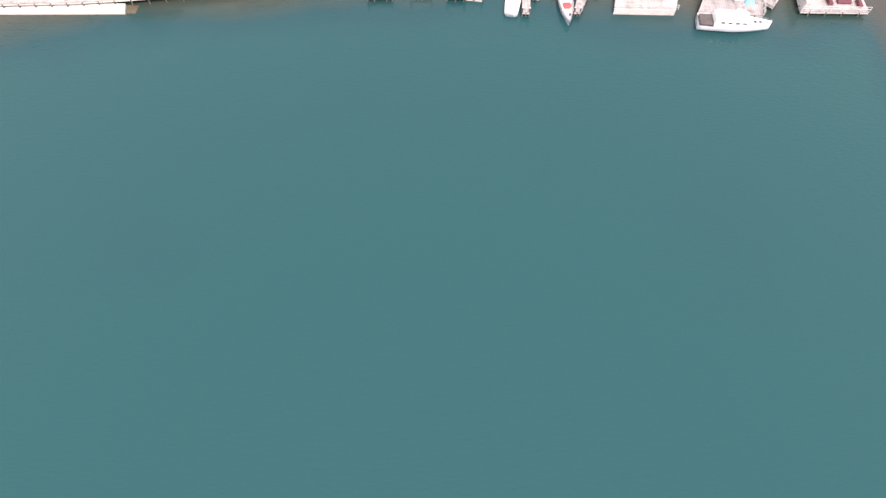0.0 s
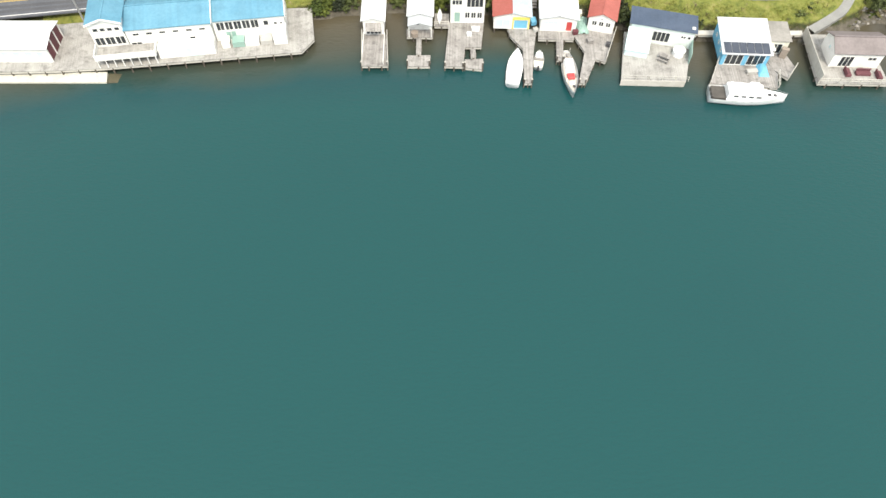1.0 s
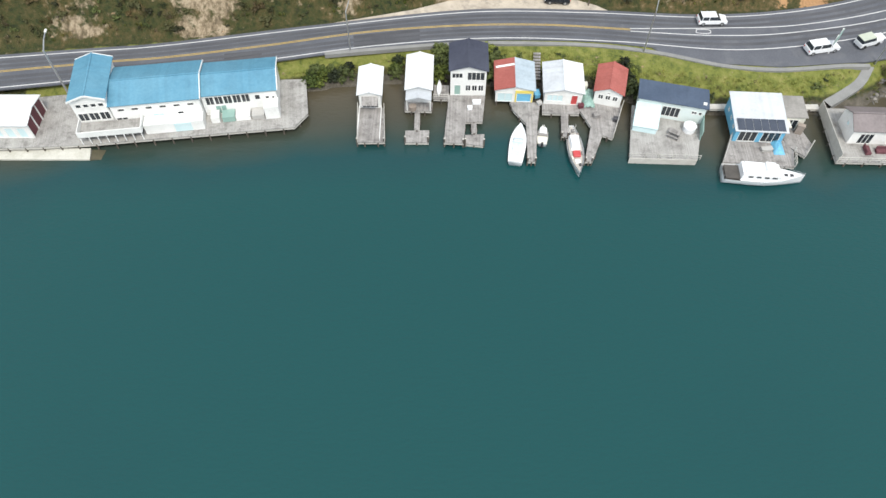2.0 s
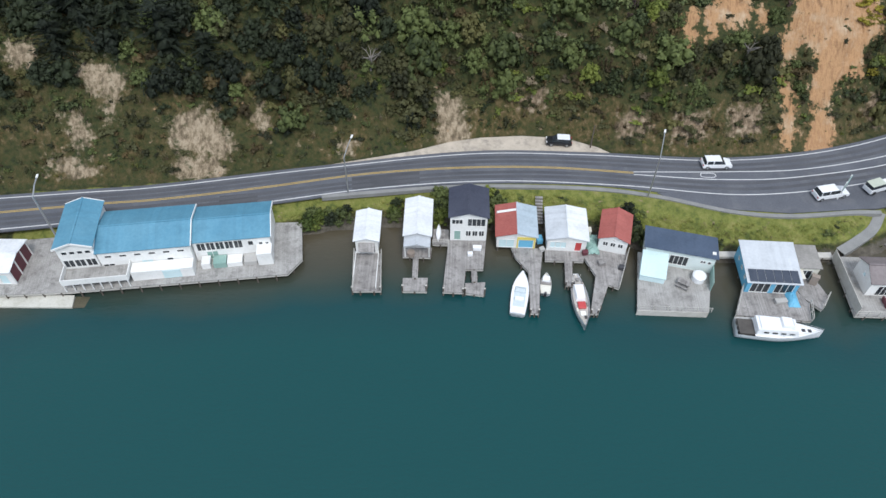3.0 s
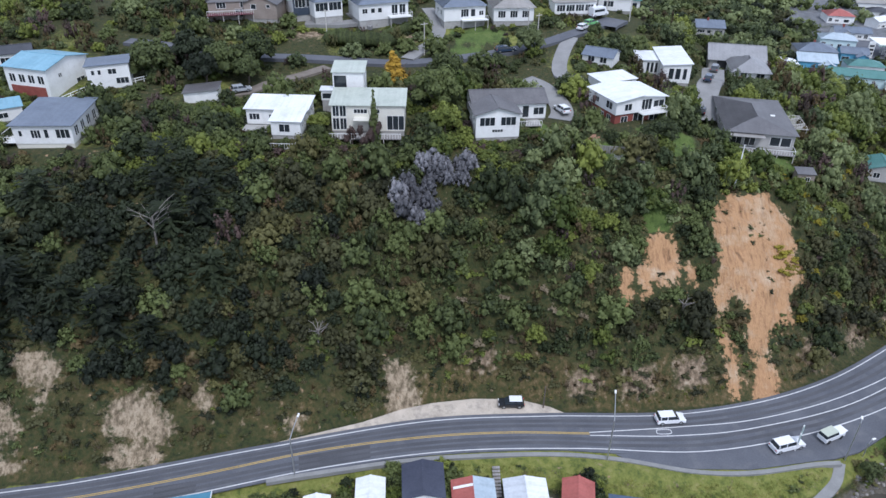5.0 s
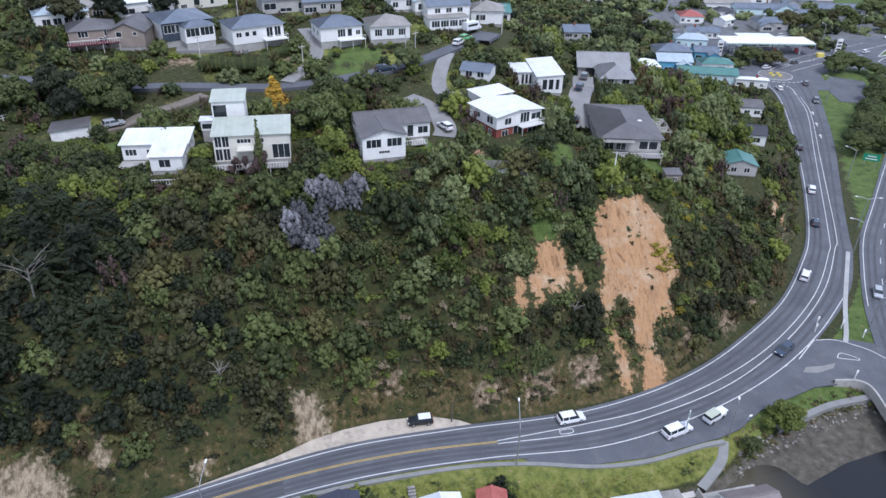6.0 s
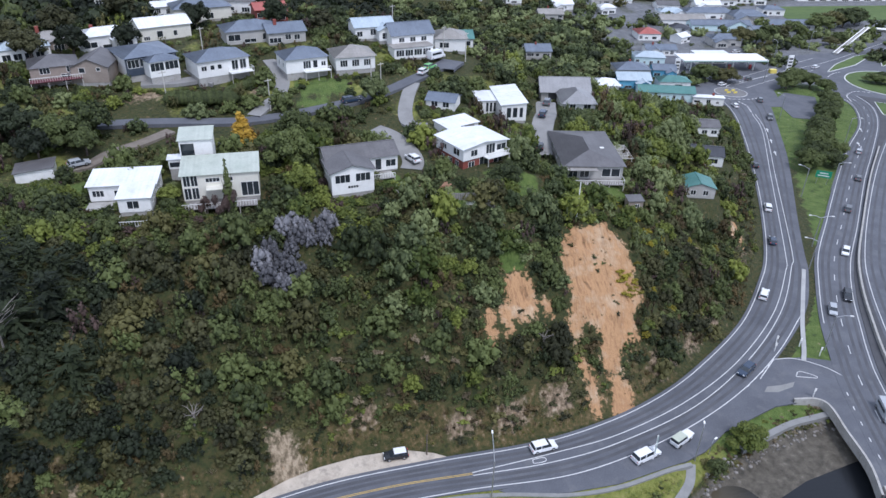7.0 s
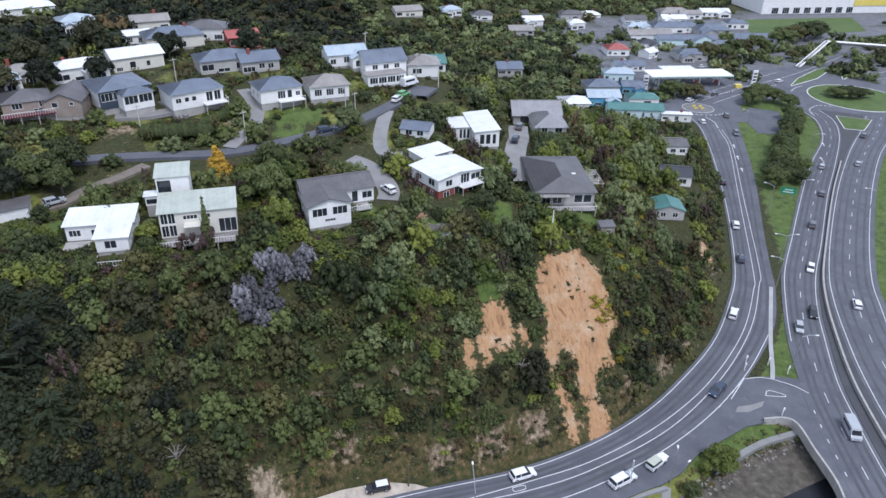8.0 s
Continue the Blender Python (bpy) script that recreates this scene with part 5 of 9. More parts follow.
for k in (1.45, 1.86):
    panel(big_deck, "rail", -5.6, 4.2, -4.73, -4.69, k, k + 0.05, PALETIMBER)
panel(big_deck, "fender_board", -5.8, 3.8, -4.9, -4.82, -0.1, 1.05, PALETIMBER)
deck("house_deck", "irregular grey deck with railings", [(40.6, 92.2), (50.6, 91.6), (51.2, 94.5), (50, 97.0), (42.6, 97.0)], 1.0, rail=((0, 4), (1, 2)))
deck("side_deck", "angled grey side deck with a dark rail", [(49.9, 98.2), (50.6, 95.6), (52.6, 93.6), (54.2, 96.0), (53.0, 100)], 1.0, rail=((2, 3),))
deck("house_deck", "grey deck round a cottage with a pale slatted fence", [(56.8, 92.8), (67.5, 92.9), (67, 103.5), (57.2, 103.4)], 1.0, mat=TIMBERY, rail=((0, 1),))
fence = thing("slat_fence", "pale grey slatted timber fence along a deck edge", "fence", 57.0, 98, 1.0)
for i in range(26):
    part("slat", boxed(-0.04, 0.04, -5.1 + 0.4 * i, -4.75 + 0.4 * i, 0, 1.7), PALETIMBER, fence)
walkway = deck("shore_walkway", "narrow plank walkway along the bank behind the sheds", [(39, 103.4), (39, 102.4), (57, 103.0), (57, 104.0)], 1.2, mat=PALETIMBER)


def hull(length, beam, height, pointed=1.0, fine=1.6, stern=0.85, n=14, draft=0.35):
    """A boat's shell, bow towards +x, open on top."""
    bm = bmesh.new()
    rows = []
    for i in range(n + 1):
        u = i / n
        x = (u - 0.5) * length
        if u > 0.45:
            b = beam / 2 * (1 - ((u - 0.45) / 0.55) ** fine) * 1.0
        else:
            b = beam / 2 * (stern + (1 - stern) * math.sin(u / 0.45 * math.pi / 2))
        b = max(b, 0.02)
        sheer = height + 0.22 * height * max(0, u - 0.4) ** 2 * 4
        rows.append([bm.verts.new(q) for q in ((x, -b, sheer), (x, -b * 0.92, height * 0.35), (x, -b * 0.55, -draft * 0.6), (x, 0, -draft * (1 - 0.5 * u)),
                                               (x, b * 0.55, -draft * 0.6), (x, b * 0.92, height * 0.35), (x, b, sheer))])
    for a, c in zip(rows[:-1], rows[1:]):
        for k in range(6):
            bm.faces.new((a[k], c[k], c[k + 1], a[k + 1]))
    bm.faces.new(rows[0])
    for f in bm.faces:
        f.smooth = True
    bmesh.ops.recalc_face_normals(bm, faces=bm.faces[:])
    return bm


def deck_plate(length, beam, z, fine=1.6, stern=0.85, a=0.0, b=1.0, n=12, inset=0.06, thick=0.06):
    pts = []
    for i in range(n + 1):
        u = a + (b - a) * i / n
        w = beam / 2 * (1 - ((u - 0.45) / 0.55) ** fine) if u > 0.45 else beam / 2 * (stern + (1 - stern) * math.sin(u / 0.45 * math.pi / 2))
        pts.append(((u - 0.5) * length, max(w - inset, 0.02)))
    return prism([(x, -w) for x, w in pts] + [(x, w) for x, w in pts[::-1]], z - thick, z)


def tapered(x0, x1, y, z0, z1, slope=0.25, ytop=0.85):
    """A cabin with raked ends and sides."""
    bm = bmesh.new()
    lo = [bm.verts.new(p) for p in ((x0, -y, z0), (x1, -y * 0.9, z0), (x1, y * 0.9, z0), (x0, y, z0))]
    hi = [bm.verts.new(p) for p in ((x0 + slope * 0.3, -y * ytop, z1), (x1 - slope * 2, -y * ytop * 0.85, z1), (x1 - slope * 2, y * ytop * 0.85, z1), (x0 + slope * 0.3, y * ytop, z1))]
    bm.faces.new(lo[::-1])
    bm.faces.new(hi)
    for i in range(4):
        j = (i + 1) % 4
        bm.faces.new((lo[i], lo[j], hi[j], hi[i]))
    return bevelled(bm, 0.05)


def boat(label, x, y, turn, length, beam, height):
    t = thing("boat", label, "boat", x, y, 0.05, turn, "moored boats")
    return t


cr = boat("white motor cruiser with a flybridge and dark cockpit", 45.7, 89.95, -3, 11.2, 3.3, 1.25)
part("hull", hull(11.2, 3.3, 1.25), GELCOAT, cr)
part("foredeck", deck_plate(11.2, 3.3, 1.28, a=0.2), GELCOAT, cr)
part("cockpit_floor", boxed(-5.3, -3.2, -1.2, 1.2, 0.6, 1.3), material("dark_cockpit_sole", (0.05, 0.045, 0.04), (0.10, 0.09, 0.08), 0.7, 1, 8, 0.2), cr, "dark cockpit floor")
part("cabin", tapered(-3.3, 2.4, 1.35, 1.2, 2.35), GELCOAT, cr)
part("cabin_top", tapered(-2.9, 1.2, 1.15, 2.35, 2.55), GELCOAT, cr)
part("flybridge", tapered(-0.2, 1.6, 0.9, 2.5, 3.0), GELCOAT, cr)
for k, xx in enumerate((-2.4, -1.3, -0.2, 0.9)):
    for sy in (-1, 1):
        part("cabin_window", boxed(xx, xx + 0.62, sy * 1.27 - 0.03, sy * 1.27 + 0.03, 1.74, 1.98), GLASS, cr, "dark cabin window")
part("windscreen", boxed(1.72, 1.78, -0.8, 0.8, 1.7, 2.1), GLASS, cr)
for xx in (2.9, 3.7):
    part("deck_hatch", boxed(xx, xx + 0.45, -0.22, 0.22, 1.28, 1.36), DARKTRIM, cr)
for i in range(3):
    part("transom_post", boxed(-5.55, -5.48, -0.9 + 0.8 * i, -0.82 + 0.8 * i, 0.7, 1.4), CHROME, cr)
rl = bmesh.new()
for i in range(10):
    u0, u1 = 0.45 + 0.055 * i, 0.45 + 0.055 * (i + 1)
    for sgn in (-1, 1):
        p0, p1 = [((u - 0.5) * 11.2, sgn * max(3.3 / 2 * (1 - ((u - 0.45) / 0.55) ** 1.6) - 0.08, 0.02), 1.85) for u in (u0, u1)]
        rod(rl, p0, p1, 0.02, 5)
part("bow_rail", rl, CHROME, cr, "chrome bow rail")

b1 = boat("white runabout with a long foredeck and pale cockpit", 11.65, 95.0, 82, 7.6, 2.5, 0.75)
part("hull", hull(7.6, 2.5, 0.75, fine=2.3), GELCOAT, b1)
part("foredeck", deck_plate(7.6, 2.5, 0.8, 2.3), GELCOAT, b1)
part("cockpit", boxed(-2.6, 0.2, -0.8, 0.8, 0.78, 0.84), material("pale_blue_vinyl", (0.45, 0.52, 0.55), (0.56, 0.62, 0.65), 0.6, 2, 8, 0.1), b1, "pale blue cockpit seats")
part("windscreen", tapered(-0.3, 0.9, 0.85, 0.8, 1.2, 0.3), MATS["pale_blue_vinyl"], b1)
part("seat", bevelled(boxed(-1.6, -1.1, -0.6, 0.6, 0.8, 1.15)), GELCOAT, b1)
part("transom_well", boxed(-3.78, -3.2, -0.7, 0.7, 0.8, 0.95), GELCOAT, b1)

b2 = boat("small white dinghy with an outboard motor", 15.35, 96.9, 84, 3.7, 1.6, 0.55)
part("hull", hull(3.7, 1.6, 0.55, fine=2.2), GELCOAT, b2)
part("sole", deck_plate(3.7, 1.6, 0.35, 2.2), CREAM, b2)
part("thwart", boxed(-0.2, 0.2, -0.72, 0.72, 0.4, 0.55), TIMBER, b2)
part("canopy", tapered(0.1, 1.2, 0.62, 0.6, 1.1, 0.15), GELCOAT, b2)
part("outboard", bevelled(boxed(-2.2, -1.85, -0.16, 0.16, 0.1, 0.95), 0.06), DARKTRIM, b2, "dark outboard motor")

b3 = boat("old white double-ended launch with a red engine cover", 19.85, 93.9, -86, 9.0, 2.3, 0.85)
part("hull", hull(9.0, 2.3, 0.85, fine=2.4, stern=0.3), GELCOAT, b3)
part("deck", deck_plate(9.0, 2.3, 0.86, 2.4, 0.3, inset=0.22), material("weathered_grey_teak", (0.36, 0.33, 0.30), (0.52, 0.49, 0.45), 0.8, 1, 9, 0.3), b3, "weathered grey deck")
part("wheelhouse", tapered(-2.2, 0.3, 0.75, 0.85, 1.6, 0.15), GELCOAT, b3)
part("engine_cover", bevelled(boxed(0.5, 1.6, -0.55, 0.55, 0.86, 1.25), 0.08), REDPAINT, b3, "red engine cover")
part("hatch", boxed(2.0, 2.7, -0.35, 0.35, 0.86, 1.0), WHITE, b3)
part("toe_rail", hull(9.1, 2.36, 0.94, fine=2.4, stern=0.3, draft=-0.7), GELCOAT, b3, "white raised gunwale")
for k, (ax, ay, sx, sy, hz, mm) in enumerate(((-3.4, 0.1, 0.5, 0.5, 0.35, TIMBER), (-2.9, -0.5, 0.35, 0.3, 0.3, DARKTRIM), (3.0, 0.25, 0.4, 0.3, 0.25, DARKTRIM), (1.8, -0.7, 0.5, 0.25, 0.3, CREAM), (0.9, 0.8, 0.6, 0.2, 0.25, TIMBER), (-2.6, 0.7, 0.5, 0.25, 0.3, BROWNWALL))):
    part("deck_box", bevelled(boxed(ax - sx / 2, ax + sx / 2, ay - sy / 2, ay + sy / 2, 0.86, 0.86 + hz), 0.03), mm, b3)
part("mast", rod(bmesh.new(), (-2.4, 0, 0.9), (-2.4, 0, 3.4), 0.04, 6), PALETIMBER, b3)

kayak = thing("kayak", "white kayak stood upright against a rail", "kayak", -0.1, 105.2, 0.95, 90)
kh = hull(3.6, 0.75, 0.25, fine=1.8, stern=0.1, draft=0.15)
part("kayak_hull", kh, GELCOAT, kayak).location = (0, 0, 0.2)
tank = thing("hot_tub", "round white plastic hot tub on a deck", "hot tub", 36.7, 98.2, 1.0)
tb = bmesh.new()
rod(tb, (0, 0, 0), (0, 0, 0.95), 0.92, 24, 0.96)
rod(tb, (0, 0, 0.95), (0, 0, 1.1), 0.97, 24, 0.78)
part("tub_shell", tb, GELCOAT, tank)
table = thing("outdoor_table", "grey timber picnic table with benches on a deck", "table", 34.4, 97.0, 1.0, -30)
part("tabletop", boxed(-0.9, 0.9, -0.4, 0.4, 0.7, 0.76), TIMBER, table)
for sy in (-1, 1):
    part("bench", boxed(-0.9, 0.9, sy * 0.75 - 0.14, sy * 0.75 + 0.14, 0.42, 0.47), TIMBER, table)
for sx in (-0.7, 0.7):
    part("leg", boxed(sx - 0.05, sx + 0.05, -0.85, 0.85, 0.0, 0.42), TIMBER, table)
    part("leg", boxed(sx - 0.05, sx + 0.05, -0.06, 0.06, 0.42, 0.7), TIMBER, table)
OUT = material("maroon_cushion", (0.10, 0.035, 0.045), (0.16, 0.06, 0.07), 0.9, 2, 12, 0.2)
for x, y, a, w in ((64.0, 94.9, 0, 2.2), (61.7, 95.0, 90, 1.6), (66.3, 94.6, 90, 1.6)):
    so = thing("outdoor_sofa", "maroon outdoor sofa on a deck", "sofa", x, y, 1.0, a, "deck seats")
    part("seat", bevelled(boxed(-w / 2, w / 2, -0.4, 0.4, 0, 0.42), 0.05), OUT, so)
    part("backrest", bevelled(boxed(-w / 2, w / 2, 0.28, 0.45, 0.42, 0.85), 0.05), OUT, so)
tarp = thing("tarpaulin", "crumpled blue tarpaulin heaped on a deck", "tarpaulin", 49.0, 95.2, 1.0)
tp = bmesh.new()
bmesh.ops.create_grid(tp, x_segments=10, y_segments=14, size=1.0)
for v in tp.verts:
    v.co = Vector((v.co.x * 0.8, v.co.y * 1.4, 0.55 * (1 - v.co.x**2) * (1 - v.co.y**4) + 0.25 * abs(noise.noise((v.co.x * 3, v.co.y * 3, 2)))))
part("sheet", tp, BLUEPAINT, tarp)
nets = thing("net_heap", "sea-green nets and crates piled between sheds", "net", 22.4, 104.0, 1.0)
tp = bmesh.new()
bmesh.ops.create_grid(tp, x_segments=12, y_segments=16, size=1.0)
for v in tp.verts:
    v.co = Vector((v.co.x * 0.9, v.co.y * 1.9, 0.7 * (1 - v.co.x**2) * (1 - v.co.y**4) + 0.5 * abs(noise.noise((v.co.x * 2.5, v.co.y * 3.5, 5)))))
part("heap", tp, GREENP, nets)
steps = thing("bank_steps", "grey timber steps down the grass bank", "steps", 14.9, 109.6, 0)
for i in range(9):
    part("tread", boxed(-0.55, 0.55, -1.6 + 0.45 * i, -1.15 + 0.45 * i, 0.9 + 0.22 * i, 1.02 + 0.22 * i), TIMBER, steps)

# clutter on the decks
for name, label, x, y, z, turn, w, d, h, m in (("crate", "blue plastic fish crate on a deck", 14.7, 104.4, 1.0, 10, 0.8, 1.2, 0.7, BLUEPAINT), ("crate", "grey plastic crate beside a shed", 15.0, 102.6, 1.0, 30, 0.7, 0.6, 0.5, GREYWALL),
                                               ("crate", "weathered timber crate on a jetty", 23.4, 100.4, 1.0, 15, 1.0, 0.8, 0.6, TIMBER), ("crate", "dark storage box on a deck", 26.2, 99.6, 1.0, -12, 0.9, 0.6, 0.6, DARKTRIM),
                                               ("crate", "white plastic locker on a deck", 5.6, 102.4, 1.0, 0, 1.2, 0.6, 0.55, GELCOAT), ("crate", "white plastic locker on a long deck", 4.6, 101.2, 1.0, 5, 0.7, 0.5, 0.5, GELCOAT),
                                               ("crate", "brown timber cabinet on a side deck", 52.6, 98.2, 1.0, -20, 1.0, 0.6, 1.6, BROWNWALL), ("crate", "grey storage box beside the blue house", 47.2, 94.6, 1.0, 8, 1.6, 0.7, 0.5, GREYWALL),
                                               ("crate", "pale crate stacked by a shed wall", 22.0, 106.4, 1.0, 0, 0.9, 0.9, 0.8, CREAM), ("crate", "maroon storage box by a red door", 21.2, 102.2, 1.0, 10, 0.8, 0.6, 0.6, MAROON)):
    ct = thing(name, label, "crate", x, y, z, turn, "deck clutter")
    part("box", bevelled(boxed(-w / 2, w / 2, -d / 2, d / 2, 0, h), 0.04), m, ct)
    part("lid", bevelled(boxed(-w / 2 - 0.03, w / 2 + 0.03, -d / 2 - 0.03, d / 2 + 0.03, h, h + 0.07), 0.02), m, ct)
for x, y in ((12.9, 91.4), (14.0, 91.4), (-11.6, 94.1), (-7.7, 94.3), (4.0, 94.6), (6.7, 94.6), (21.1, 91.7), (22.0, 91.7), (18.05, 96.4), (18.9, 96.4), (1.0, 94.5), (3.7, 94.5), (-4.7, 94.7), (-1.4, 94.8)):
    mp = thing("mooring_post", "weathered timber mooring post at a jetty end", "post", x, y, -1.6, 0, "mooring posts")
    part("post", rod(bmesh.new(), (0, 0, 0), (0, 0, 3.3), 0.11, 8), PILE, mp)
    part("post_cap", rod(bmesh.new(), (0, 0, 3.3), (0, 0, 3.38), 0.13, 8), PALETIMBER, mp)


# ---- houses on the hill ----
def villa(label, x, y, z, turn, *blocks, name="hill_house", sink=5.0):
    t = thing(name, label, "house", x, y, z, turn, "hill houses")
    for b in blocks:
        for side in "senl":
            if side in b:
                b[side] = [(c, max(0.1, zz - 0.2) if zz > 0.25 else zz, ww * 1.35, hh * 1.3, *more) for c, zz, ww, hh, *more in b[side]]
        if not b.get("z"):
            footing(t, b["w"], b["d"], sink, b.get("x", 0), b.get("y", 0), b.pop("base", None))
        block(t, **b)
    for b in blocks:
        q = Matrix.Rotation(radians(turn), 2) @ Vector((b.get("x", 0), b.get("y", 0)))
        KEEP_OFF.append((x + q.x, y + q.y, turn, b["w"] / 2, b["d"] / 2))
    return t


def terrace(house, x0, x1, y0, y1, z, mat=None, rails="s", drop=3.0):
    """A raised deck in a house's own space, with rails."""
    t = new("terrace")
    t.parent = house
    panel(t, "terrace_floor", x0, x1, y0, y1, z - 0.15, z, mat or TIMBER)
    for px in np.linspace(x0 + 0.1, x1 - 0.1, max(2, round((x1 - x0) / 2.5))):
        panel(t, "terrace_post", px - 0.07, px + 0.07, y0 + 0.05, y0 + 0.19, z - drop, z - 0.15, PALETIMBER)
    runs = {"s": ((x0, y0), (x1, y0)), "l": ((x0, y0), (x0, y1)), "e": ((x1, y0), (x1, y1))}
    for k in rails:
        a, b = runs[k]
        if a[0] != b[0]:
            panel(t, "rail", a[0], b[0], a[1], a[1] + 0.06, z + 0.9, z + 1.0, WHITE)
            n = max(2, round((b[0] - a[0]) / 0.5))
            for i in range(n + 1):
                xx = a[0] + (b[0] - a[0]) * i / n
                panel(t, "baluster", xx - 0.03, xx + 0.03, a[1], a[1] + 0.06, z, z + 0.9, WHITE)
        else:
            panel(t, "rail", a[0], a[0] + 0.06, a[1], b[1], z + 0.9, z + 1.0, WHITE)


hw = villa("white single-storey house with a white low-pitched roof", -21.7, 171.3, 33.9, -5, dict(w=11.5, d=6.2, h=3.0, roof="mono_y", rise=0.5, cover="white", over=0.4, s=[(0.13, 1.0, 1.5, 1.0, 2), (0.42, 0.9, 0.9, 1.0, 0)], e=row(2, 1, 1, 1)),
           dict(w=5.4, d=5.5, h=2.7, x=2.9, y=-5.6, roof="mono_y", rise=0.4, cover="white", over=0.35, s=[(0.45, 0.8, 1.5, 1.2, 1)], e=row(2, 1, 0.8, 1)))
terrace(hw, -6, -0.6, -6.5, -3.3, -0.1, CONCRETE, "")
terrace(hw, 0.2, 5.0, -11.2, -8.6, -1.4, CONCRETE, "sle")
hg = villa("two-storey cream house with a pale green low roof", -4.7, 170.2, 33.2, -2, dict(w=13.6, d=7.4, h=5.0, roof="mono_y", rise=0.7, cover="green", wall=CREAM, over=0.35,
           s=[(0.06, 3.0, 1.2, 1.7, 1), (0.16, 3.0, 1.0, 1.7, 1), (0.4, 3.6, 2.4, 0.7, 3), (0.6, 3.6, 1.3, 0.7, 1), (0.06, 0.4, 1.0, 1.8, 1), (0.16, 0.4, 1.1, 1.8, 1), (0.55, 1.1, 1.0, 0.7, 1), (0.88, 0.2, 2.4, 2.2, 2)], e=row(2, 3, 1, 1)))
panel(hg, "balcony", -2.6, 1.8, -5.6, -3.7, 2.6, 2.75, CREAM, "cream balcony roof")
terrace(hg, -9.5, 6.2, -6.6, -3.7, -0.4, TIMBER, "s")
villa("white boxy upper house with one tall dark window", -8.8, 178.6, 36.0, -2, dict(w=6.0, d=6, h=5.6, roof="mono_y", rise=0.4, cover="green", s=[(0.24, 0.8, 1.9, 3.4, 0), (0.8, 0.5, 1.0, 0.8, 1)], e=row(3, 3, 0.7, 1)), dict(w=2.4, d=2.2, h=2.0, x=-4.2, y=-2, roof="flat", cover="white", s=[(0.5, 0.5, 1.6, 0.9, 0)]))
gy = villa("white house with a dark grey gabled roof and big windows", 22.2, 176.2, 33.3, 5, dict(w=14.5, d=8, h=3.2, roof="gable_x", rise=1.5, cover="grey", over=0.45, s=[(0.72, 0.4, 1.0, 1.9, 0), (0.9, 0.9, 1.6, 1.2, 1)], e=[(0.5, 0.8, 1.4, 1.2, 1)]),
           dict(w=8.4, d=7, h=4.6, x=-3.5, y=-6.2, z=-1.4, roof="gable_y", rise=1.3, cover="grey", over=0.45, s=[(0.26, 2.5, 2.2, 1.35, 2), (0.74, 2.5, 2.2, 1.35, 2), (0.5, 1.2, 1.6, 0.5, 3)], l=row(2, 2.5, 1, 1)))
panel(gy, "base_wall", -7.6, 0.6, -9.6, -2.7, -6.0, -1.42, CONCRETE, "grey plastered base")
terrace(gy, 1.2, 5.8, -7.2, -4.0, -0.3, CONCRETE, "s")
rd = villa("white upper-storey house on red brick with white roofs", 46.6, 176.3, 32.2, 20, dict(w=11, d=9, h=2.6, roof="flat", cover="white", over=0.02, wall=REDBRICK, s=[(0.2, 0.7, 1.2, 1.2, 1), (0.5, 0.1, 1.8, 2.0, 1), (0.85, 0.6, 1.8, 1.6, 1)], l=row(3, 0.8, 1.0, 1.1), base=REDBRICK),
           dict(w=5.6, d=9.6, h=2.7, x=-2.9, y=0, z=2.62, roof="mono_x", rise=0.7, cover="white", over=0.5, s=[(0.5, 0.8, 1.3, 1.1, 1)], l=[(0.3, 0.9, 1.2, 0.9, 1), (0.75, 0.8, 1.6, 1.2, 1)]),
           dict(w=5.8, d=9.0, h=3.3, x=2.85, y=-0.3, z=2.62, roof="mono_x", rise=-0.7, cover="white", over=0.5, s=[(0.25, 0.5, 1.8, 1.9, 2), (0.75, 0.8, 1.9, 1.1, 1)]))
terrace(rd, -0.2, 5.6, -6.3, -4.6, 2.55, WHITE, "sle", 2.5)
villa("white flat-roofed garage behind a house", 46.8, 188.5, 34.2, 20, dict(w=8.5, d=5.5, h=2.4, roof="mono_y", rise=0.2, cover="white", s=row(2, 0.1, 2.2, 1.9, 0.1, 0.9, 0, GREYWALL)), name="garage")
villa("white house with white roofs and tall dark windows", 65.3, 205, 32.3, -8, dict(w=6.2, d=15, h=4.0, roof="mono_x", rise=0.5, cover="white", over=0.35, s=[(0.3, 1.0, 0.9, 2.0, 0), (0.55, 1.0, 0.9, 2.0, 0), (0.8, 1.0, 0.7, 2.0, 0)], e=row(4, 1, 1.2, 1.4)),
      dict(w=5.2, d=8, h=3.6, x=-5.4, y=1.5, roof="flat", cover="white", s=row(3, 0.9, 0.55, 1.9, 0.35, 0.9, 0)))
dk = villa("brown-grey house with a dark roof and a wide veranda", 76.0, 181.0, 27.6, -14, dict(w=13, d=21, h=3.1, roof="hip", rise=1.2, cover="grey", wall=GREYWALL, over=0.6, s=[(0.15, 0.5, 1.6, 1.9, 1), (0.35, 0.5, 1.6, 1.9, 1), (0.72, 0.7, 1.5, 1.5, 0), (0.88, 0.7, 1.5, 1.5, 0)], l=row(3, 0.8, 1.4, 1.2)))
terrace(dk, -6.3, 6.4, -13.4, -10.5, -0.1, TIMBER, "sle")
panel(dk, "veranda_roof", -6.2, 0.5, -12.6, -10.5, 2.7, 2.82, ROOF["taupe"], "faded veranda roof")
pg = new("pergola")
pg.parent = dk
for i in range(10):
    panel(pg, "pergola_slat", 6.6, 10.4, -4.5 + 0.9 * i, -4.25 + 0.9 * i, 2.3, 2.42, PALETIMBER)
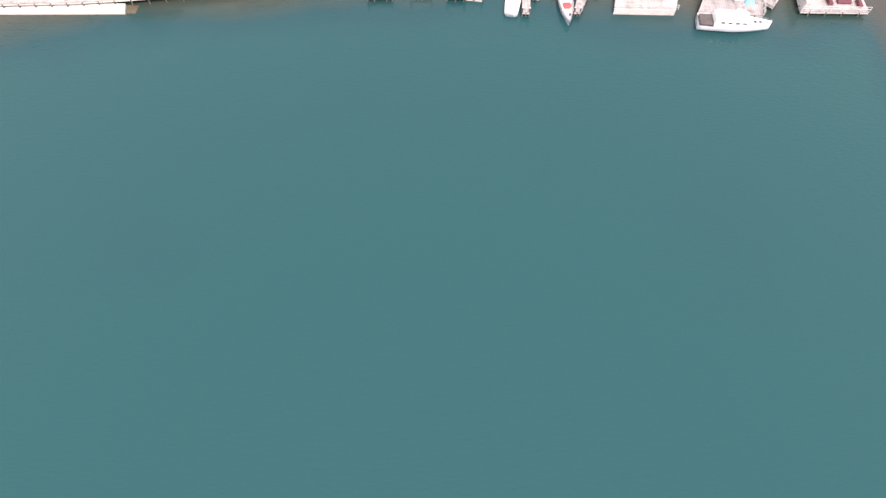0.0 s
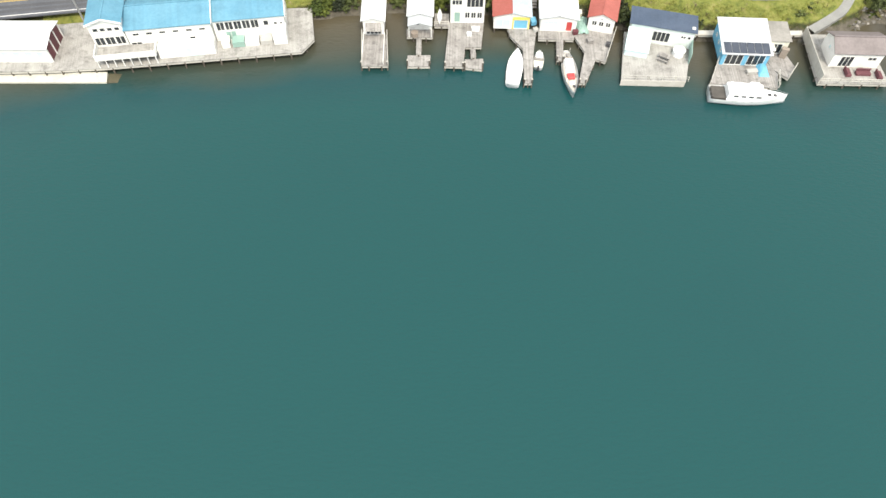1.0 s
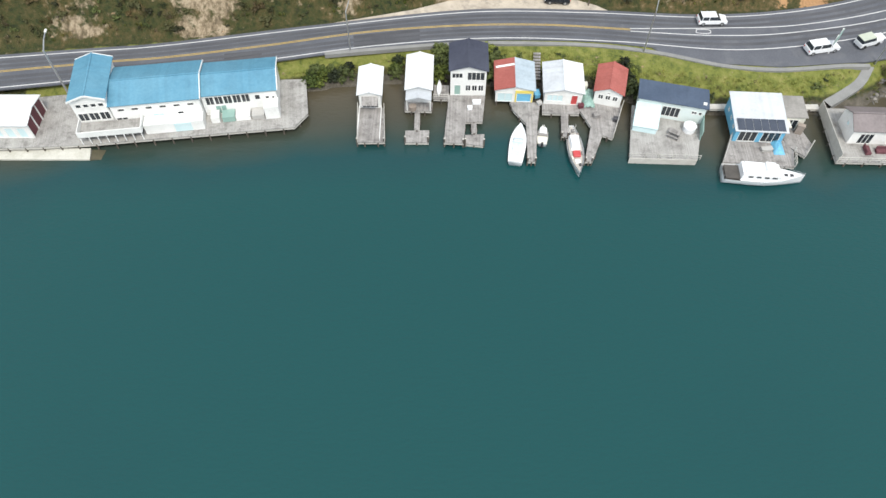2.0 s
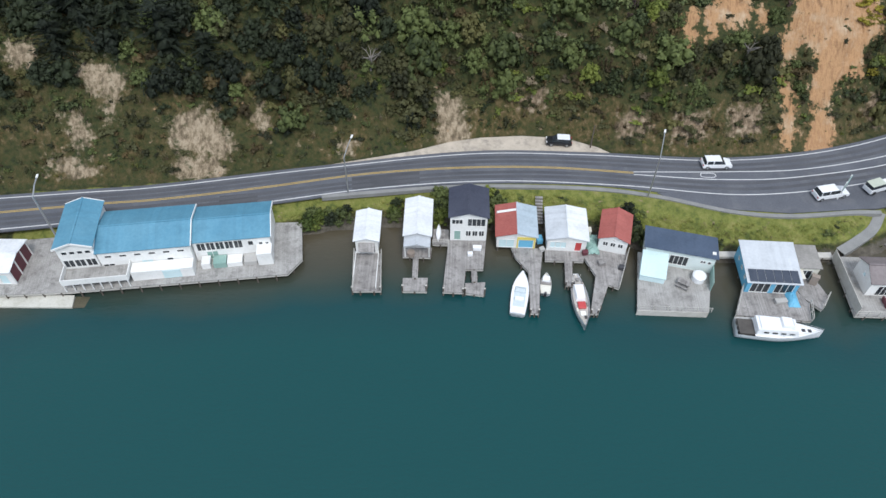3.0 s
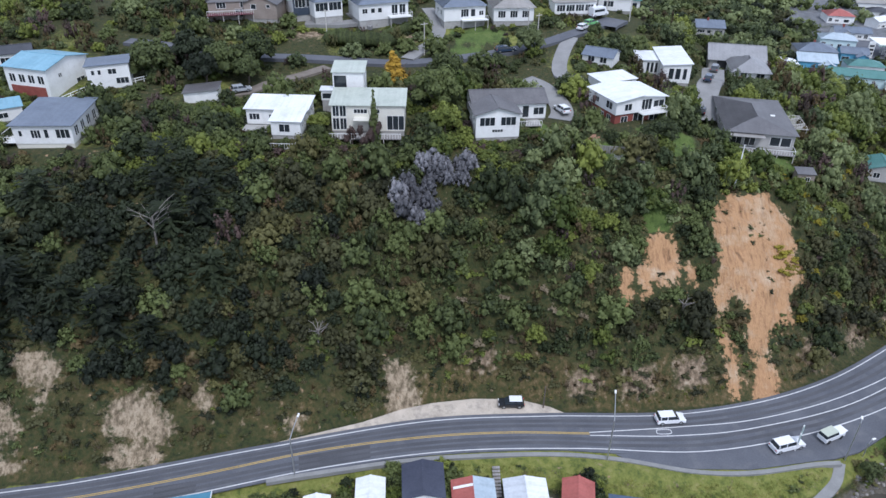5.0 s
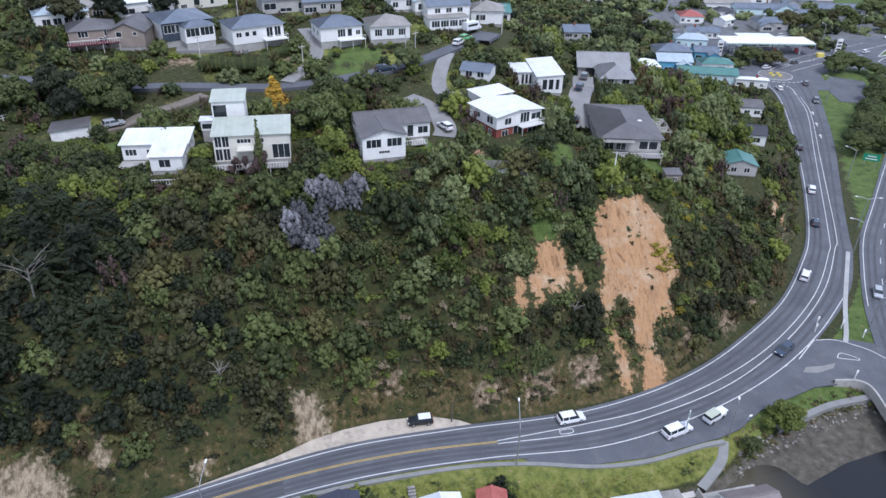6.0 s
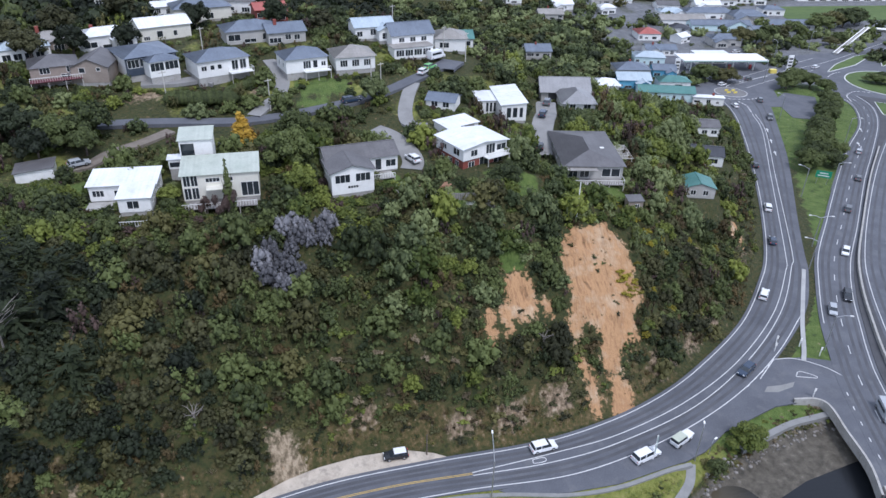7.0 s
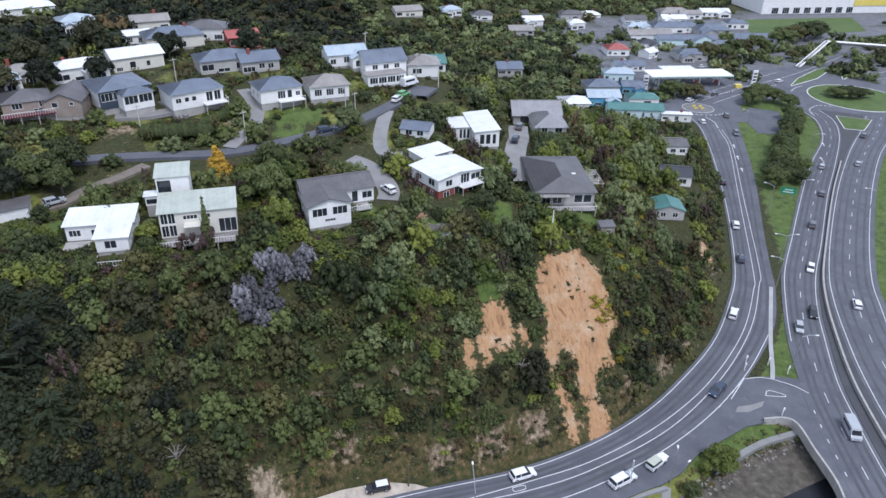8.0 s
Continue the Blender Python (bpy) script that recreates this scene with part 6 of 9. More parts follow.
for i in range(3):
    panel(pg, "pergola_post", 10.0, 10.15, -4.3 + 3.8 * i, -4.15 + 3.8 * i, -1.5, 2.3, PALETIMBER)
for sx, sy in ((-2, 3), (1, 5), (3, -2)):
    panel(dk, "skylight", sx, sx + 0.9, sy, sy + 0.6, 3.75, 3.95, WHITE)
villa("large grey-roofed house with a long pitched wing", 91.5, 228.5, 27.0, -14, dict(w=14, d=9, h=3.0, roof="gable_x", rise=2.8, cover="dove", wall=GREYWALL, over=0.6, s=[(0.25, 0.2, 2.4, 2.0, 0, DARKTRIM), (0.75, 0.8, 1.6, 1.2, 1)]), dict(w=9, d=12, h=2.8, x=2, y=-9, roof="hip", rise=2.4, cover="dove", wall=WHITE, over=0.6, s=[(0.3, 0.5, 1.2, 1.8, 1), (0.75, 0.5, 1.5, 1.8, 1)]))
villa("navy-based house with a slate-blue roof and white window bands", -21.6, 225, 42.6, 24, dict(w=12, d=12, h=4.2, roof="hip", rise=1.6, cover="steel", wall=dict(s=material("navy_weatherboard", (0.03, 0.045, 0.07), (0.06, 0.075, 0.10), 0.6, 0.5, 6, 0.1), e=WHITE, n=WHITE, l=WHITE), over=0.5, s=row(4, 2.0, 2.2, 1.5, 0.03, 0.97, 2), e=row(3, 2.0, 1.8, 1.4)), dict(w=7, d=5, h=3.6, x=1.5, y=-7.5, roof="hip", rise=1.0, cover="steel", s=row(2, 1.6, 2.4, 1.5, 0.02, 0.98, 2)))
b2h = villa("white house with a blue-grey hipped roof", -4.5, 221, 42.0, 20, dict(w=12.5, d=9, h=3.8, roof="hip", rise=1.7, cover="steel", over=0.5, s=[(0.12, 1.8, 1.0, 0.9, 1), (0.28, 1.8, 0.8, 0.9, 0), (0.42, 1.8, 0.8, 0.9, 0), (0.72, 1.0, 1.2, 1.9, 1), (0.88, 1.0, 1.2, 1.9, 1)], e=row(3, 1.6, 1.2, 1.2)))
terrace(b2h, 1.0, 6.6, -6.6, -4.5, 0.7, WHITE, "sle")
b3h = villa("white house with a slate-blue hipped roof", 15.8, 221.3, 41.6, 12, dict(w=10.5, d=8.5, h=3.4, roof="hip", rise=1.9, cover="steel", over=0.5, s=[(0.5, 1.0, 1.5, 1.5, 2), (0.7, 1.0, 0.9, 1.5, 0), (0.9, 1.3, 0.9, 0.9, 1)], l=row(2, 1.2, 1, 1)))
terrace(b3h, -1.0, 5.6, -6.0, -4.2, 0.4, WHITE, "s")
villa("white house with a taupe hipped roof", 28.5, 222.3, 41.4, 4, dict(w=10, d=9, h=3.2, roof="hip", rise=1.9, cover="taupe", over=0.5, s=row(3, 1.0, 1.4, 1.3, 0.05, 0.95, 2)))
villa("tall white house with a slate gabled roof and low front", 46, 234.5, 41.3, 8, dict(w=12, d=8, h=5.2, roof="gable_x", rise=2.4, cover="steel", over=0.4, s=row(3, 3.4, 1.2, 1.0, 0.1, 0.9, 1)), dict(w=11, d=5, h=2.9, x=-1.5, y=-6, roof="flat", cover="taupe", s=row(4, 0.9, 1.7, 1.3, 0.04, 0.96, 2)))
villa("white house with a pale taupe hipped roof and garage", 59.5, 240, 40.0, -10, dict(w=9, d=9, h=3.6, roof="hip", rise=2.0, cover="taupe", over=0.5, s=[(0.3, 1.2, 2, 1.2, 2), (0.75, 0.1, 2.4, 2.2, 0, WHITE)]))
villa("low grey house with a blue roof below the cul-de-sac", 47, 200.5, 36.3, -30, dict(w=7, d=6, h=2.1, roof="gable_x", rise=1.1, cover="steel", s=row(2, 0.9, 1.2, 1.0)))
villa("teal-roofed cottage above the road", 105.7, 177.2, 18, -20, dict(w=7.4, d=6.6, h=2.6, roof="gable_y", rise=1.2, cover="teal", wall=GREYWALL, s=row(2, 0.9, 1.0, 1.0)))
villa("white house with a dark grey roof", 141, 229.5, 11.8, -18, dict(w=12, d=8, h=3.0, roof="gable_x", rise=1.1, cover="grey", s=[(0.6, 1.0, 1.3, 1.0, 1), (0.85, 1.0, 1.4, 1.0, 1)]))
villa("white house with a charcoal gabled roof", 122.5, 202, 15.0, -27, dict(w=13, d=8, h=3.0, roof="gable_x", rise=1.3, cover="darkgrey", s=row(3, 1.0, 1.6, 1.1, 0.1, 0.95)))
# the western houses above the pines
wl2 = villa("broad pale house with a grey roof and basement", -60.6, 164.6, 34.2, 0, dict(w=10, d=12, h=3.4, roof="mono_y", rise=0.6, cover="steel", over=0.5, s=[(0.12, 1.5, 0.5, 0.9, 0), (0.38, 1.2, 1.4, 1.2, 2), (0.56, 1.2, 0.6, 1.3, 0), (0.84, 1.2, 1.8, 1.3, 2)], e=row(4, 1.1, 1.1, 1.4, 0.05, 0.95, 1), base=CREAM), sink=4)
terrace(wl2, -8.2, -5.05, -5.6, 1.0, 0.1, WHITE, "sl")
wl1 = villa("two-storey white house with a pale blue roof on brick", -69.8, 184.6, 35.6, -18, dict(w=9.8, d=11.5, h=5.8, roof="gable_x", rise=1.2, cover="sky", over=0.4, s=row(4, 3.0, 1.1, 1.3, 0.05, 0.95, 1) + [(0.3, 0.6, 1.4, 1.4, 1, REDPAINT)], e=[(0.3, 3.6, 0.7, 0.7, 1), (0.75, 1.2, 1.8, 0.8, 1)]))
panel(wl1, "brick_base", -4.0, 4.0, -5.87, -5.75, -0.5, 2.2, REDBRICK, "red brick lower wall")
villa("white flat-roofed house with a curved bay", -58, 185.5, 36.2, 15, dict(w=8, d=6, h=4.6, roof="mono_x", rise=0.3, cover="steel", s=[(0.15, 3.0, 0.5, 0.8, 0), (0.3, 3.0, 0.5, 0.8, 0), (0.6, 3.0, 1.2, 0.9, 1), (0.8, 1.0, 1.8, 1.0, 2)]))
villa("low white house with black solar-covered roofs", -84, 194, 37.5, 25, dict(w=13, d=7, h=3.0, roof="gable_x", rise=0.9, cover="darkgrey", s=row(4, 1.0, 1.4, 1.2)))
villa("small white pavilion with a pale blue roof", -72.6, 170.6, 34.6, 30, dict(w=5.5, d=4.5, h=2.4, roof="mono_y", rise=0.4, cover="sky", s=[(0.4, 0.8, 1.2, 0.8, 1)]), name="garden_house")
villa("small garage with a grey single-pitch roof", -38.6, 180.6, 34.4, 6, dict(w=6.6, d=5, h=2.3, roof="mono_x", rise=0.5, cover="grey", s=[(0.5, 0.3, 4.6, 1.6, 2, WHITE)]), name="garage")
bh = villa("brown timber house with a grey roof and red balcony", -40.5, 220.5, 42.2, 14, dict(w=10, d=9, h=3.9, roof="hip", rise=1.7, cover="grey", wall=BROWNWALL, s=[(0.3, 2.6, 1.6, 1.3, 2), (0.8, 2.6, 0.9, 1.3, 1), (0.7, 0.4, 1.4, 1.5, 1)]))
terrace(bh, -5.4, 5.2, -7.0, -4.6, 1.4, MAROON, "s")
villa("grey-brown house with a dark gabled roof", -31.5, 221, 42.2, -8, dict(w=8, d=11, h=3.5, roof="gable_y", rise=1.8, cover="grey", wall=BROWNWALL, s=[(0.3, 2.4, 1.0, 1.6, 0), (0.75, 2.8, 0.7, 0.8, 0)]))
villa("white bungalow with a pale roof among trees", -50, 234, 43.6, 20, dict(w=12, d=8, h=3.4, roof="hip", rise=1.6, cover="paleblue", s=row(4, 1, 1.4, 1.2)))

FAR = [(-31.5, 240, 44.5, 22, 13, 7, "white", WHITE), (-18.5, 248, 44.6, 20, 13, 8, "white", CREAM), (-19, 271, 45.5, 15, 7, 5, "white", WHITE), (-9, 267, 45.5, 12, 16, 10, "steel", CREAM),
       (1, 275, 45.5, -10, 12, 9, "grey", WHITE), (10.5, 264, 45.2, 10, 9, 7, "red", REDBRICK), (-16, 288, 46, 10, 11, 7, "taupe", CREAM), (-37, 287, 46.5, 15, 10, 8, "paleblue", WHITE),
       (4, 243, 44, 12, 14, 9, "steel", GREYWALL), (13, 241, 44, 10, 10, 8, "steel", GREYWALL), (37, 241, 44.2, 5, 11, 8, "paleblue", WHITE), (-58, 318, 46, 20, 20, 10, "white", WHITE),
       (-45, 242, 44, 10, 9, 7, "taupe", BROWNWALL), (66, 254, 37, -8, 9, 8, "teal", WHITE),
       (110, 446, 15, 5, 16, 10, "taupe", CREAM), (138, 452, 13, 0, 12, 9, "paleblue", WHITE), (156, 447, 11, -10, 12, 9, "grey", WHITE), (187, 443, 7, -5, 12, 9, "white", WHITE),
       (172, 425, 6, -10, 14, 10, "taupe", GREYWALL), (222, 461, 5.4, -12, 14, 9, "grey", GREYWALL), (215, 440, 4.6, -10, 10, 8, "white", WHITE), (137, 357, 4, -10, 12, 11, "steel", GREYWALL),
       (160, 306, 3.2, -15, 14, 10, "paleblue", BLUEPAINT), (144, 301, 3.6, -12, 12, 10, "white", WHITE), (168, 322, 3, -12, 15, 11, "steel", GREYWALL), (182, 318, 3, -18, 10, 8, "steel", BLUEPAINT),
       (164, 286, 3.5, -20, 22, 8, "teal", PALEBLUE), (178, 277, 3, -20, 12, 3, "white", WHITE), (210, 382, 3, -12, 12, 11, "red", WHITE),
       (247, 409, 3, -12, 26, 10, "taupe", WHITE), (262, 394, 3, -12, 34, 9, "steel", PALEBLUE), (275, 425, 3, -12, 30, 11, "steel", WHITE), (294, 414, 3, -12, 22, 14, "steel", GREYWALL),
       (283, 376, 3, -12, 24, 9, "steel", WHITE), (304, 388, 3, -12, 26, 10, "steel", WHITE), (244, 363, 3, -12, 16, 9, "steel", GREYWALL), (302, 466, 3, -12, 22, 12, "taupe", WHITE),
       (330, 461, 3, -12, 20, 9, "white", WHITE), (262, 450, 3, -12, 14, 9, "grey", WHITE), (240, 470, 3, -12, 14, 9, "white", WHITE), (234, 389, 3, -20, 10, 8, "darkgrey", WHITE), (224, 372, 3, 25, 8, 7, "white", WHITE), (200, 352, 3, -15, 15, 8, "steel", WHITE), (186, 338, 3, -20, 14, 9, "paleblue", PALEBLUE),
       (176, 300, 3, -15, 13, 8, "teal", WHITE), (288, 446, 3, -12, 16, 9, "white", WHITE), (309, 458, 3, -12, 14, 9, "taupe", WHITE), (254, 432, 3, -12, 16, 9, "paleblue", WHITE), (320, 425, 3, -12, 14, 9, "steel", WHITE), (190, 470, 5, 0, 12, 9, "grey", CREAM), (95, 470, 17, 0, 12, 9, "grey", CREAM)]
FR = random.Random(17)
for i, (x, y, z, turn, w, d, key, wall) in enumerate(FAR):
    shape = ("hip", "gable_x", "gable_x", "hip")[i % 4]
    front, at = [], 0.06
    while at < 0.86:
        ww = FR.choice((0.8, 1.2, 1.8, 2.4))
        front.append((at + ww / w / 2, FR.choice((0.2, 0.9, 1.1)), ww, FR.choice((0.8, 1.1, 1.3)), FR.choice((0, 1, 2))))
        at += ww * 1.35 / w + FR.uniform(0.05, 0.22)
    blocks = [dict(w=w, d=d, h=FR.uniform(2.9, 3.7), roof=shape, rise=0.2 * min(w, d), cover=key, wall=wall, over=0.45, s=front, e=row(2, 1.0, 1.2, 1.1))]
    if i % 5 in (0, 2) and d > 6:
        side = FR.choice((-1, 1))
        blocks.append(dict(w=w * 0.42, d=d * 0.6, h=2.8, x=side * w * 0.24, y=-d * 0.62, roof="gable_y", rise=0.1 * w, cover=key, wall=wall, over=0.4, s=[(0.5, 0.7, w * 0.2, 1.3, 2)]))
    fh = villa("distant house with a %s-coloured roof among trees" % key, x, y, z, turn, *blocks, name="distant_house")
    if i % 3 == 0:
        cx, cy = FR.uniform(-0.3, 0.3) * w, FR.uniform(-0.1, 0.2) * d
        panel(fh, "chimney", cx - 0.4, cx + 0.4, cy - 0.35, cy + 0.35, 3.0, 3.4 + 0.2 * min(w, d) + 0.7, REDBRICK, "brick chimney")

# small garden structures on the brow

gs = thing("garden_shed", "small weathered grey garden shed among bushes", "shed", 78.9, 161.4, 24.4, -10)
block(gs, 3.2, 2.4, 2.1, roof="mono_y", rise=0.3, cover="grey", wall=BROWNWALL, over=0.2, s=[(0.6, 0.6, 1.0, 0.9, 1)])
footing(gs, 3.2, 2.4, 2.0)


def ground_at(x, y):
    return float(land(np.array([x]), np.array([y]))[0])


def board_fence(label, points, height, mat, post=2.0):
    """A paling fence that follows the ground between plan points."""
    f = thing("garden_fence", label, "fence", *points[0], ground_at(*points[0]), 0)
    ox, oy, oz = points[0][0], points[0][1], ground_at(*points[0])
    for (ax, ay), (bx, by) in zip(points[:-1], points[1:]):
        n = max(2, round(math.hypot(bx - ax, by - ay) / 0.45))
        turn = math.atan2(by - ay, bx - ax)
        for i in range(n):
            x, y = ax + (bx - ax) * (i + 0.5) / n, ay + (by - ay) * (i + 0.5) / n
            q = part("paling", boxed(-0.2, 0.2, -0.03, 0.03, -0.4, height), mat, f)
            q.location, q.rotation_euler = (x - ox, y - oy, ground_at(x, y) - oz), (0, 0, turn)
    return f


def rail_fence(label, points, height=1.1):
    """White posts with two rails that follow the ground."""
    f = thing("rail_fence", label, "fence", *points[0], ground_at(*points[0]), 0)
    ox, oy, oz = points[0][0], points[0][1], ground_at(*points[0])
    run = curve(points, 2 + int(sum(math.dist(a, b) for a, b in zip(points[:-1], points[1:])) / 1.8))
    tops = [(x - ox, y - oy, ground_at(x, y) - oz) for x, y in run]
    for x, y, z in tops:
        part("post", boxed(x - 0.07, x + 0.07, y - 0.07, y + 0.07, z - 0.4, z + height), WHITE, f)
    for (x0, y0, z0), (x1, y1, z1) in zip(tops[:-1], tops[1:]):
        for k in (0.5, 0.95):
            part("rail", rod(bmesh.new(), (x0, y0, z0 + height * k), (x1, y1, z1 + height * k), 0.07, 6), WHITE, f)
    return f


rail_fence("white two-rail fence down a lawn between two houses", [(-69.5, 171.8), (-65.5, 176.5), (-61.5, 181.5)])
rail_fence("white two-rail fence beside a small white house", [(-54.5, 184), (-50.5, 187), (-47, 191)])
board_fence("weathered grey paling fence stepping down the slope", [(37, 160.9), (43.2, 158.8), (46.6, 153.6)], 1.5, TIMBER)
board_fence("grey paling fence beside a driveway", [(36.2, 190.5), (40.5, 187), (43, 183)], 1.4, BROWNWALL)
board_fence("low white picket fence below a house", [(40.2, 158.6), (41.8, 158.0)], 0.9, WHITE)
gw = thing("garden_wall", "low curved stone garden wall round a terrace", "garden wall", 0, 0, 0)
for i, (x, y) in enumerate(curve([(26.7, 166.1), (29, 164.4), (31.3, 163.7), (33.6, 163.2), (35.8, 163.3)], 22)):
    q = part("stone", bevelled(boxed(-0.26, 0.26, -0.2, 0.2, -0.5, 0.45), 0.05), CONCRETE, gw)
    q.location, q.rotation_euler = (x, y, ground_at(x, y)), (0, 0, 0.3 * i)
for i in range(7):
    lg = thing("log", "cut orange-brown log lying in a garden", "log", 37.2 + 0.35 * (i % 4), 164.0 + 0.3 * (i // 4), ground_at(37.6, 164.1) + 0.15 + 0.25 * (i // 4), 20 + 9 * i, "garden logs")
    part("log_round", rod(bmesh.new(), (-0.9, 0, 0), (0.9, 0, 0), 0.17, 8), material("cut_log_wood", (0.24, 0.13, 0.08), (0.36, 0.21, 0.13), 0.85, 1.5, 9, 0.3), lg)


# ---- lanes and drives on the hill ----
def draped(name, label, points, width, mat, up=0.08, category="road"):
    c = curve(points, max(12, int(3 * len(points))))
    a, b = offset(c, width / 2), offset(c, -width / 2)
    z = np.maximum(np.maximum(land(c[:, 0], c[:, 1]), land(a[:, 0], a[:, 1])), land(b[:, 0], b[:, 1]))
    z = np.convolve(np.r_[z[0], z, z[-1]], [0.25, 0.5, 0.25], "valid") + up
    bm = bmesh.new()
    rows = [[bm.verts.new(p) for p in ((*p0, h - 0.8), (*p0, h), (*p1, h), (*p1, h - 0.8))] for p0, p1, h in zip(a, b, z)]
    for r0, r1 in zip(rows[:-1], rows[1:]):
        for i in range(3):
            bm.faces.new((r0[i], r0[i + 1], r1[i + 1], r1[i]))
    bmesh.ops.recalc_face_normals(bm, faces=bm.faces[:])
    for p in c:
        KEEP_CLEAR.append((p[0], p[1], width / 2 + 1.3))
    return road_piece(name, bm, mat, label, category)


DRIVE = material("pale_worn_drive", (0.19, 0.188, 0.184), (0.27, 0.268, 0.262), 0.9, 0.3, 5, 0.3)
draped("hill_lane", "narrow grey asphalt lane winding between the hill houses", [(-60, 203), (-33, 198.6), (-22, 199), (-10, 199), (1.6, 198.6), (11, 200.5), (22, 203), (30, 206), (37, 209), (44, 214.5), (50.5, 221), (53, 223)], 3.8, ASPHALT)
draped("turning_circle", "asphalt turning circle at the lane's end", [(52, 220), (54, 223), (57, 226.5)], 6.5, ASPHALT)
draped("driveway", "steep pale driveway up to the upper houses", [(2.5, 200.5), (5.5, 205), (8.6, 209), (10.4, 216), (9.6, 222), (8, 228)], 3.4, DRIVE, category="driveway")
draped("driveway", "curving pale driveway below a blue-roofed house", [(-22, 216.5), (-14, 217), (-8, 218.5), (-5.5, 216.5), (-11, 224)], 4.2, DRIVE, category="driveway")
draped("driveway", "pale driveway sloping down beside the grey house", [(28.5, 191.5), (31.5, 188), (33.5, 182), (33.8, 176), (32.5, 172.5)], 4.6, DRIVE, category="driveway")
draped("side_lane", "grey side lane dropping from the hill lane", [(42, 211), (39, 204), (36.8, 197), (36.8, 191.5), (40.5, 190)], 3.4, DRIVE, category="driveway")
draped("driveway", "pale shared driveway past parked cars", [(83, 221), (79.5, 213), (76.8, 206), (72, 197), (68.2, 189), (67, 184.5)], 5.4, DRIVE, category="driveway")
draped("driveway", "gravel driveway climbing from a garage", [(-33.5, 181.8), (-30, 183), (-26, 187.5), (-20, 191.5), (-15, 195.5)], 3.0, material("brown_gravel", (0.13, 0.11, 0.09), (0.22, 0.19, 0.16), 0.95, 0.6, 8, 0.4), category="driveway")

# ---- the flat: kerbs, islands, bridge, roundabouts ----
PALECON = material("pale_concrete_path", (0.19, 0.19, 0.185), (0.26, 0.26, 0.25), 0.85, 0.5, 6, 0.2)


def strip(name, label, points, width, z0, z1, mat, category="path", count=60):
    c = curve(points, count)
    bm = ribbon(name, offset(c, width / 2), offset(c, -width / 2), mat, z1, z1 - z0)
    return road_piece(name, bm, mat, label, category)


strip("footpath", "pale concrete footpath along the top of the grass bank", [(-18, 110.2), (-11, 111.4), (4, 113.5), (22, 113.9), (33, 112.6), (43.6, 109.9), (52.2, 109.4), (61.7, 110.6), (66, 110.8)], 0.7, 2.4, 3.06, PALECON)
draped("ramp_path", "concrete ramp path down the bank to the houses", [(66.2, 111.2), (64.3, 108.3), (61.5, 106.2), (58.6, 104.4)], 1.5, PALECON, 0.05, "path")
strip("shore_path", "narrow pale path leading under the bridge", [(77, 112.6), (83, 114.2), (90, 115.8), (97, 116.2), (106, 117)], 1.2, 0.4, 1.95, PALECON)
strip("kerb_path", "white concrete path between the two roads", [(103.2, 129.3), (106, 132.6), (112, 140.4), (121, 151.2), (128, 159.5)], 0.9, 2.7, 3.1, material("bright_concrete", (0.30, 0.30, 0.295), (0.42, 0.42, 0.41), 0.8, 0.5, 6, 0.2))
for i, (sx, sy) in enumerate(((32.3, 112.0), (32.6, 111.0), (33.6, 110.2), (34.6, 109.4), (35.6, 108.6), (36.2, 107.6), (36.5, 106.6))):
    st = thing("path_slab", "pale stone slab on the grass bank", "slab", sx, sy, 2.5 - 0.24 * i, 20 * i, "bank slabs")
    part("slab", bevelled(boxed(-0.45, 0.45, -0.3, 0.3, -0.3, 0.12), 0.03), PALECON, st)

HALF = 44
bridge = thing("road_bridge", "concrete road bridge over the harbour arm", "bridge", 0, 0, 0)
part("bridge_deck", ribbon("d", offset(M2L[:HALF], 2.2), offset(M3R[:HALF], -2.6), CONCRETE, ROAD_Z - 0.03, 1.1), CONCRETE, bridge)
part("parapet", ribbon("p", offset(M2L[:26], 2.5), offset(M2L[:26], 2.15), CONCRETE, ROAD_Z + 0.85, 2.0), CONCRETE, bridge)
part("parapet", ribbon("p", offset(M3R[:HALF], -2.5), offset(M3R[:HALF], -2.9), CONCRETE, ROAD_Z + 0.85, 2.0), CONCRETE, bridge)
for k in (8, 24, 40):
    a, b = M2L[k], M3R[k]
    bm = bmesh.new()
    rod(bm, (a[0], a[1], -6), (a[0], a[1], 2.0), 0.8, 12)
    part("pier", bm, CONCRETE, bridge)
    bm = bmesh.new()
    rod(bm, (b[0], b[1], -6), (b[0], b[1], 2.0), 0.8, 12)
    part("pier", bm, CONCRETE, bridge)
ap = curve([(91.5, 97), (94.6, 103.0), (96.6, 110.5), (98.2, 116.2), (97.2, 118.6), (93, 119.6)], 40)
part("parapet", ribbon("p", offset(ap, 0.2), offset(ap, -0.2), CONCRETE, ROAD_Z + 0.8, 1.9), CONCRETE, bridge, "weathered approach parapet")
part("slip_deck", prism([(91.8, 97), (94.8, 103.0), (96.8, 110.5), (98.4, 116.4), (104, 119), (106, 118), (97, 97)], 2.2, ROAD_Z - 0.005), ASPHALT, bridge)
mid = (M2R + M3L) / 2
median = road_piece("median", ribbon("m", offset(M2R, -0.85), offset(M3L, 0.85), ASPHALT2, ROAD_Z + 0.1, 0.3), ASPHALT2, "narrow paved median between the carriageways", "median")
barrier = thing("median_barrier", "grey concrete safety barrier along the median", "barrier", 0, 0, 0)
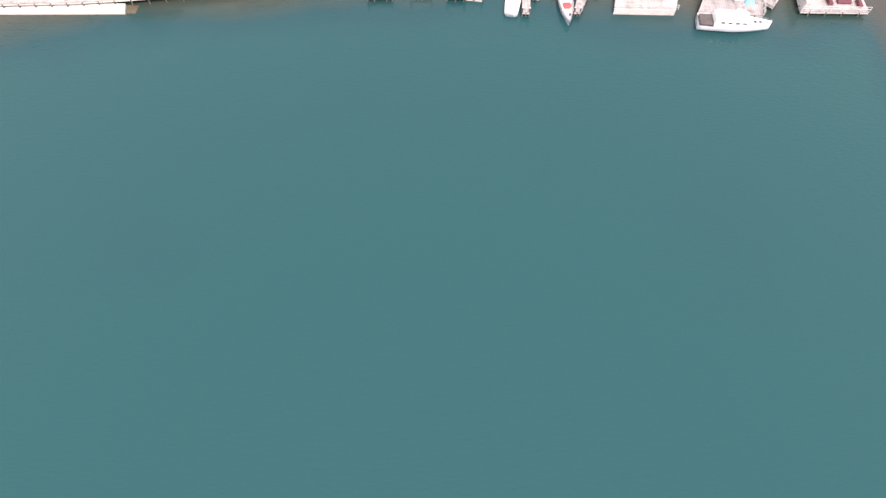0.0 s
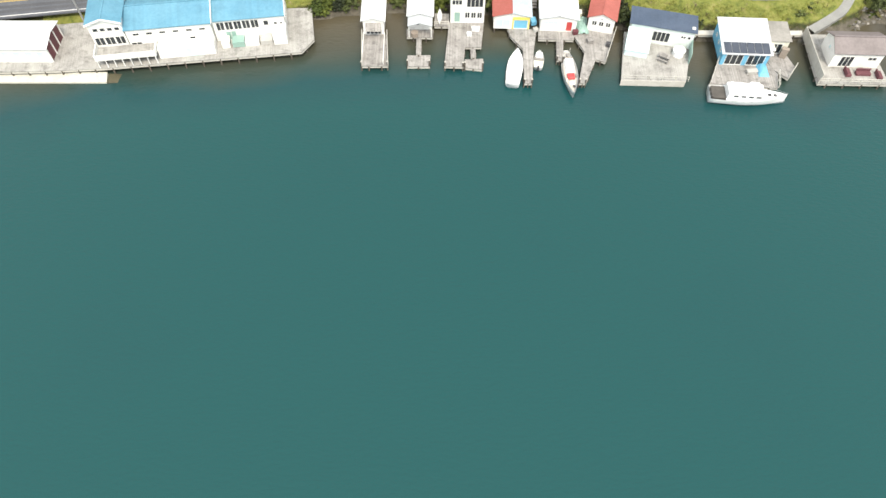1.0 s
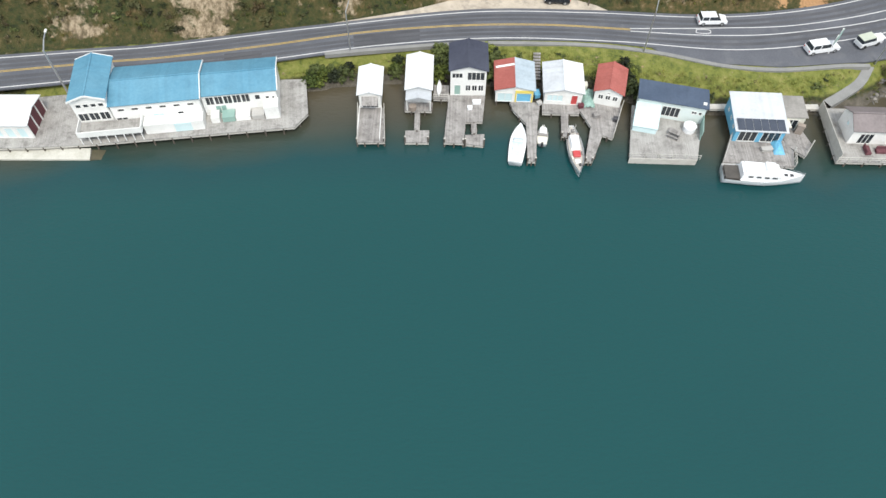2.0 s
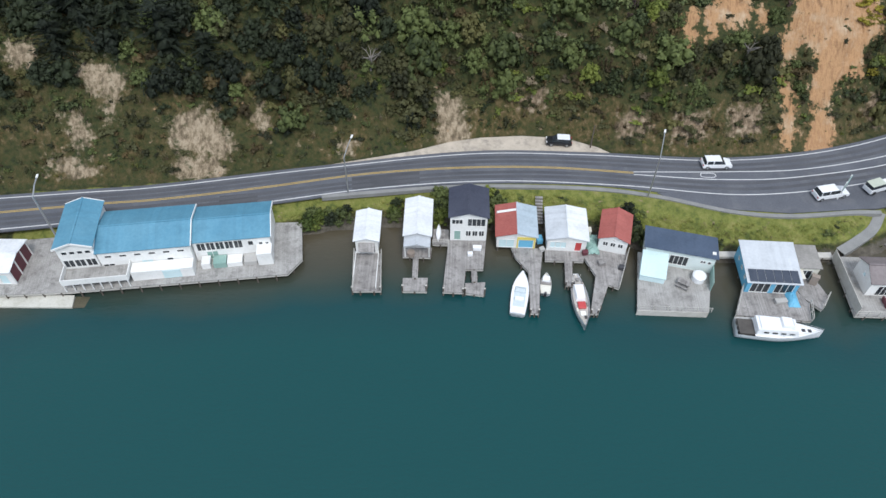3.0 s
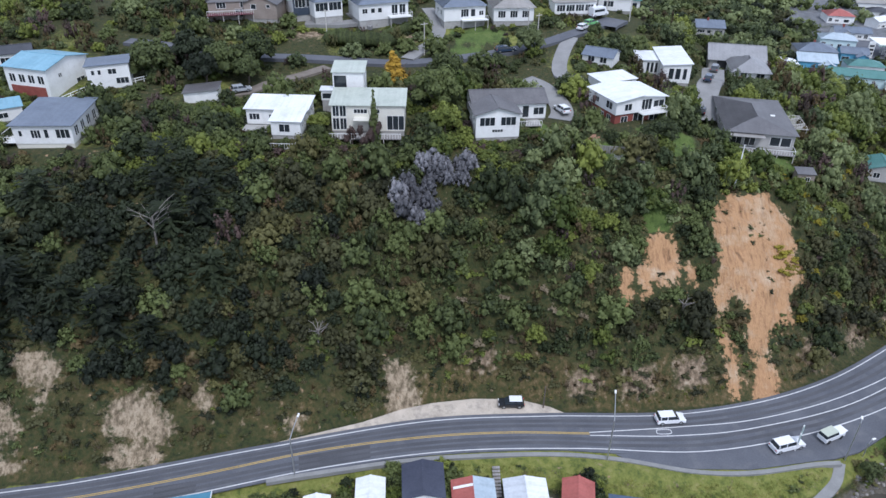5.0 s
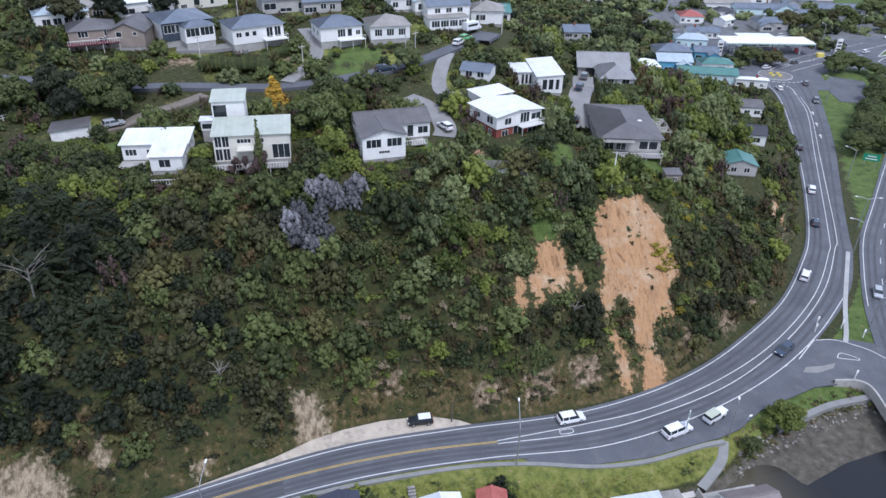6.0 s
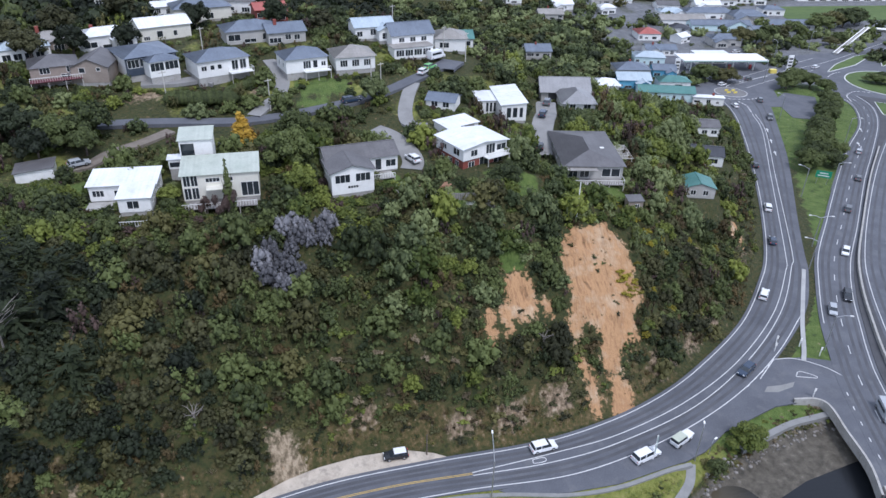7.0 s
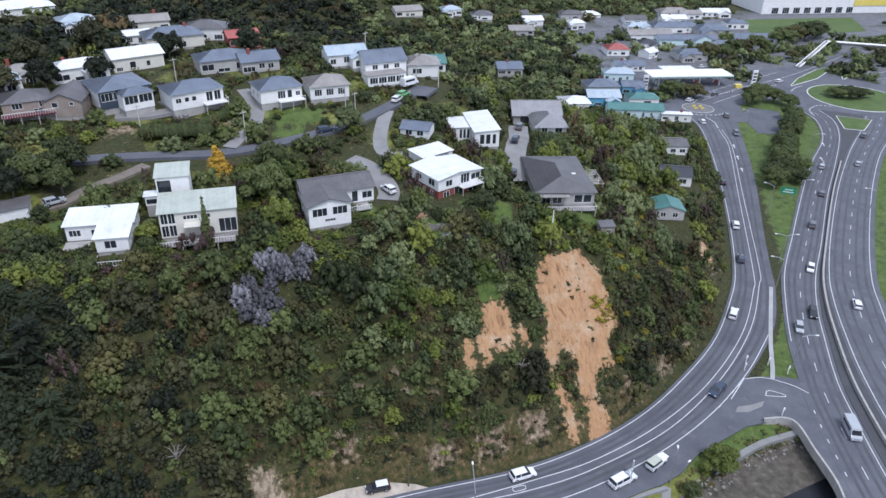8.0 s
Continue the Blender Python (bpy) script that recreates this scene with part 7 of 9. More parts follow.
for i in range(0, 150, 6):
    c = mid[i:i + 7]
    if len(c) == 7:
        part("barrier_segment", ribbon("b", offset(c, 0.22), offset(c, -0.22), CONCRETE, ROAD_Z + 0.95, 0.85), CONCRETE, barrier)


def disc(cx, cy, r0, r1, z0, z1, n=56):
    """A flat ring (or a disc, r0 = 0)."""
    bm = bmesh.new()
    out = [[bm.verts.new((cx + r1 * math.cos(i * math.tau / n), cy + r1 * math.sin(i * math.tau / n), z)) for i in range(n)] for z in (z0, z1)]
    if r0:
        inn = [[bm.verts.new((cx + r0 * math.cos(i * math.tau / n), cy + r0 * math.sin(i * math.tau / n), z)) for i in range(n)] for z in (z0, z1)]
    else:
        bm.faces.new(out[1])
    for i in range(n):
        j = (i + 1) % n
        bm.faces.new((out[0][i], out[0][j], out[1][j], out[1][i]))
        if r0:
            bm.faces.new((inn[0][j], inn[0][i], inn[1][i], inn[1][j]))
            bm.faces.new((out[1][i], out[1][j], inn[1][j], inn[1][i]))
    return bm


LAWN = material("mown_grass", (0.050, 0.088, 0.020), (0.095, 0.140, 0.034), 0.9, 0.2, 4, 0.3)
road_piece("roundabout_road", disc(278, 284, 20, 34, 2.7, ROAD_Z + 0.01), ASPHALT, "wide asphalt ring road round a grass island")
RI = road_piece("roundabout_island", disc(278, 284, 0, 20.2, 2.7, ROAD_Z + 0.18), LAWN, "round mown grass island with a white kerb", "traffic island")
part("kerb", disc(278, 284, 20.0, 20.5, 2.7, ROAD_Z + 0.2), LINEWHITE, RI)
plaza = road_piece("plaza", prism([(185, 272), (207, 268), (218, 288), (262, 304), (300, 314), (352, 345), (352, 358), (292, 337), (250, 335), (243, 342), (203, 348), (206, 382), (242, 432), (234, 436), (194, 388), (184, 345), (178, 300)], 2.7, ROAD_Z - 0.03), ASPHALT,
                   "asphalt forecourt and junction by a service station", "road")
SI = road_piece("mini_roundabout", disc(197.5, 289, 0, 6.5, 2.7, ROAD_Z + 0.06), material("buff_paving", (0.13, 0.13, 0.13), (0.19, 0.185, 0.18), 0.85, 0.5, 6, 0.2), "small paved roundabout with low yellow chevron boards", "traffic island")
part("kerb", disc(197.5, 289, 6.45, 6.65, 2.7, ROAD_Z + 0.07), LINEWHITE, SI)
for i in range(4):
    a = i * math.pi / 2 + 0.5
    part("chevron_board", boxed(197.5 + 2 * math.cos(a) - 0.8, 197.5 + 2 * math.cos(a) + 0.8, 289 + 2 * math.sin(a) - 0.1, 289 + 2 * math.sin(a) + 0.1, ROAD_Z, ROAD_Z + 0.8), YELLOWP, SI)
for pts in ([(208, 293), (240, 306), (280, 318), (340, 346)], [(206, 298), (238, 311), (276, 323), (338, 351)], [(205, 303), (236, 316), (272, 329)]):
    stripe("lane_line", curve(pts, 40), 0.2, LINEWHITE, plaza, ROAD_Z)
stripe("lane_line", curve([(190, 300), (196, 340), (200, 384), (236, 432)], 60), 0.18, LINEWHITE, plaza, ROAD_Z, (3, 5))
loop = road_piece("loop_road", ribbon("l", curve([(300, 314), (330, 318), (370, 338), (430, 352)], 60), curve([(304, 305), (334, 308), (374, 327), (434, 340)], 60), ASPHALT, ROAD_Z + 0.03), ASPHALT, "asphalt link road curving from the roundabout")
stripe("edge_line", curve([(301, 313), (330, 317), (370, 337), (430, 351)], 50), 0.2, LINEWHITE, loop, ROAD_Z + 0.06)
stripe("edge_line", curve([(303.5, 306), (334, 309), (374, 328), (434, 341)], 50), 0.2, LINEWHITE, loop, ROAD_Z + 0.06)
link = road_piece("link_road", ribbon("l", curve([(238, 268), (246, 290), (262, 306), (290, 318)], 40), curve([(250, 268), (256, 284), (268, 298), (292, 312)], 40), ASPHALT, ROAD_Z + 0.005), ASPHALT, "short asphalt link to the roundabout")
road_piece("side_lot", prism([(202, 256), (209, 252), (219, 262), (229, 276), (220, 284), (209, 276)], 2.7, ROAD_Z - 0.02), ASPHALT, "grey asphalt side lot behind trees")
for label, pts in (("triangular grass island with a white kerb", [(240, 251), (246, 247.5), (259.5, 257), (249, 265)]), ("long sliver of mown grass between two roads", [(262, 307), (284, 314.5), (312, 332), (296, 328), (275, 317)]),
                   ("small pointed grass island", [(296, 310), (312, 318), (324, 331), (306, 322)])):
    gi = road_piece("grass_island", prism(pts, 2.7, ROAD_Z + 0.16), LAWN, label, "traffic island")
    c = np.array(pts + pts[:1], float)
    part("kerb", ribbon("k", offset(c, 0.0), offset(c, -0.35), LINEWHITE, ROAD_Z + 0.17, 0.3), LINEWHITE, gi)
for pts in ([(200, 296), (206, 300), (216, 303), (230, 307)], [(186, 285), (192, 281), (200, 279), (207, 281)], [(240, 268), (244, 275), (252, 279), (258, 276)], [(247, 268), (255, 264), (262, 262)], [(256, 300), (262, 304), (268, 306)], [(190, 265), (193, 272), (193, 279)]):
    stripe("hold_line", curve(pts, 14), 0.5, LINEWHITE, plaza, ROAD_Z + 0.035, (1.2, 0.8))
road_piece("playing_field", prism([(318, 400), (400, 398), (425, 436), (335, 446)], 2.6, ROAD_Z - 0.02), LAWN, "flat green playing field", "field")
for pts, dash in (([(97.9, 131.4), (91.1, 126.7)], None), ([(98, 131.2), (102, 130.4), (106, 126.8), (107.5, 123.8)], None), ([(87.2, 125.3), (92, 128), (97.5, 131)], (1, 2)), ([(104.8, 119.4), (101.5, 112.5), (97.5, 103)], (1, 3))):
    stripe("junction_line", curve(pts, 16), 0.18, LINEWHITE, parking, ROAD_Z + 0.05, dash)
stripe("give_way_mark", curve([(98.5, 125.6), (100.2, 126.8), (102.6, 124.2), (98.5, 125.6)], 14), 0.16, LINEWHITE, parking, ROAD_Z + 0.05)
road_piece("worn_patch", prism([(89.5, 123.3), (92, 122.6), (95.8, 123.2), (97.2, 124.4), (94, 124.2), (91, 124.5)], 2.9, ROAD_Z + 0.004), PALECON, "pale worn patch on the junction", "road patch")
road_piece("dark_patch", prism([(-13.6, 111.9), (-3.4, 114.0), (-3.6, 116.6), (-14, 114.6)], 2.9, ROAD_Z + 0.006), ASPHALT2, "darker resurfaced road patch", "road patch")
road_piece("dark_patch", prism([(-33, 107.4), (-27.5, 108.6), (-27.8, 110.6), (-33.4, 109.6)], 2.9, ROAD_Z + 0.006), ASPHALT2, "darker resurfaced road patch", "road patch")
stripe("island_mark", curve([(40.6, 118.2), (42.6, 118.2), (42.6, 117.4), (40.6, 117.4), (40.6, 118.2)], 24), 0.12, LINEWHITE, main_road)
for base, pts in ((main_road, ((171, 226), (177, 236), (183, 246))), (motorway_west, ((206, 227), (218, 239)))):
    for x, y in pts:
        bm = bmesh.new()
        u = Vector((0.5, 0.85, 0)).normalized()
        n = Vector((-u.y, u.x, 0))
        p = Vector((x, y, ROAD_Z + 0.065))
        vs = [bm.verts.new(p + u * a + n * b) for a, b in ((-2, -0.15), (0.4, -0.15), (0.4, -0.6), (2, 0), (0.4, 0.6), (0.4, 0.15), (-2, 0.15))]
        bm.faces.new(vs)
        part("lane_arrow", bm, LINEWHITE, base)

# ---- service station, footbridge, large shed ----
ss = thing("service_station", "white flat-canopied service station with pumps", "service station", 214, 322, 3.0, -10.5)
part("canopy", bevelled(boxed(-20, 20, -6, 6, 4.7, 5.5), 0.1), WHITE, ss)
part("canopy_fascia", boxed(-20.08, 20.08, -6.08, -6.0, 4.7, 5.1), GREENP, ss, "sea-green fascia stripe")
for sx in (-15, -5, 5, 15):
    for sy in (-3, 3):
        part("column", boxed(sx - 0.25, sx + 0.25, sy - 0.25, sy + 0.25, 0, 4.6), WHITE, ss)
    part("pump", bevelled(boxed(sx - 0.5, sx + 0.5, -0.4, 0.4, 0, 1.9), 0.05), REDPAINT if sx > 0 else WHITE, ss)
block(ss, 16, 7, 4.4, x=0, y=12, roof="flat", cover="white", s=row(5, 0.3, 2.4, 2.4))
panel(ss, "skip", 21, 24, -8, -6, 0, 1.6, YELLOWP, "yellow bin")
for x, y in ((189, 318), (245, 313)):
    tt = thing("totem_sign", "tall white totem sign with dark bars", "sign", x, y, 3.0, -10)
    part("board", bevelled(boxed(-1.2, 1.2, -0.25, 0.25, 0, 7), 0.05), WHITE, tt)
    for k in range(3):
        part("text_bar", boxed(-0.9, 0.9, -0.3, -0.26, 2 + 1.5 * k, 2.8 + 1.5 * k), DARKTRIM, tt)
fb = thing("footbridge", "white ramped footbridge over the road", "footbridge", 0, 0, 0)
for a, b, c, d in (((289, 333.5), (329.5, 358.5), 3.2, 8.5), ((329.5, 358.5), (420, 300), 8.5, 8.5)):
    u = Vector((b[0] - a[0], b[1] - a[1])).normalized()
    n = Vector((-u.y, u.x))
    for s in (-1, 1):
        bm = bmesh.new()
        rod(bm, (a[0] + n.x * s, a[1] + n.y * s, c + 0.6), (b[0] + n.x * s, b[1] + n.y * s, d + 0.6), 0.34, 4)
        part("side_beam", bm, WHITE, fb)
    bm = bmesh.new()
    rod(bm, (*a, c), (*b, d), 0.8, 4)
    part("walkway", bm, CONCRETE, fb)
    for k in range(1, 4):
        px, py, pz = a[0] + (b[0] - a[0]) * k / 4, a[1] + (b[1] - a[1]) * k / 4, c + (d - c) * k / 4
        bm = bmesh.new()
        rod(bm, (px, py, 2.8), (px, py, pz), 0.4, 8)
        part("pier", bm, CONCRETE, fb)
iw = thing("warehouse", "huge white warehouse with a yellow sign panel", "warehouse", 430, 470, 3.0, -8)
block(iw, 120, 40, 12, roof="flat", cover="white", over=0.3, s=row(8, 0.2, 5, 4, 0.05, 0.6, 2))
panel(iw, "sign_panel", 10, 40, -20.4, -20.1, 5, 9, YELLOWP, "yellow sign panel")
KEEP_CLEAR += [(278, 284, 36), (197.5, 289, 14), (214, 322, 24), (226, 345, 18), (365, 420, 48), (400, 420, 36), (345, 420, 36), (430, 470, 55), (380, 468, 30), (230, 285, 6)]


# ---- street lamps, poles, signs ----
def street_lamp(label, x, y, z, turn, height=9.0, arm=2.6, r=0.09, double=False):
    t = thing("street_lamp", label, "street lamp", x, y, z, turn, "street lamps")
    bm = bmesh.new()
    rod(bm, (0, 0, -0.4), (0, 0, height), r * 1.3, 8, r)
    part("pole", bm, CHROME, t)
    for s in (1, -1) if double else (1,):
        bm = bmesh.new()
        rod(bm, (0, 0, height - 0.1), (s * arm * 0.5, 0, height + 0.45), r * 0.8, 6)
        rod(bm, (s * arm * 0.5, 0, height + 0.45), (s * arm, 0, height + 0.55), r * 0.8, 6)
        part("arm", bm, CHROME, t)
        part("lamp_head", bevelled(boxed(s * arm - 0.35, s * arm + 0.35, -0.14, 0.14, height + 0.45, height + 0.65), 0.04), WHITE, t)
    return t


street_lamp("galvanised street lamp reaching over the coast road", 31.5, 112.6, 2.8, 75, 8.0, 5.5)
street_lamp("galvanised street lamp beside the coast road", -14.1, 111.2, 2.7, 80, 7.5, 4.0)
street_lamp("tall galvanised street lamp by the clubhouse", -55.1, 100.9, 1.4, 100, 9.0, 3.5, 0.13)
street_lamp("galvanised lamp post at the parking bay", 67.3, 111.8, 2.8, 60, 7.2, 0.6)
street_lamp("low lamp on a short post by the path", 70.6, 112.6, 2.0, 20, 3.0, 0.8, 0.06)
for x, y, a, h, dbl in ((156.4, 195.3, 130, 9, False), (168, 196.7, -30, 9, False), (138.2, 168.9, -20, 8.5, True), (184, 184.7, 150, 9, False), (110.0, 131.4, -25, 8.5, False), (129.5, 159.5, 150, 8, False), (202.4, 229.5, -40, 9, False), (280.5, 342.8, 20, 9, False), (196.0, 256, 120, 9, False), (222, 300, 90, 9, False), (250, 330, 90, 9, False), (215, 205, 150, 9, False)):
    street_lamp("galvanised street lamp on the grass verge", x, y, 2.8, a, h, 2.8, 0.1, dbl)


def pole(label, x, y, z, h, mat, r=0.11, cross=False):
    t = thing("utility_pole", label, "pole", x, y, z, 30, "poles")
    bm = bmesh.new()
    rod(bm, (0, 0, -0.6), (0, 0, h), r * 1.2, 8, r * 0.8)
    part("pole_shaft", bm, mat, t)
    if cross:
        part("crossarm", boxed(-0.9, 0.9, -0.06, 0.06, h - 0.5, h - 0.36), mat, t)
    return t


pole("white flagpole above the clay slip", 63.4, 157.0, 26.5, 7.5, WHITE, 0.13)
pole("grey timber pole at the lay-by's end", 23.8, 123.6, 2.9, 4.6, BARK)
for x, y, h in ((6.5, 203.0, 7.5), (31, 208.5, 8.5), (33.5, 209.2, 6.5), (-16, 207.5, 7.5), (55.5, 231.5, 8), (61, 228.5, 8), (79, 330, 9), (44, 245, 8), (-8, 232, 7)):
    pole("grey timber power pole beside the lane", x, y, float(land(np.array([x]), np.array([y]))[0]), h, PALETIMBER, 0.12, True)
sg2 = thing("road_sign", "dark green road sign on two pale posts", "sign", 60.9, 114.2, 2.9, 52)
for sx in (-1.0, 1.0):
    part("post", boxed(sx - 0.09, sx + 0.09, -0.09, 0.09, 0, 3.6), WHITE, sg2)
part("board", boxed(-1.3, 1.3, -0.14, -0.09, 1.9, 3.5), GREENP, sg2)
sg3 = thing("motorway_sign", "green motorway sign with white bars on two posts", "sign", 168.7, 201.6, 2.85, -35)
for sx in (-1.5, 1.5):
    part("post", boxed(sx - 0.08, sx + 0.08, -0.08, 0.08, 0, 4.2), CHROME, sg3)
part("board", boxed(-2.2, 2.2, -0.14, -0.08, 2.2, 4.4), material("sign_green", (0.01, 0.22, 0.12), (0.015, 0.26, 0.15), 0.4, 1, 5, 0.0), sg3)
for k, w in enumerate((1.6, 1.2)):
    part("text_bar", boxed(-w, w, -0.16, -0.145, 2.7 + 0.8 * k, 3.0 + 0.8 * k), WHITE, sg3)
for x, y in ((99.6, 133.6), (101.5, 135.6), (105.8, 133.8), (107.8, 130.2), (97.6, 119.9)):
    mk = thing("marker_post", "white marker post on the traffic island", "post", x, y, 2.85, 0, "marker posts")
    part("post", boxed(-0.07, 0.07, -0.07, 0.07, 0, 2.2), WHITE, mk)
    part("plate", boxed(-0.25, 0.25, -0.1, -0.07, 1.5, 2.2), WHITE, mk)


# ---- cars ----
def paint(key, lo, hi):
    m = material(key + "_car_paint", lo, hi, 0.25, 0.5, 8, 0.0)
    m.node_tree.nodes["Principled BSDF"].inputs["Coat Weight"].default_value = 0.6
    return m


PAINTS = {"white": paint("white", (0.72, 0.73, 0.74), (0.78, 0.79, 0.80)), "black": paint("black", (0.012, 0.013, 0.016), (0.02, 0.022, 0.026)), "silver": paint("silver", (0.34, 0.36, 0.38), (0.42, 0.44, 0.46)),
          "navy": paint("navy", (0.02, 0.035, 0.065), (0.03, 0.05, 0.085)), "grey": paint("grey", (0.09, 0.095, 0.10), (0.13, 0.135, 0.14)), "red": paint("red", (0.30, 0.03, 0.03), (0.36, 0.05, 0.04)), "green": paint("green", (0.15, 0.42, 0.15), (0.2, 0.5, 0.2))}


def side_shape(points, half, inset=0.0):
    """A body from its side outline (x, z), drawn across its width and narrowed by inset at the top."""
    bm = bmesh.new()
    zs = [z for _, z in points]
    lo, hi = min(zs), max(zs)
    rows = []
    for s in (-1, 1):
        rows.append([bm.verts.new((x, s * (half - inset * (z - lo) / (hi - lo)), z)) for x, z in points])
    bm.faces.new(rows[0])
    bm.faces.new(rows[1][::-1])
    n = len(points)
    for i in range(n):
        j = (i + 1) % n
        bm.faces.new((rows[0][j], rows[0][i], rows[1][i], rows[1][j]))
    return bevelled(bm, 0.05, 2)


PROTO = {}


def car(kind, colour, x, y, turn, z=ROAD_Z + 0.02, label=None):
    """A car, nose towards +x at turn 0."""
    L, W, H = {"hatch": (4.1, 1.75, 1.48), "suv": (4.6, 1.85, 1.66), "wagon": (4.8, 1.82, 1.48), "ute": (5.3, 1.88, 1.8), "van": (5.4, 2.0, 2.4)}[kind]
    text = label or "%s %s on the road" % (colour, {"hatch": "hatchback car", "suv": "sport utility car", "wagon": "station wagon", "ute": "pickup with a canopy", "van": "high-roofed van"}[kind])
    if (kind, colour, text) in PROTO:
        return copy_thing(PROTO[kind, colour, text], pose(x, y, z, 0, 0, turn))
    t = thing("car", text, "car", x, y, z, turn, "cars")
    PROTO[kind, colour, text] = t
    p = PAINTS[colour]
    h = L / 2
    belt = H * 0.6
    if kind == "van":
        body = [(-h, 0.35), (h, 0.35), (h, 0.95), (h - 0.55, 1.2), (h - 1.2, H - 0.05), (-h + 0.05, H), (-h, 1.0)]
    elif kind == "hatch" or kind == "suv":
        body = [(-h, 0.32), (h, 0.32), (h, belt * 0.75), (h - 0.95, belt), (-h + 0.1, belt + 0.05), (-h, belt * 0.8)]
    else:
        body = [(-h, 0.32), (h, 0.32), (h, belt * 0.75), (h - 1.15, belt), (-h + 0.05, belt + 0.02), (-h, belt * 0.8)]
    part("body", side_shape(body, W / 2, 0.04), p, t)
    if kind == "van":
        for s in (-1, 1):
            part("side_window", boxed(-h + 0.5, h - 1.5, s * (W / 2 - 0.03) - 0.02, s * (W / 2 - 0.03) + 0.02, 1.3, 1.9), GLASS, t)
        bm = bmesh.new()
        vs = [bm.verts.new(q) for q in ((h - 0.52, -W / 2 + 0.15, 1.28), (h - 0.52, W / 2 - 0.15, 1.28), (h - 1.1, W / 2 - 0.2, 2.15), (h - 1.1, -W / 2 + 0.2, 2.15))]
        bm.faces.new(vs)
        bmesh.ops.solidify(bm, geom=bm.faces[:], thickness=-0.06)
        part("windscreen", bm, GLASS, t)
    else:
        back = -h + {"hatch": 0.12, "suv": 0.12, "wagon": 0.12, "ute": 0.1}[kind]
        front = h - {"hatch": 0.95, "suv": 1.05, "wagon": 1.2, "ute": 1.3}[kind]
        glass_shape = [(back, belt - 0.02), (front, belt - 0.02), (front - 0.75, H - 0.06), (back + 0.3, H - 0.06)]
        part("glasshouse", side_shape(glass_shape, W / 2 - 0.07, 0.14), GLASS, t, "dark glasshouse of windows")
        part("roof_panel", side_shape([(back + 0.22, H - 0.1), (front - 0.68, H - 0.1), (front - 0.85, H), (back + 0.35, H)], W / 2 - 0.17, 0.05), p, t)
        for s in (-1, 1):
            for px in (back + 0.35, (back + front) / 2 - 0.3):
                part("pillar", boxed(px - 0.06, px + 0.06, s * (W / 2 - 0.12) - 0.035, s * (W / 2 - 0.12) + 0.035, belt, H - 0.08), p, t)
    wheel = None
    for sx in (-h + 0.78, h - 0.82):
        for s in (-1, 1):
            if wheel is None:
                bm = bmesh.new()
                rod(bm, (0, -0.11, 0), (0, 0.11, 0), 0.33, 16)
                wheel = part("wheel", bm, RUBBER, t)
                bm = bmesh.new()
                rod(bm, (0, -0.125, 0), (0, 0.125, 0), 0.2, 10)
                part("rim", bm, CHROME, wheel)
                w = wheel
            else:
                w = new("wheel", wheel.data)
                w.parent = t
                r2 = new("rim", wheel.children[0].data)
                r2.parent = w
            w.location = (sx, s * (W / 2 - 0.1), 0.33)
    for s in (-1, 1):
        part("headlight", boxed(h - 0.08, h + 0.015, s * (W / 2 - 0.3) - 0.18, s * (W / 2 - 0.3) + 0.18, 0.62, 0.76), GELCOAT, t)
        part("tail_light", boxed(-h - 0.015, -h + 0.06, s * (W / 2 - 0.2) - 0.12, s * (W / 2 - 0.2) + 0.12, 0.7, 0.9), REDPAINT, t)
    return t


car("hatch", "black", 18.7, 124.3, 178, label="parked black hatchback with a pale roof in the lay-by")
rb_ = [o for o in PROTO["hatch", "black", "parked black hatchback with a pale roof in the lay-by"].children if o.name.startswith("roof_panel")][0]
rb_.data.materials[0] = PAINTS["white"]
car("ute", "white", 59.2, 114.0, 14, label="white pickup with a canopy parked by the kerb")
uq = thing("car", "old white four-wheel drive with a pale green top, bonnet open", "car", 66.9, 115.7, ROAD_Z, 22, "cars")
part("body", side_shape([(-2.1, 0.4), (2.1, 0.4), (2.1, 1.05), (0.8, 1.12), (-2.1, 1.15)], 0.85, 0.03), PAINTS["white"], uq)
part("glasshouse", side_shape([(-2.05, 1.1), (0.75, 1.1), (0.4, 1.75), (-2.0, 1.75)], 0.78, 0.06), GLASS, uq)
part("hardtop", boxed(-2.05, 0.45, -0.74, 0.74, 1.75, 1.83), material("pale_sage_paint", (0.42, 0.45, 0.36), (0.5, 0.53, 0.44), 0.5, 1, 6, 0.05), uq, "pale sage hard top")
for sx in (-1.3, 1.3):
    for s in (-1, 1):
        bm = bmesh.new()
        rod(bm, (sx, s * 0.75 - 0.12, 0.38), (sx, s * 0.75 + 0.12, 0.38), 0.38, 14)
        part("wheel", bm, RUBBER, uq)
part("open_bonnet", boxed(1.9, 2.7, -0.7, 0.7, 1.0, 1.06), PAINTS["white"], uq)


def heading(c, x, y, back=False):
    i = int(np.argmin((c[:, 0] - x) ** 2 + (c[:, 1] - y) ** 2))
    j = min(i + 1, len(c) - 1)
    d = c[j] - c[j - 1]
    return math.degrees(math.atan2(d[1], d[0])) + (180 if back else 0)


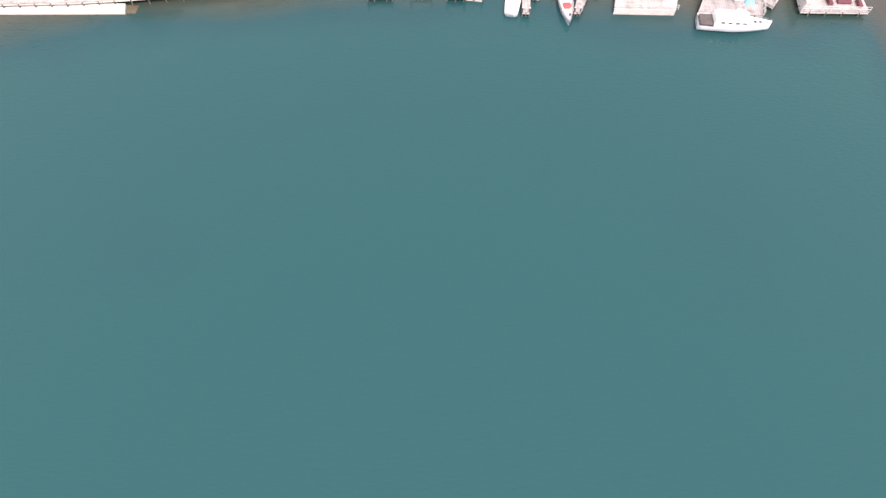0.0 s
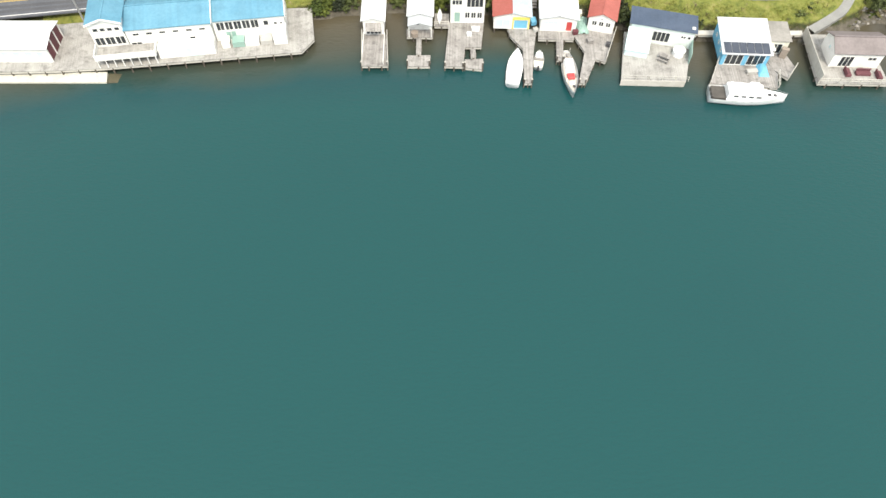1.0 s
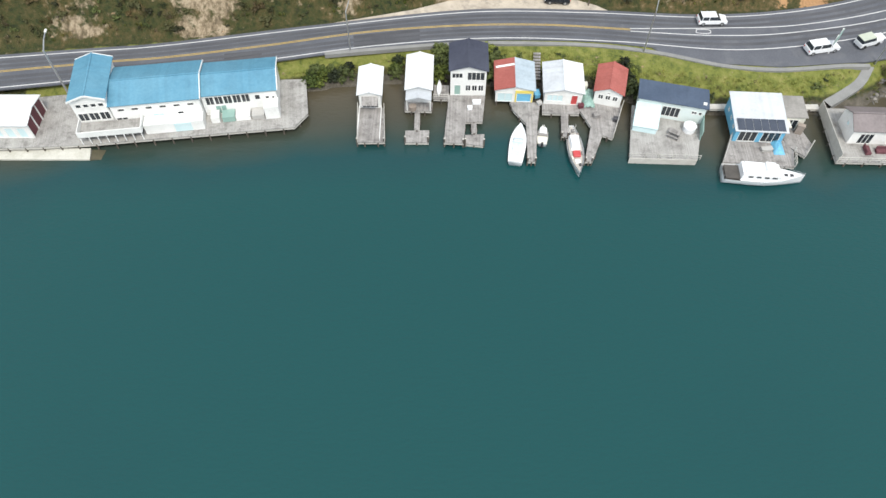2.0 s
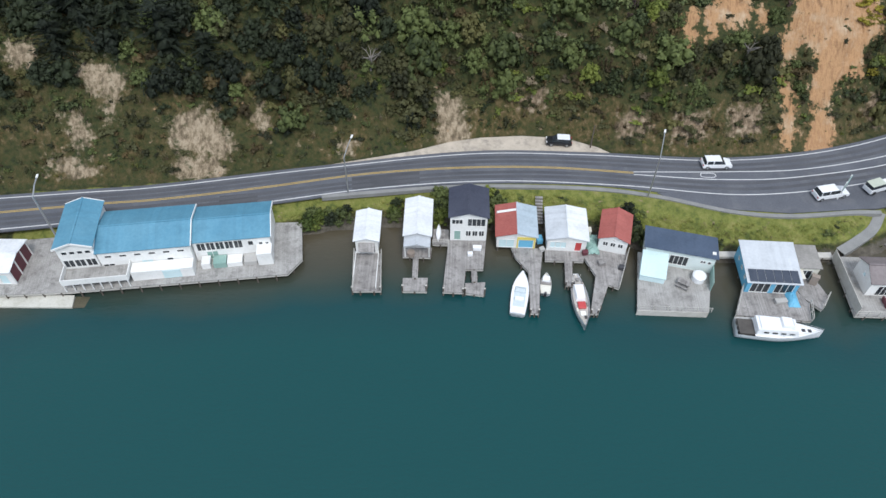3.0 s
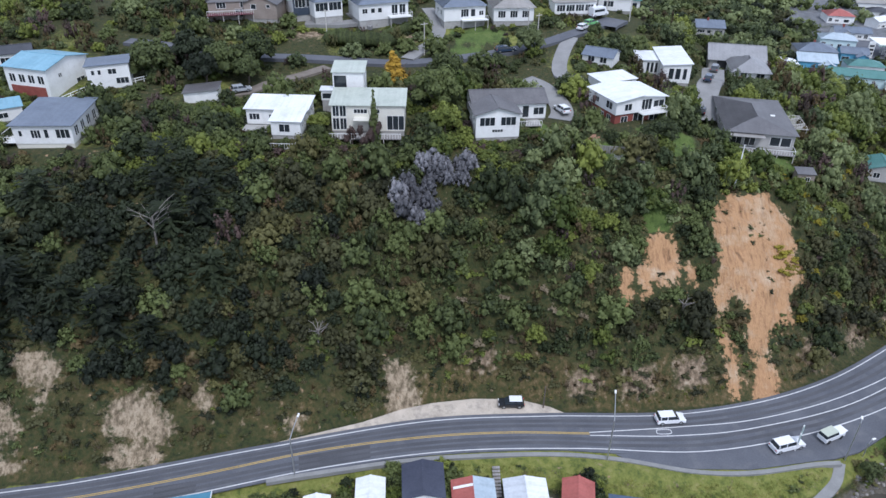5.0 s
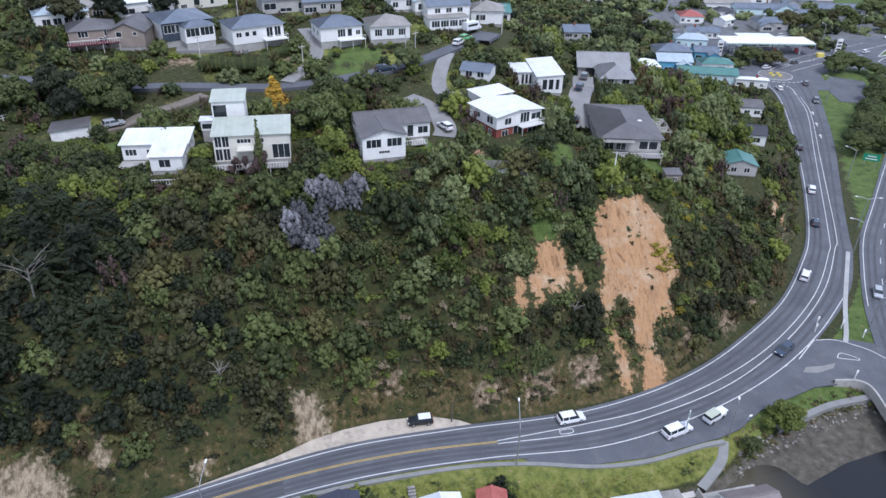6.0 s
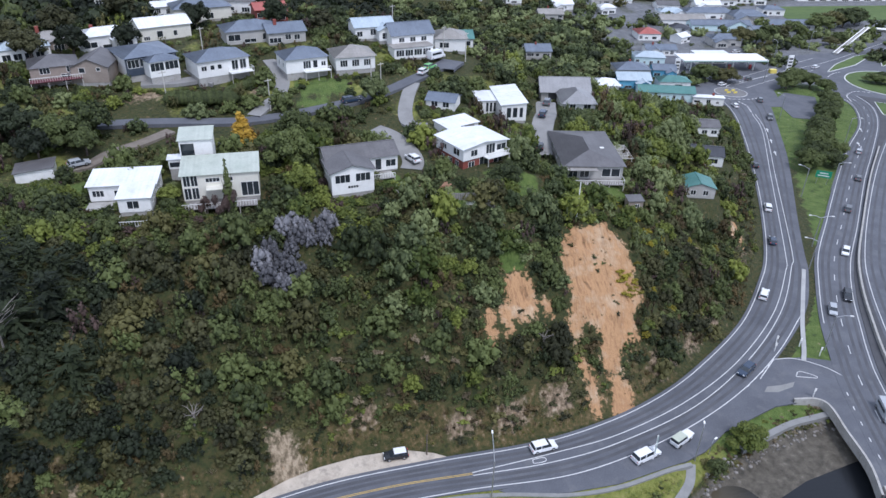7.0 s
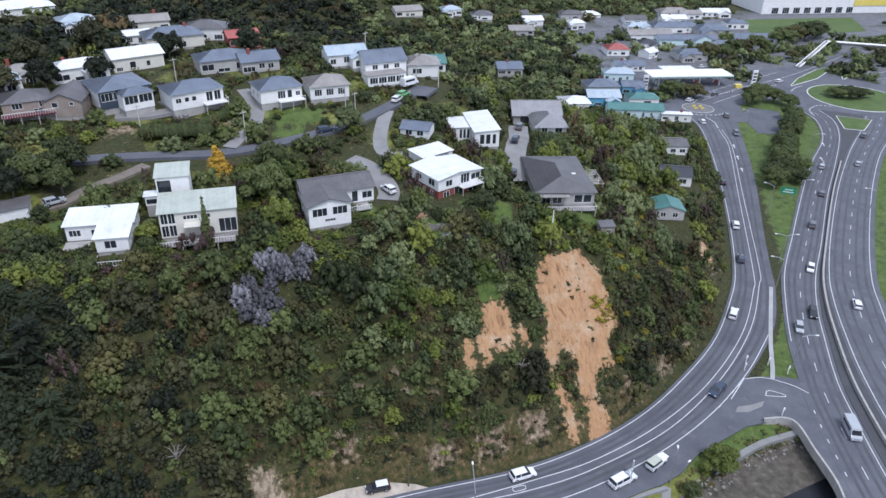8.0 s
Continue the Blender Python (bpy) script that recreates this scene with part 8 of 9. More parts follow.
for kind, colour, x, y, c, back in (("suv", "white", 43.2, 120.0, HILL_EDGE, False), ("wagon", "navy", 89.7, 129.3, SEA_EDGE, True),
                                    ("wagon", "white", 110.6, 151.6, HILL_EDGE, False), ("hatch", "navy", 129.2, 173.0, CENTRE_L, False), ("suv", "white", 140.8, 190.2, HILL_EDGE, False),
                                    ("hatch", "black", 157, 217.8, HILL_EDGE, False), ("suv", "grey", 192, 256.6, SEA_EDGE, True), ("hatch", "white", 187.5, 272, HILL_EDGE, False),
                                    ("suv", "grey", 163.2, 184.3, M2R, False), ("hatch", "white", 144.0, 163.8, M2R, True), ("wagon", "black", 129.2, 146.6, M2R, True), ("hatch", "silver", 121.6, 142.6, M2L, True),
                                    ("van", "silver", 107.0, 112.4, M2R, True), ("hatch", "grey", 182.6, 201.6, M2R, False), ("hatch", "white", 142.3, 146.6, M3R, False), ("hatch", "silver", 214.5, 218.9, M3R, False),
                                    ("suv", "grey", 240, 241.6, M3R, False), ("hatch", "silver", 199.8, 220.2, M2L, False)):
    car(kind, colour, x, y, heading(c, x, y, back), ROAD_Z + 0.03)
for kind, colour, x, y, a in (("hatch", "white", 199.6, 298.3, 20), ("hatch", "grey", 216.3, 303, 20), ("wagon", "white", 260.9, 314, 25), ("hatch", "black", 310, 322, 20), ("suv", "grey", 202, 276, 60), ("hatch", "silver", 210, 318, 80), ("van", "white", 203, 322, 80), ("hatch", "white", 240, 346, 10), ("hatch", "white", 206, 365, 80), ("suv", "silver", 232, 330, 60)):
    car(kind, colour, x, y, a, ROAD_Z)
for kind, colour, x, y, a in (("hatch", "white", 33.6, 175.6, 110), ("hatch", "white", 46.0, 216.5, 50), ("wagon", "navy", 25.2, 203.4, 15), ("suv", "grey", 80.2, 213.8, 60), ("wagon", "navy", 73.6, 201.2, 60), ("hatch", "black", 67.6, 187.6, 65), ("wagon", "black", -3.4, 187.6, 40), ("hatch", "silver", -31.4, 182.6, 25), ("hatch", "green", 48.5, 219.5, 40), ("van", "white", 52.0, 226.5, 30)):
    car(kind, colour, x, y, a, float(land(np.array([x - 2, x, x + 2, x - 2, x, x + 2]), np.array([y - 1.5, y - 2, y - 1.5, y + 1.5, y + 2, y + 1.5])).max()) + 0.1, "parked %s %s on the hill" % (colour, "car" if kind != "van" else "van"))


# ---- hedges and garden trees ----
def tree(label, x, y, height, radius, key, shape="round", trunk=0.3, z=None, seed=1, count=420, size=0.1):
    count, size = int(count * 1.8), size * 0.85
    r = np.random.default_rng(seed)
    z = float(land(np.array([x]), np.array([y]))[0]) if z is None else z
    t = thing("tree", label, "tree", x, y, z - 0.1, 0, "garden trees")
    bm = bmesh.new()
    rod(bm, (0, 0, -0.3), (0.05 * radius, 0, height * 0.45), 0.05 * radius + 0.08, 8, 0.03 * radius + 0.05)
    for k in range(4):
        a = k * 1.57 + r.uniform(0, 1)
        rod(bm, (0, 0, height * r.uniform(0.22, 0.4)), (radius * 0.55 * math.cos(a), radius * 0.55 * math.sin(a), height * r.uniform(0.5, 0.7)), 0.03 * radius + 0.03, 6, 0.03)
    part("trunk", bm, BARK, t)
    v, f = {"round": round_crown, "spire": spire_crown, "wisp": wisp_crown, "pine": pine_crown}[shape](r, count, size)
    top = v[:, 2].max()
    low = height * (0.2 if shape in ("round", "wisp") else 0.08)
    v = np.stack([v[:, 0] * radius, v[:, 1] * radius, low + v[:, 2] / top * (height - low)], 1)
    me = bpy.data.meshes.new("crown")
    fill_mesh(me, v, f)
    at = me.attributes.new("tint", "FLOAT", "POINT")
    at.data.foreach_set("value", np.full(len(v), r.uniform(0.25, 0.75), np.float32))
    me.materials.append(LEAF[key])
    c = new("crown", me)
    c.parent = t
    return t


def hedge(label, points, width, height, key, seed):
    r = np.random.default_rng(seed)
    c = curve(points, 40)
    run = np.hypot(*np.diff(c, axis=0).T).sum()
    z = land(c[:, 0], c[:, 1])
    lobes = [(c[i][0], c[i][1], z[i] + height * 0.45, width * 0.62, width * 0.62, height * 0.6) for i in range(len(c))]
    v, f = leafy(r, lobes, int(run * 130), 0.13, 0.92)
    me = bpy.data.meshes.new("hedge")
    fill_mesh(me, v, f)
    at = me.attributes.new("tint", "FLOAT", "POINT")
    at.data.foreach_set("value", np.full(len(v), 0.45, np.float32))
    me.materials.append(LEAF[key])
    return tagged(new("hedge", me), label, "hedge")


tree("golden autumn conifer behind a cream house", -0.2, 189.5, 7.2, 5.2, "gold", "spire", seed=3, count=900, size=0.12)
tree("slender dark conifer in front of a cream house", -3.6, 164.0, 11.5, 2.4, "broadleaf", "spire", seed=4, count=700, size=0.08)
tree("broad dark green tree between two houses", 8.5, 176.5, 9.5, 5.2, "broadleaf", seed=5, count=1600, size=0.06)
tree("dark green tree beside the lane", 11, 187, 8.5, 4.0, "broadleaf", seed=6, count=1100, size=0.065)
tree("purple-leaved garden tree below a cream house", -4.0, 162.5, 6, 3.0, "purple", "wisp", seed=7, count=900, size=0.06)
tree("purple-leaved garden tree on a terrace", -7.8, 164, 5, 2.2, "purple", "wisp", seed=8, count=700, size=0.07)
tree("bright round shrub beside a white house", -14.2, 166.5, 3.6, 2.2, "bright", seed=9, count=700, size=0.08)
tree("silvery green tree beside the lane", 30.5, 203, 7.5, 3.6, "manuka", seed=10, count=900, size=0.07)
tree("rounded garden tree on a lawn", 50.4, 164.5, 5.5, 3.8, "broadleaf", seed=12, count=1100, size=0.06)
tree("bright green shrub on the shore bank", 78.4, 112.8, 5.2, 3.6, "bright", seed=13, count=1400, size=0.065, z=1.4)
tree("dark shrub at the path's bend", 70.0, 109.2, 3.0, 1.9, "broadleaf", seed=14, count=600, size=0.09, z=1.4)
tree("yellow-green shrub beside the grey house", 9.5, 167, 5, 2.6, "bright", seed=15, count=700, size=0.08)
for i, (x, y, h, r_) in enumerate(((172, 211, 7.5, 4.6), (177, 215, 8.5, 5.2), (182, 212, 6, 3.8), (183, 221, 9, 5.6), (188, 226, 8.5, 5.2), (193, 232, 8.5, 5.2), (188, 218, 6.5, 4.0), (198, 237, 7.5, 5.0), (203, 242, 6, 4.2),
                                   (208, 247, 7, 4.6), (214, 253, 7.5, 5.0), (221, 259, 7, 4.8), (226, 266, 7, 4.6), (224, 288, 8, 5.5), (230, 291, 8.5, 6), (236, 288, 7, 5), (238, 281, 6, 4.2), (270, 287, 5, 5.5), (275, 285, 5.5, 6), (280, 284, 5, 5))):
    tree("dense dark evergreen tree on the verge", x, y, h, r_, "broadleaf", seed=40 + i, count=1300, size=0.075, z=2.9)
for i, (x, y, h, r_) in enumerate(((253, 362, 9, 7), (262, 360, 8, 6), (272, 364, 9, 6.5), (282, 367, 8, 6), (292, 371, 9, 7), (318, 380, 10, 8), (328, 383, 10, 8), (340, 386, 11, 9), (353, 391, 10, 8), (300, 350, 5, 5), (310, 355, 6, 5), (196, 306, 8, 6), (204, 302, 7, 6))):
    tree("dark evergreen tree beside the town's buildings", x, y, h, r_, "broadleaf" if i % 3 else "olive", seed=80 + i, count=700, size=0.09, z=2.9)
for i, (x, y, h, r_) in enumerate(((-43, 192, 8.5, 4.8), (-36, 189.5, 8, 4.4), (-30, 193.5, 8.5, 4.6), (-39, 186, 7, 4.0), (-50, 188, 8, 4.8), (-30.5, 187, 6, 3.2))):
    tree("large dark evergreen tree between the houses", x, y, h, r_, "pine" if i % 3 == 0 else "broadleaf", seed=110 + i, count=1000, size=0.075)
for i, (x, y, h, r_) in enumerate(((-47, 230, 8, 4.6), (-38, 232, 8.5, 4.4), (-54, 236, 9, 5), (-26, 236, 7, 3.8), (-44, 250, 9, 5), (-10, 253, 8, 4.4), (-30, 262, 10, 5.5), (12, 254, 8, 4.5), (24, 246, 7, 4))):
    tree("tall dark evergreen tree behind the upper houses", x, y, h, r_, "pine" if i % 2 else "kanuka", seed=140 + i, count=900, size=0.08)
hedge("clipped dark green hedge beside a lane", [(11.5, 195.2), (18, 190.5), (25.2, 186.6)], 1.4, 2.6, "broadleaf", 21)
hedge("tall clipped hedge below the blue-roofed house", [(-15.5, 206.5), (-8, 206.3), (-1.5, 206)], 3.4, 3.6, "broadleaf", 22)
hedge("clipped hedge beside a driveway", [(-3, 210), (2.5, 213.5), (6.5, 217)], 2.2, 2.4, "broadleaf", 23)


# ---- the bush on the hillside ----
def sow(spots, done, x0, x1, y0, y1, count, seed, choose, spacing, grow=1.12):
    xs, ys, r = scatter(count, x0, x1, y0, y1, seed)
    d = toe_distance(xs, ys)
    z = land(xs, ys)
    bare = (np.maximum(outline(xs, ys, CLAY, 8), outline(xs, ys, SAND, 8)) - 0.5) * 8   # metres inside the bare ground
    clear = np.zeros(len(xs), bool)
    for a, b, c in KEEP_CLEAR:
        clear |= (xs - a) ** 2 + (ys - b) ** 2 < c * c
    for i in range(len(xs)):
        if clear[i] or (bare[i] > 0 and choose is not slip_plants):
            continue
        got = choose(xs[i], ys[i], z[i], d[i], r)
        if not got:
            continue
        kind, crown, rad, hf = got
        if choose is not slip_plants and bare[i] > -(0.3 if choose is scrub_plants else 0.7) * rad:
            continue
        hit = False
        for hx, hy, ht, hw_, hd_ in KEEP_OFF:
            if abs(xs[i] - hx) + abs(ys[i] - hy) < 40:
                c, s_ = math.cos(radians(ht)), math.sin(radians(ht))
                u, v = (xs[i] - hx) * c + (ys[i] - hy) * s_, -(xs[i] - hx) * s_ + (ys[i] - hy) * c
                if abs(u) < hw_ + 0.6 * rad and abs(v) < hd_ + 0.6 * rad:
                    hit = True
                    break
                if abs(u) < hw_ + 1 and -hd_ - 9 < v < 0:
                    rad, hf = min(rad, 1.0 + 0.1 * max(0, -hd_ - v)), min(hf, 0.9)
        if hit:
            continue
        gap = rad * spacing
        cell = (int(xs[i] // 4), int(ys[i] // 4))
        near = [q for cx in (-1, 0, 1) for cy in (-1, 0, 1) for q in done.get((cell[0] + cx, cell[1] + cy), ())]
        if any((xs[i] - a) ** 2 + (ys[i] - b) ** 2 < (gap + g) ** 2 for a, b, g in near):
            continue
        done.setdefault(cell, []).append((xs[i], ys[i], gap))
        spots.append((crown, xs[i], ys[i], z[i] - 0.25 * rad, rad * grow, hf, r.uniform(0, math.tau), r.uniform(), kind))


LILAC = ((3.6, 151.0, 3.6, 4.6), (7.4, 155.0, 3.4, 4.6), (13.0, 156.8, 1.9, 3.4))   # x, y, half-widths of the blue-grey trees


def slope_plants(x, y, z, d, r):
    if d < 5.0 - 1.6 * smooth(-x, -4, 4) + 3 * noise.noise((x / 9, y / 9, 8.0)) - (3.5 if x > 72 else 0) + 7 * smooth(-x, 33, 50) or d > 62 or x > 190:
        return None
    u, w = r.uniform(), r.uniform()
    n1 = noise.noise((x / 13, y / 13, 1.5)) + 0.5 * noise.noise((x / 5, y / 5, 4.5))
    n2 = noise.noise((x / 11, y / 11, 6.5))
    if any(((x - a) / p) ** 2 + ((y - b) / q) ** 2 < 1 for a, b, p, q in LILAC):
        return "lilac", CROWNS["fine"][r.integers(3)], r.uniform(1.3, 2.2), r.uniform(1.5, 2.0)
    if x < -26 + 8 * noise.noise((y / 8, 3.0, 1.0)) and d < 37 + 6 * noise.noise((x / 9, 5.0, 1.0)):
        if u < 0.5:
            return "pine", CROWNS["pine"][r.integers(3)], r.uniform(3.0, 5.4), r.uniform(0.9, 1.25)
        return ("pine" if u < 0.86 else "kanuka" if u < 0.94 else "broadleaf"), CROWNS["round"][r.integers(6)], r.uniform(1.5, 3.0), r.uniform(1.0, 1.4)
    if 67 < x < 74 and 141.5 < y < 146.5 and u < 0.8:
        return "gorse", CROWNS["fine"][r.integers(3)], r.uniform(0.9, 1.5), 0.9
    if x > 66 and d < 34 and y < 175 and u < 0.05:
        return "gorse", CROWNS["round"][r.integers(6)], r.uniform(0.7, 1.2), 0.9
    dusky = (x < -1 + 12 * n2 and d < 29 + 8 * n2) or (x > 66 and d < 20 + 10 * n2 and x < 92) or (34 < x < 60 and d < 17)
    if dusky and u < (0.76 if x < 20 else 0.6):
        kind = "pine" if x < -8 and w < 0.38 else "kanuka" if w < 0.62 else "olive" if w < 0.76 else "pine" if w < 0.88 and x < 10 else "brown"
        return kind, CROWNS["fine" if w < 0.8 else "wisp"][r.integers(3)], r.uniform(1.2, 3.0), r.uniform(0.9, 1.5)
    if d < 15 and x > 8 and u < 0.55:
        return ("brown" if w < 0.45 else "olive" if w < 0.75 else "dry"), CROWNS["wisp" if w < 0.5 else "scrub"][r.integers(3)], r.uniform(0.7, 1.5), r.uniform(0.7, 1.1)
    if n1 > 0.12 and u < 0.7:
        kind = "bright"
    elif n1 < -0.22 and u < 0.5:
        kind = "olive"
    elif u > 0.955:
        kind = "purple"
    elif u > 0.91:
        kind = "brown"
    else:
        kind = "broadleaf"
    if x < -4 and kind == "bright" and w < 0.55:
        kind = "broadleaf"
    if kind in ("broadleaf", "olive") and x > 22 and d > 14 and w < (0.7 if x > 75 else 0.4):
        kind = "manuka"
    crown = CROWNS["round"][r.integers(6)] if u < 0.8 else CROWNS["wisp"][r.integers(4)]
    return kind, crown, r.uniform(1.5, 3.5) if w < 0.72 else r.uniform(0.8, 1.5), r.uniform(0.95, 1.6)


def scrub_plants(x, y, z, d, r):
    if d < 0.6 or d > 12 + 7 * smooth(-x, 24, 38) or x > 185:
        return None
    u = r.uniform()
    n1 = noise.noise((x / 6, y / 6, 6.5))
    if d < 2.2 and u < 0.6:
        return ("reed" if u < 0.2 else "dry" if u < 0.4 else "bright"), CROWNS["tuft"][r.integers(3)], r.uniform(0.3, 0.6), 1.0
    if n1 < -0.42 and u < 0.5:
        return None
    if n1 > 0.25:
        kind = "broadleaf" if u < 0.4 else "bright" if u < 0.65 else "kanuka"
    else:
        kind = "dry" if u < 0.16 else "olive" if u < 0.36 else "brown" if u < 0.60 else "kanuka" if u < 0.9 else "broadleaf"
    if kind in ("dry", "brown") and u < 0.5:
        return kind, CROWNS["tuft"][r.integers(3)], r.uniform(0.6, 1.2), r.uniform(0.8, 1.2)
    return kind, CROWNS["scrub" if u < 0.8 else "wisp"][r.integers(3)], r.uniform(0.35, 1.0) if r.uniform() < 0.6 else r.uniform(0.9, 1.6), r.uniform(0.55, 1.0)


def slip_plants(x, y, z, d, r):
    """Tufts and shrubs that have kept hold on the bare clay."""
    u = r.uniform()
    if outline(np.array([x]), np.array([y]), CLAY)[0] < 0.4:
        return None
    w = blobs(np.array([x]), np.array([y]), [(70.2, 144.2, 2.6, 2.4), (64.6, 147.6, 1.4, 1.0), (60.2, 150.4, 1.5, 0.8), (65.6, 140.4, 0.9, 2.6), (63.4, 145.6, 0.8, 2.0), (66.6, 137, 1.2, 2.2), (44.6, 139.8, 0.7, 1.6), (46.6, 142.6, 1.2, 0.9)])[0]
    if w < 0.5:
        if u > 0.05:
            return None
        return "olive" if u < 0.03 else "dry", CROWNS["tuft"][r.integers(3)], r.uniform(0.25, 0.6), 0.9
    if u > 0.3 and not (y > 142 and x > 67.5):
        return None
    kind = "gorse" if y > 142 and x > 67.5 else "broadleaf" if u < 0.1 else "olive" if u < 0.2 else "kanuka"
    return kind, CROWNS["scrub"][r.integers(3)], r.uniform(0.4, 0.9) * (1.6 if kind == "gorse" else 1), 0.8


def under_plants(x, y, z, d, r):
    if d < 4.5 + 3 * noise.noise((x / 9, y / 9, 8.0)) - 1.4 * smooth(-x, -4, 4) + 7 * smooth(-x, 33, 50) or d > 56 or x > 190:
        return None
    if any(((x - a) / p) ** 2 + ((y - b) / q) ** 2 < 1 for a, b, p, q in LILAC):
        return None
    u = r.uniform()
    kind = "pine" if x < -20 and u < 0.7 else "kanuka" if x < 6 and u < 0.6 else "manuka" if x > 24 and d > 14 and u < 0.3 else "broadleaf" if u < 0.5 else "olive" if u < 0.8 else "bright" if u < 0.9 and x > 0 else "brown"
    return kind, CROWNS["mat"][r.integers(3)], r.uniform(0.9, 1.7), r.uniform(0.8, 1.2)


def garden_plants(x, y, z, d, r):
    n1 = noise.noise((x / 9, y / 9, 2.2))
    if d < 48 or n1 < -0.22:
        return None
    u = r.uniform()
    kind = "broadleaf" if u < 0.42 else "manuka" if u < 0.60 else "bright" if u < 0.72 else "olive" if u < 0.86 else "brown" if u < 0.95 else "purple"
    big = r.uniform() < 0.4 + 0.5 * n1
    return kind, CROWNS["round" if u < 0.7 else "wisp"][r.integers(4)], r.uniform(1.7, 3.4) if big else r.uniform(0.6, 1.5), r.uniform(0.9, 1.35)


def front_plants(x, y, z, d, r):
    """Shrubs along the seaward side of the houses on the brow."""
    for hx, hy, ht, hw_, hd_ in KEEP_OFF:
        if hy < 236 and not (40 < hx < 80 and hy < 186) and abs(x - hx) + abs(y - hy) < 30:
            c, s_ = math.cos(radians(ht)), math.sin(radians(ht))
            u, v = (x - hx) * c + (y - hy) * s_, -(x - hx) * s_ + (y - hy) * c
            far = 9.0 if hy < 180 and hx < 30 else 5.5
            if abs(u) < hw_ + 1.5 and -hd_ - far < v < -hd_ - 0.8:
                q = r.uniform()
                kind = "broadleaf" if q < 0.5 else "olive" if q < 0.7 else "bright" if q < 0.9 else "purple"
                big = 1.0 + 0.9 * (v < -hd_ - 5)
                return kind, CROWNS["round"][r.integers(6)], r.uniform(0.7, 1.4) * big, r.uniform(0.9, 1.3)
    return None


def far_plants(x, y, z, d, r):
    if (x > 190 and y < 300) or (d < 4 and y < 300):
        return None
    if x > 185 and y < 470 and noise.noise((x / 20, y / 20, 2.2)) < 0.0:
        return None
    u = r.uniform()
    if x < 80:
        kind = "pine" if u < 0.62 else "kanuka" if u < 0.8 else "broadleaf" if u < 0.93 else "brown"
    else:
        kind = "broadleaf" if u < 0.4 else "manuka" if u < 0.74 else "olive" if u < 0.9 else "pine"
    return kind, CROWNS["low"][r.integers(4)], r.uniform(2.6, 5.4), r.uniform(0.8, 1.25)


def bank_plants(x, y, z, d, r):
    ys = float(np.interp(x, SHORE_X, SHORE_Y))
    s = y - ys
    if d > -10 or s < 0.6 or s > 5.4 or x < -24 or x > 68:
        return None
    tall = max(math.exp(-(((x - a) / w) ** 2)) for a, w in ((-17, 3.6), (-6.8, 0.9), (8.0, 1.3), (28.5, 1.9), (0.2, 0.9)))
    u = r.uniform()
    if tall > 0.45:
        return ("broadleaf" if u < 0.55 else "pine" if u < 0.75 else "bright"), CROWNS["round"][r.integers(6)], r.uniform(0.8, 1.9), r.uniform(0.8, 1.2)
    n1 = noise.noise((x / 4, y / 4, 3.5))
    if n1 > 0.2 and u < 0.35:
        return ("broadleaf" if u < 0.15 else "olive" if u < 0.27 else "brown"), CROWNS["scrub"][r.integers(3)], r.uniform(0.4, 0.9), r.uniform(0.6, 0.9)
    if n1 < -0.3 and u < 0.6:
        return None
    return ("reed" if u < 0.7 else "bright" if u < 0.85 else "dry"), CROWNS["tuft"][r.integers(3)], r.uniform(0.35, 0.75), r.uniform(0.4, 0.8)


def river_plants(x, y, z, d, r):
    ys = float(np.interp(x, SHORE_X, SHORE_Y))
    s = y - ys
    if not (66 < x < 103) or s < 0.6 or s > 6 or (y > 111 and s > 4.5):
        return None
    u = r.uniform()
    return ("olive" if u < 0.4 else "dry" if u < 0.6 else "bright" if u < 0.85 else "brown"), CROWNS["scrub"][r.integers(3)], r.uniform(0.3, 0.9), r.uniform(0.6, 0.9)


WOOD, GROWN = [], {}
KEEP_CLEAR += [(x, 195.2 + 0.05 * max(x, 0), 2.8) for x in range(-18, 8, 4)] + [(14, 198, 2.8), (18, 199.2, 2.8), (22, 200.2, 2.8)]
KEEP_CLEAR += [(197, 380, 9), (205, 395, 8), (215, 408, 8), (225, 422, 8), (236, 440, 9), (195, 360, 9), (193, 345, 9), (240, 312, 10), (262, 320, 10), (290, 330, 12), (320, 343, 12), (345, 352, 12), (51.5, 167, 5.0), (56, 166.5, 4.5), (46.5, 167.8, 3.6), (42, 170, 3.4), (45.8, 147.4, 2.3), (38, 160, 2.4), (-30.5, 174.9, 3), (-66, 175, 4.5), (-52.5, 157.5, 3.2), (-60, 156, 3.2), (-66, 158, 3), (16, 206, 3), (-26.5, 167.5, 3), (20, 212, 5), (54, 163.5, 3), (63.4, 161.3, 3.0), (27.4, 169.4, 2.6), (33, 165.2, 2.2), (37, 164.4, 2.0), (78.9, 161.6, 1.8), (71.5, 168, 3.2), (76.5, 167, 3.0), (109, 198, 5), (112, 203, 5), (115, 198, 6), (119, 195, 7), (127, 229, 5), (131, 233, 5.5), (125, 193.5, 6), (133, 226, 6), (137.5, 222.5, 6.5), (143, 221.5, 6), (103, 171.5, 4), (107, 170.5, 4), (-0.2, 187.5, 2.8), (-4.4, 188.6, 2.6)]
sow(WOOD, GROWN, -130, 190, 112, 275, 30000, 11, slope_plants, 0.48)
sow(WOOD, GROWN, -90, 190, 104, 275, 52000, 12, scrub_plants, 0.46)
sow(WOOD, {}, 40, 75, 126, 156, 1800, 13, slip_plants, 0.5, 1.0)
sow(WOOD, GROWN, -120, 190, 150, 275, 13000, 14, garden_plants, 0.55)
sow(WOOD, {}, -120, 190, 112, 250, 17000, 19, under_plants, 0.6)
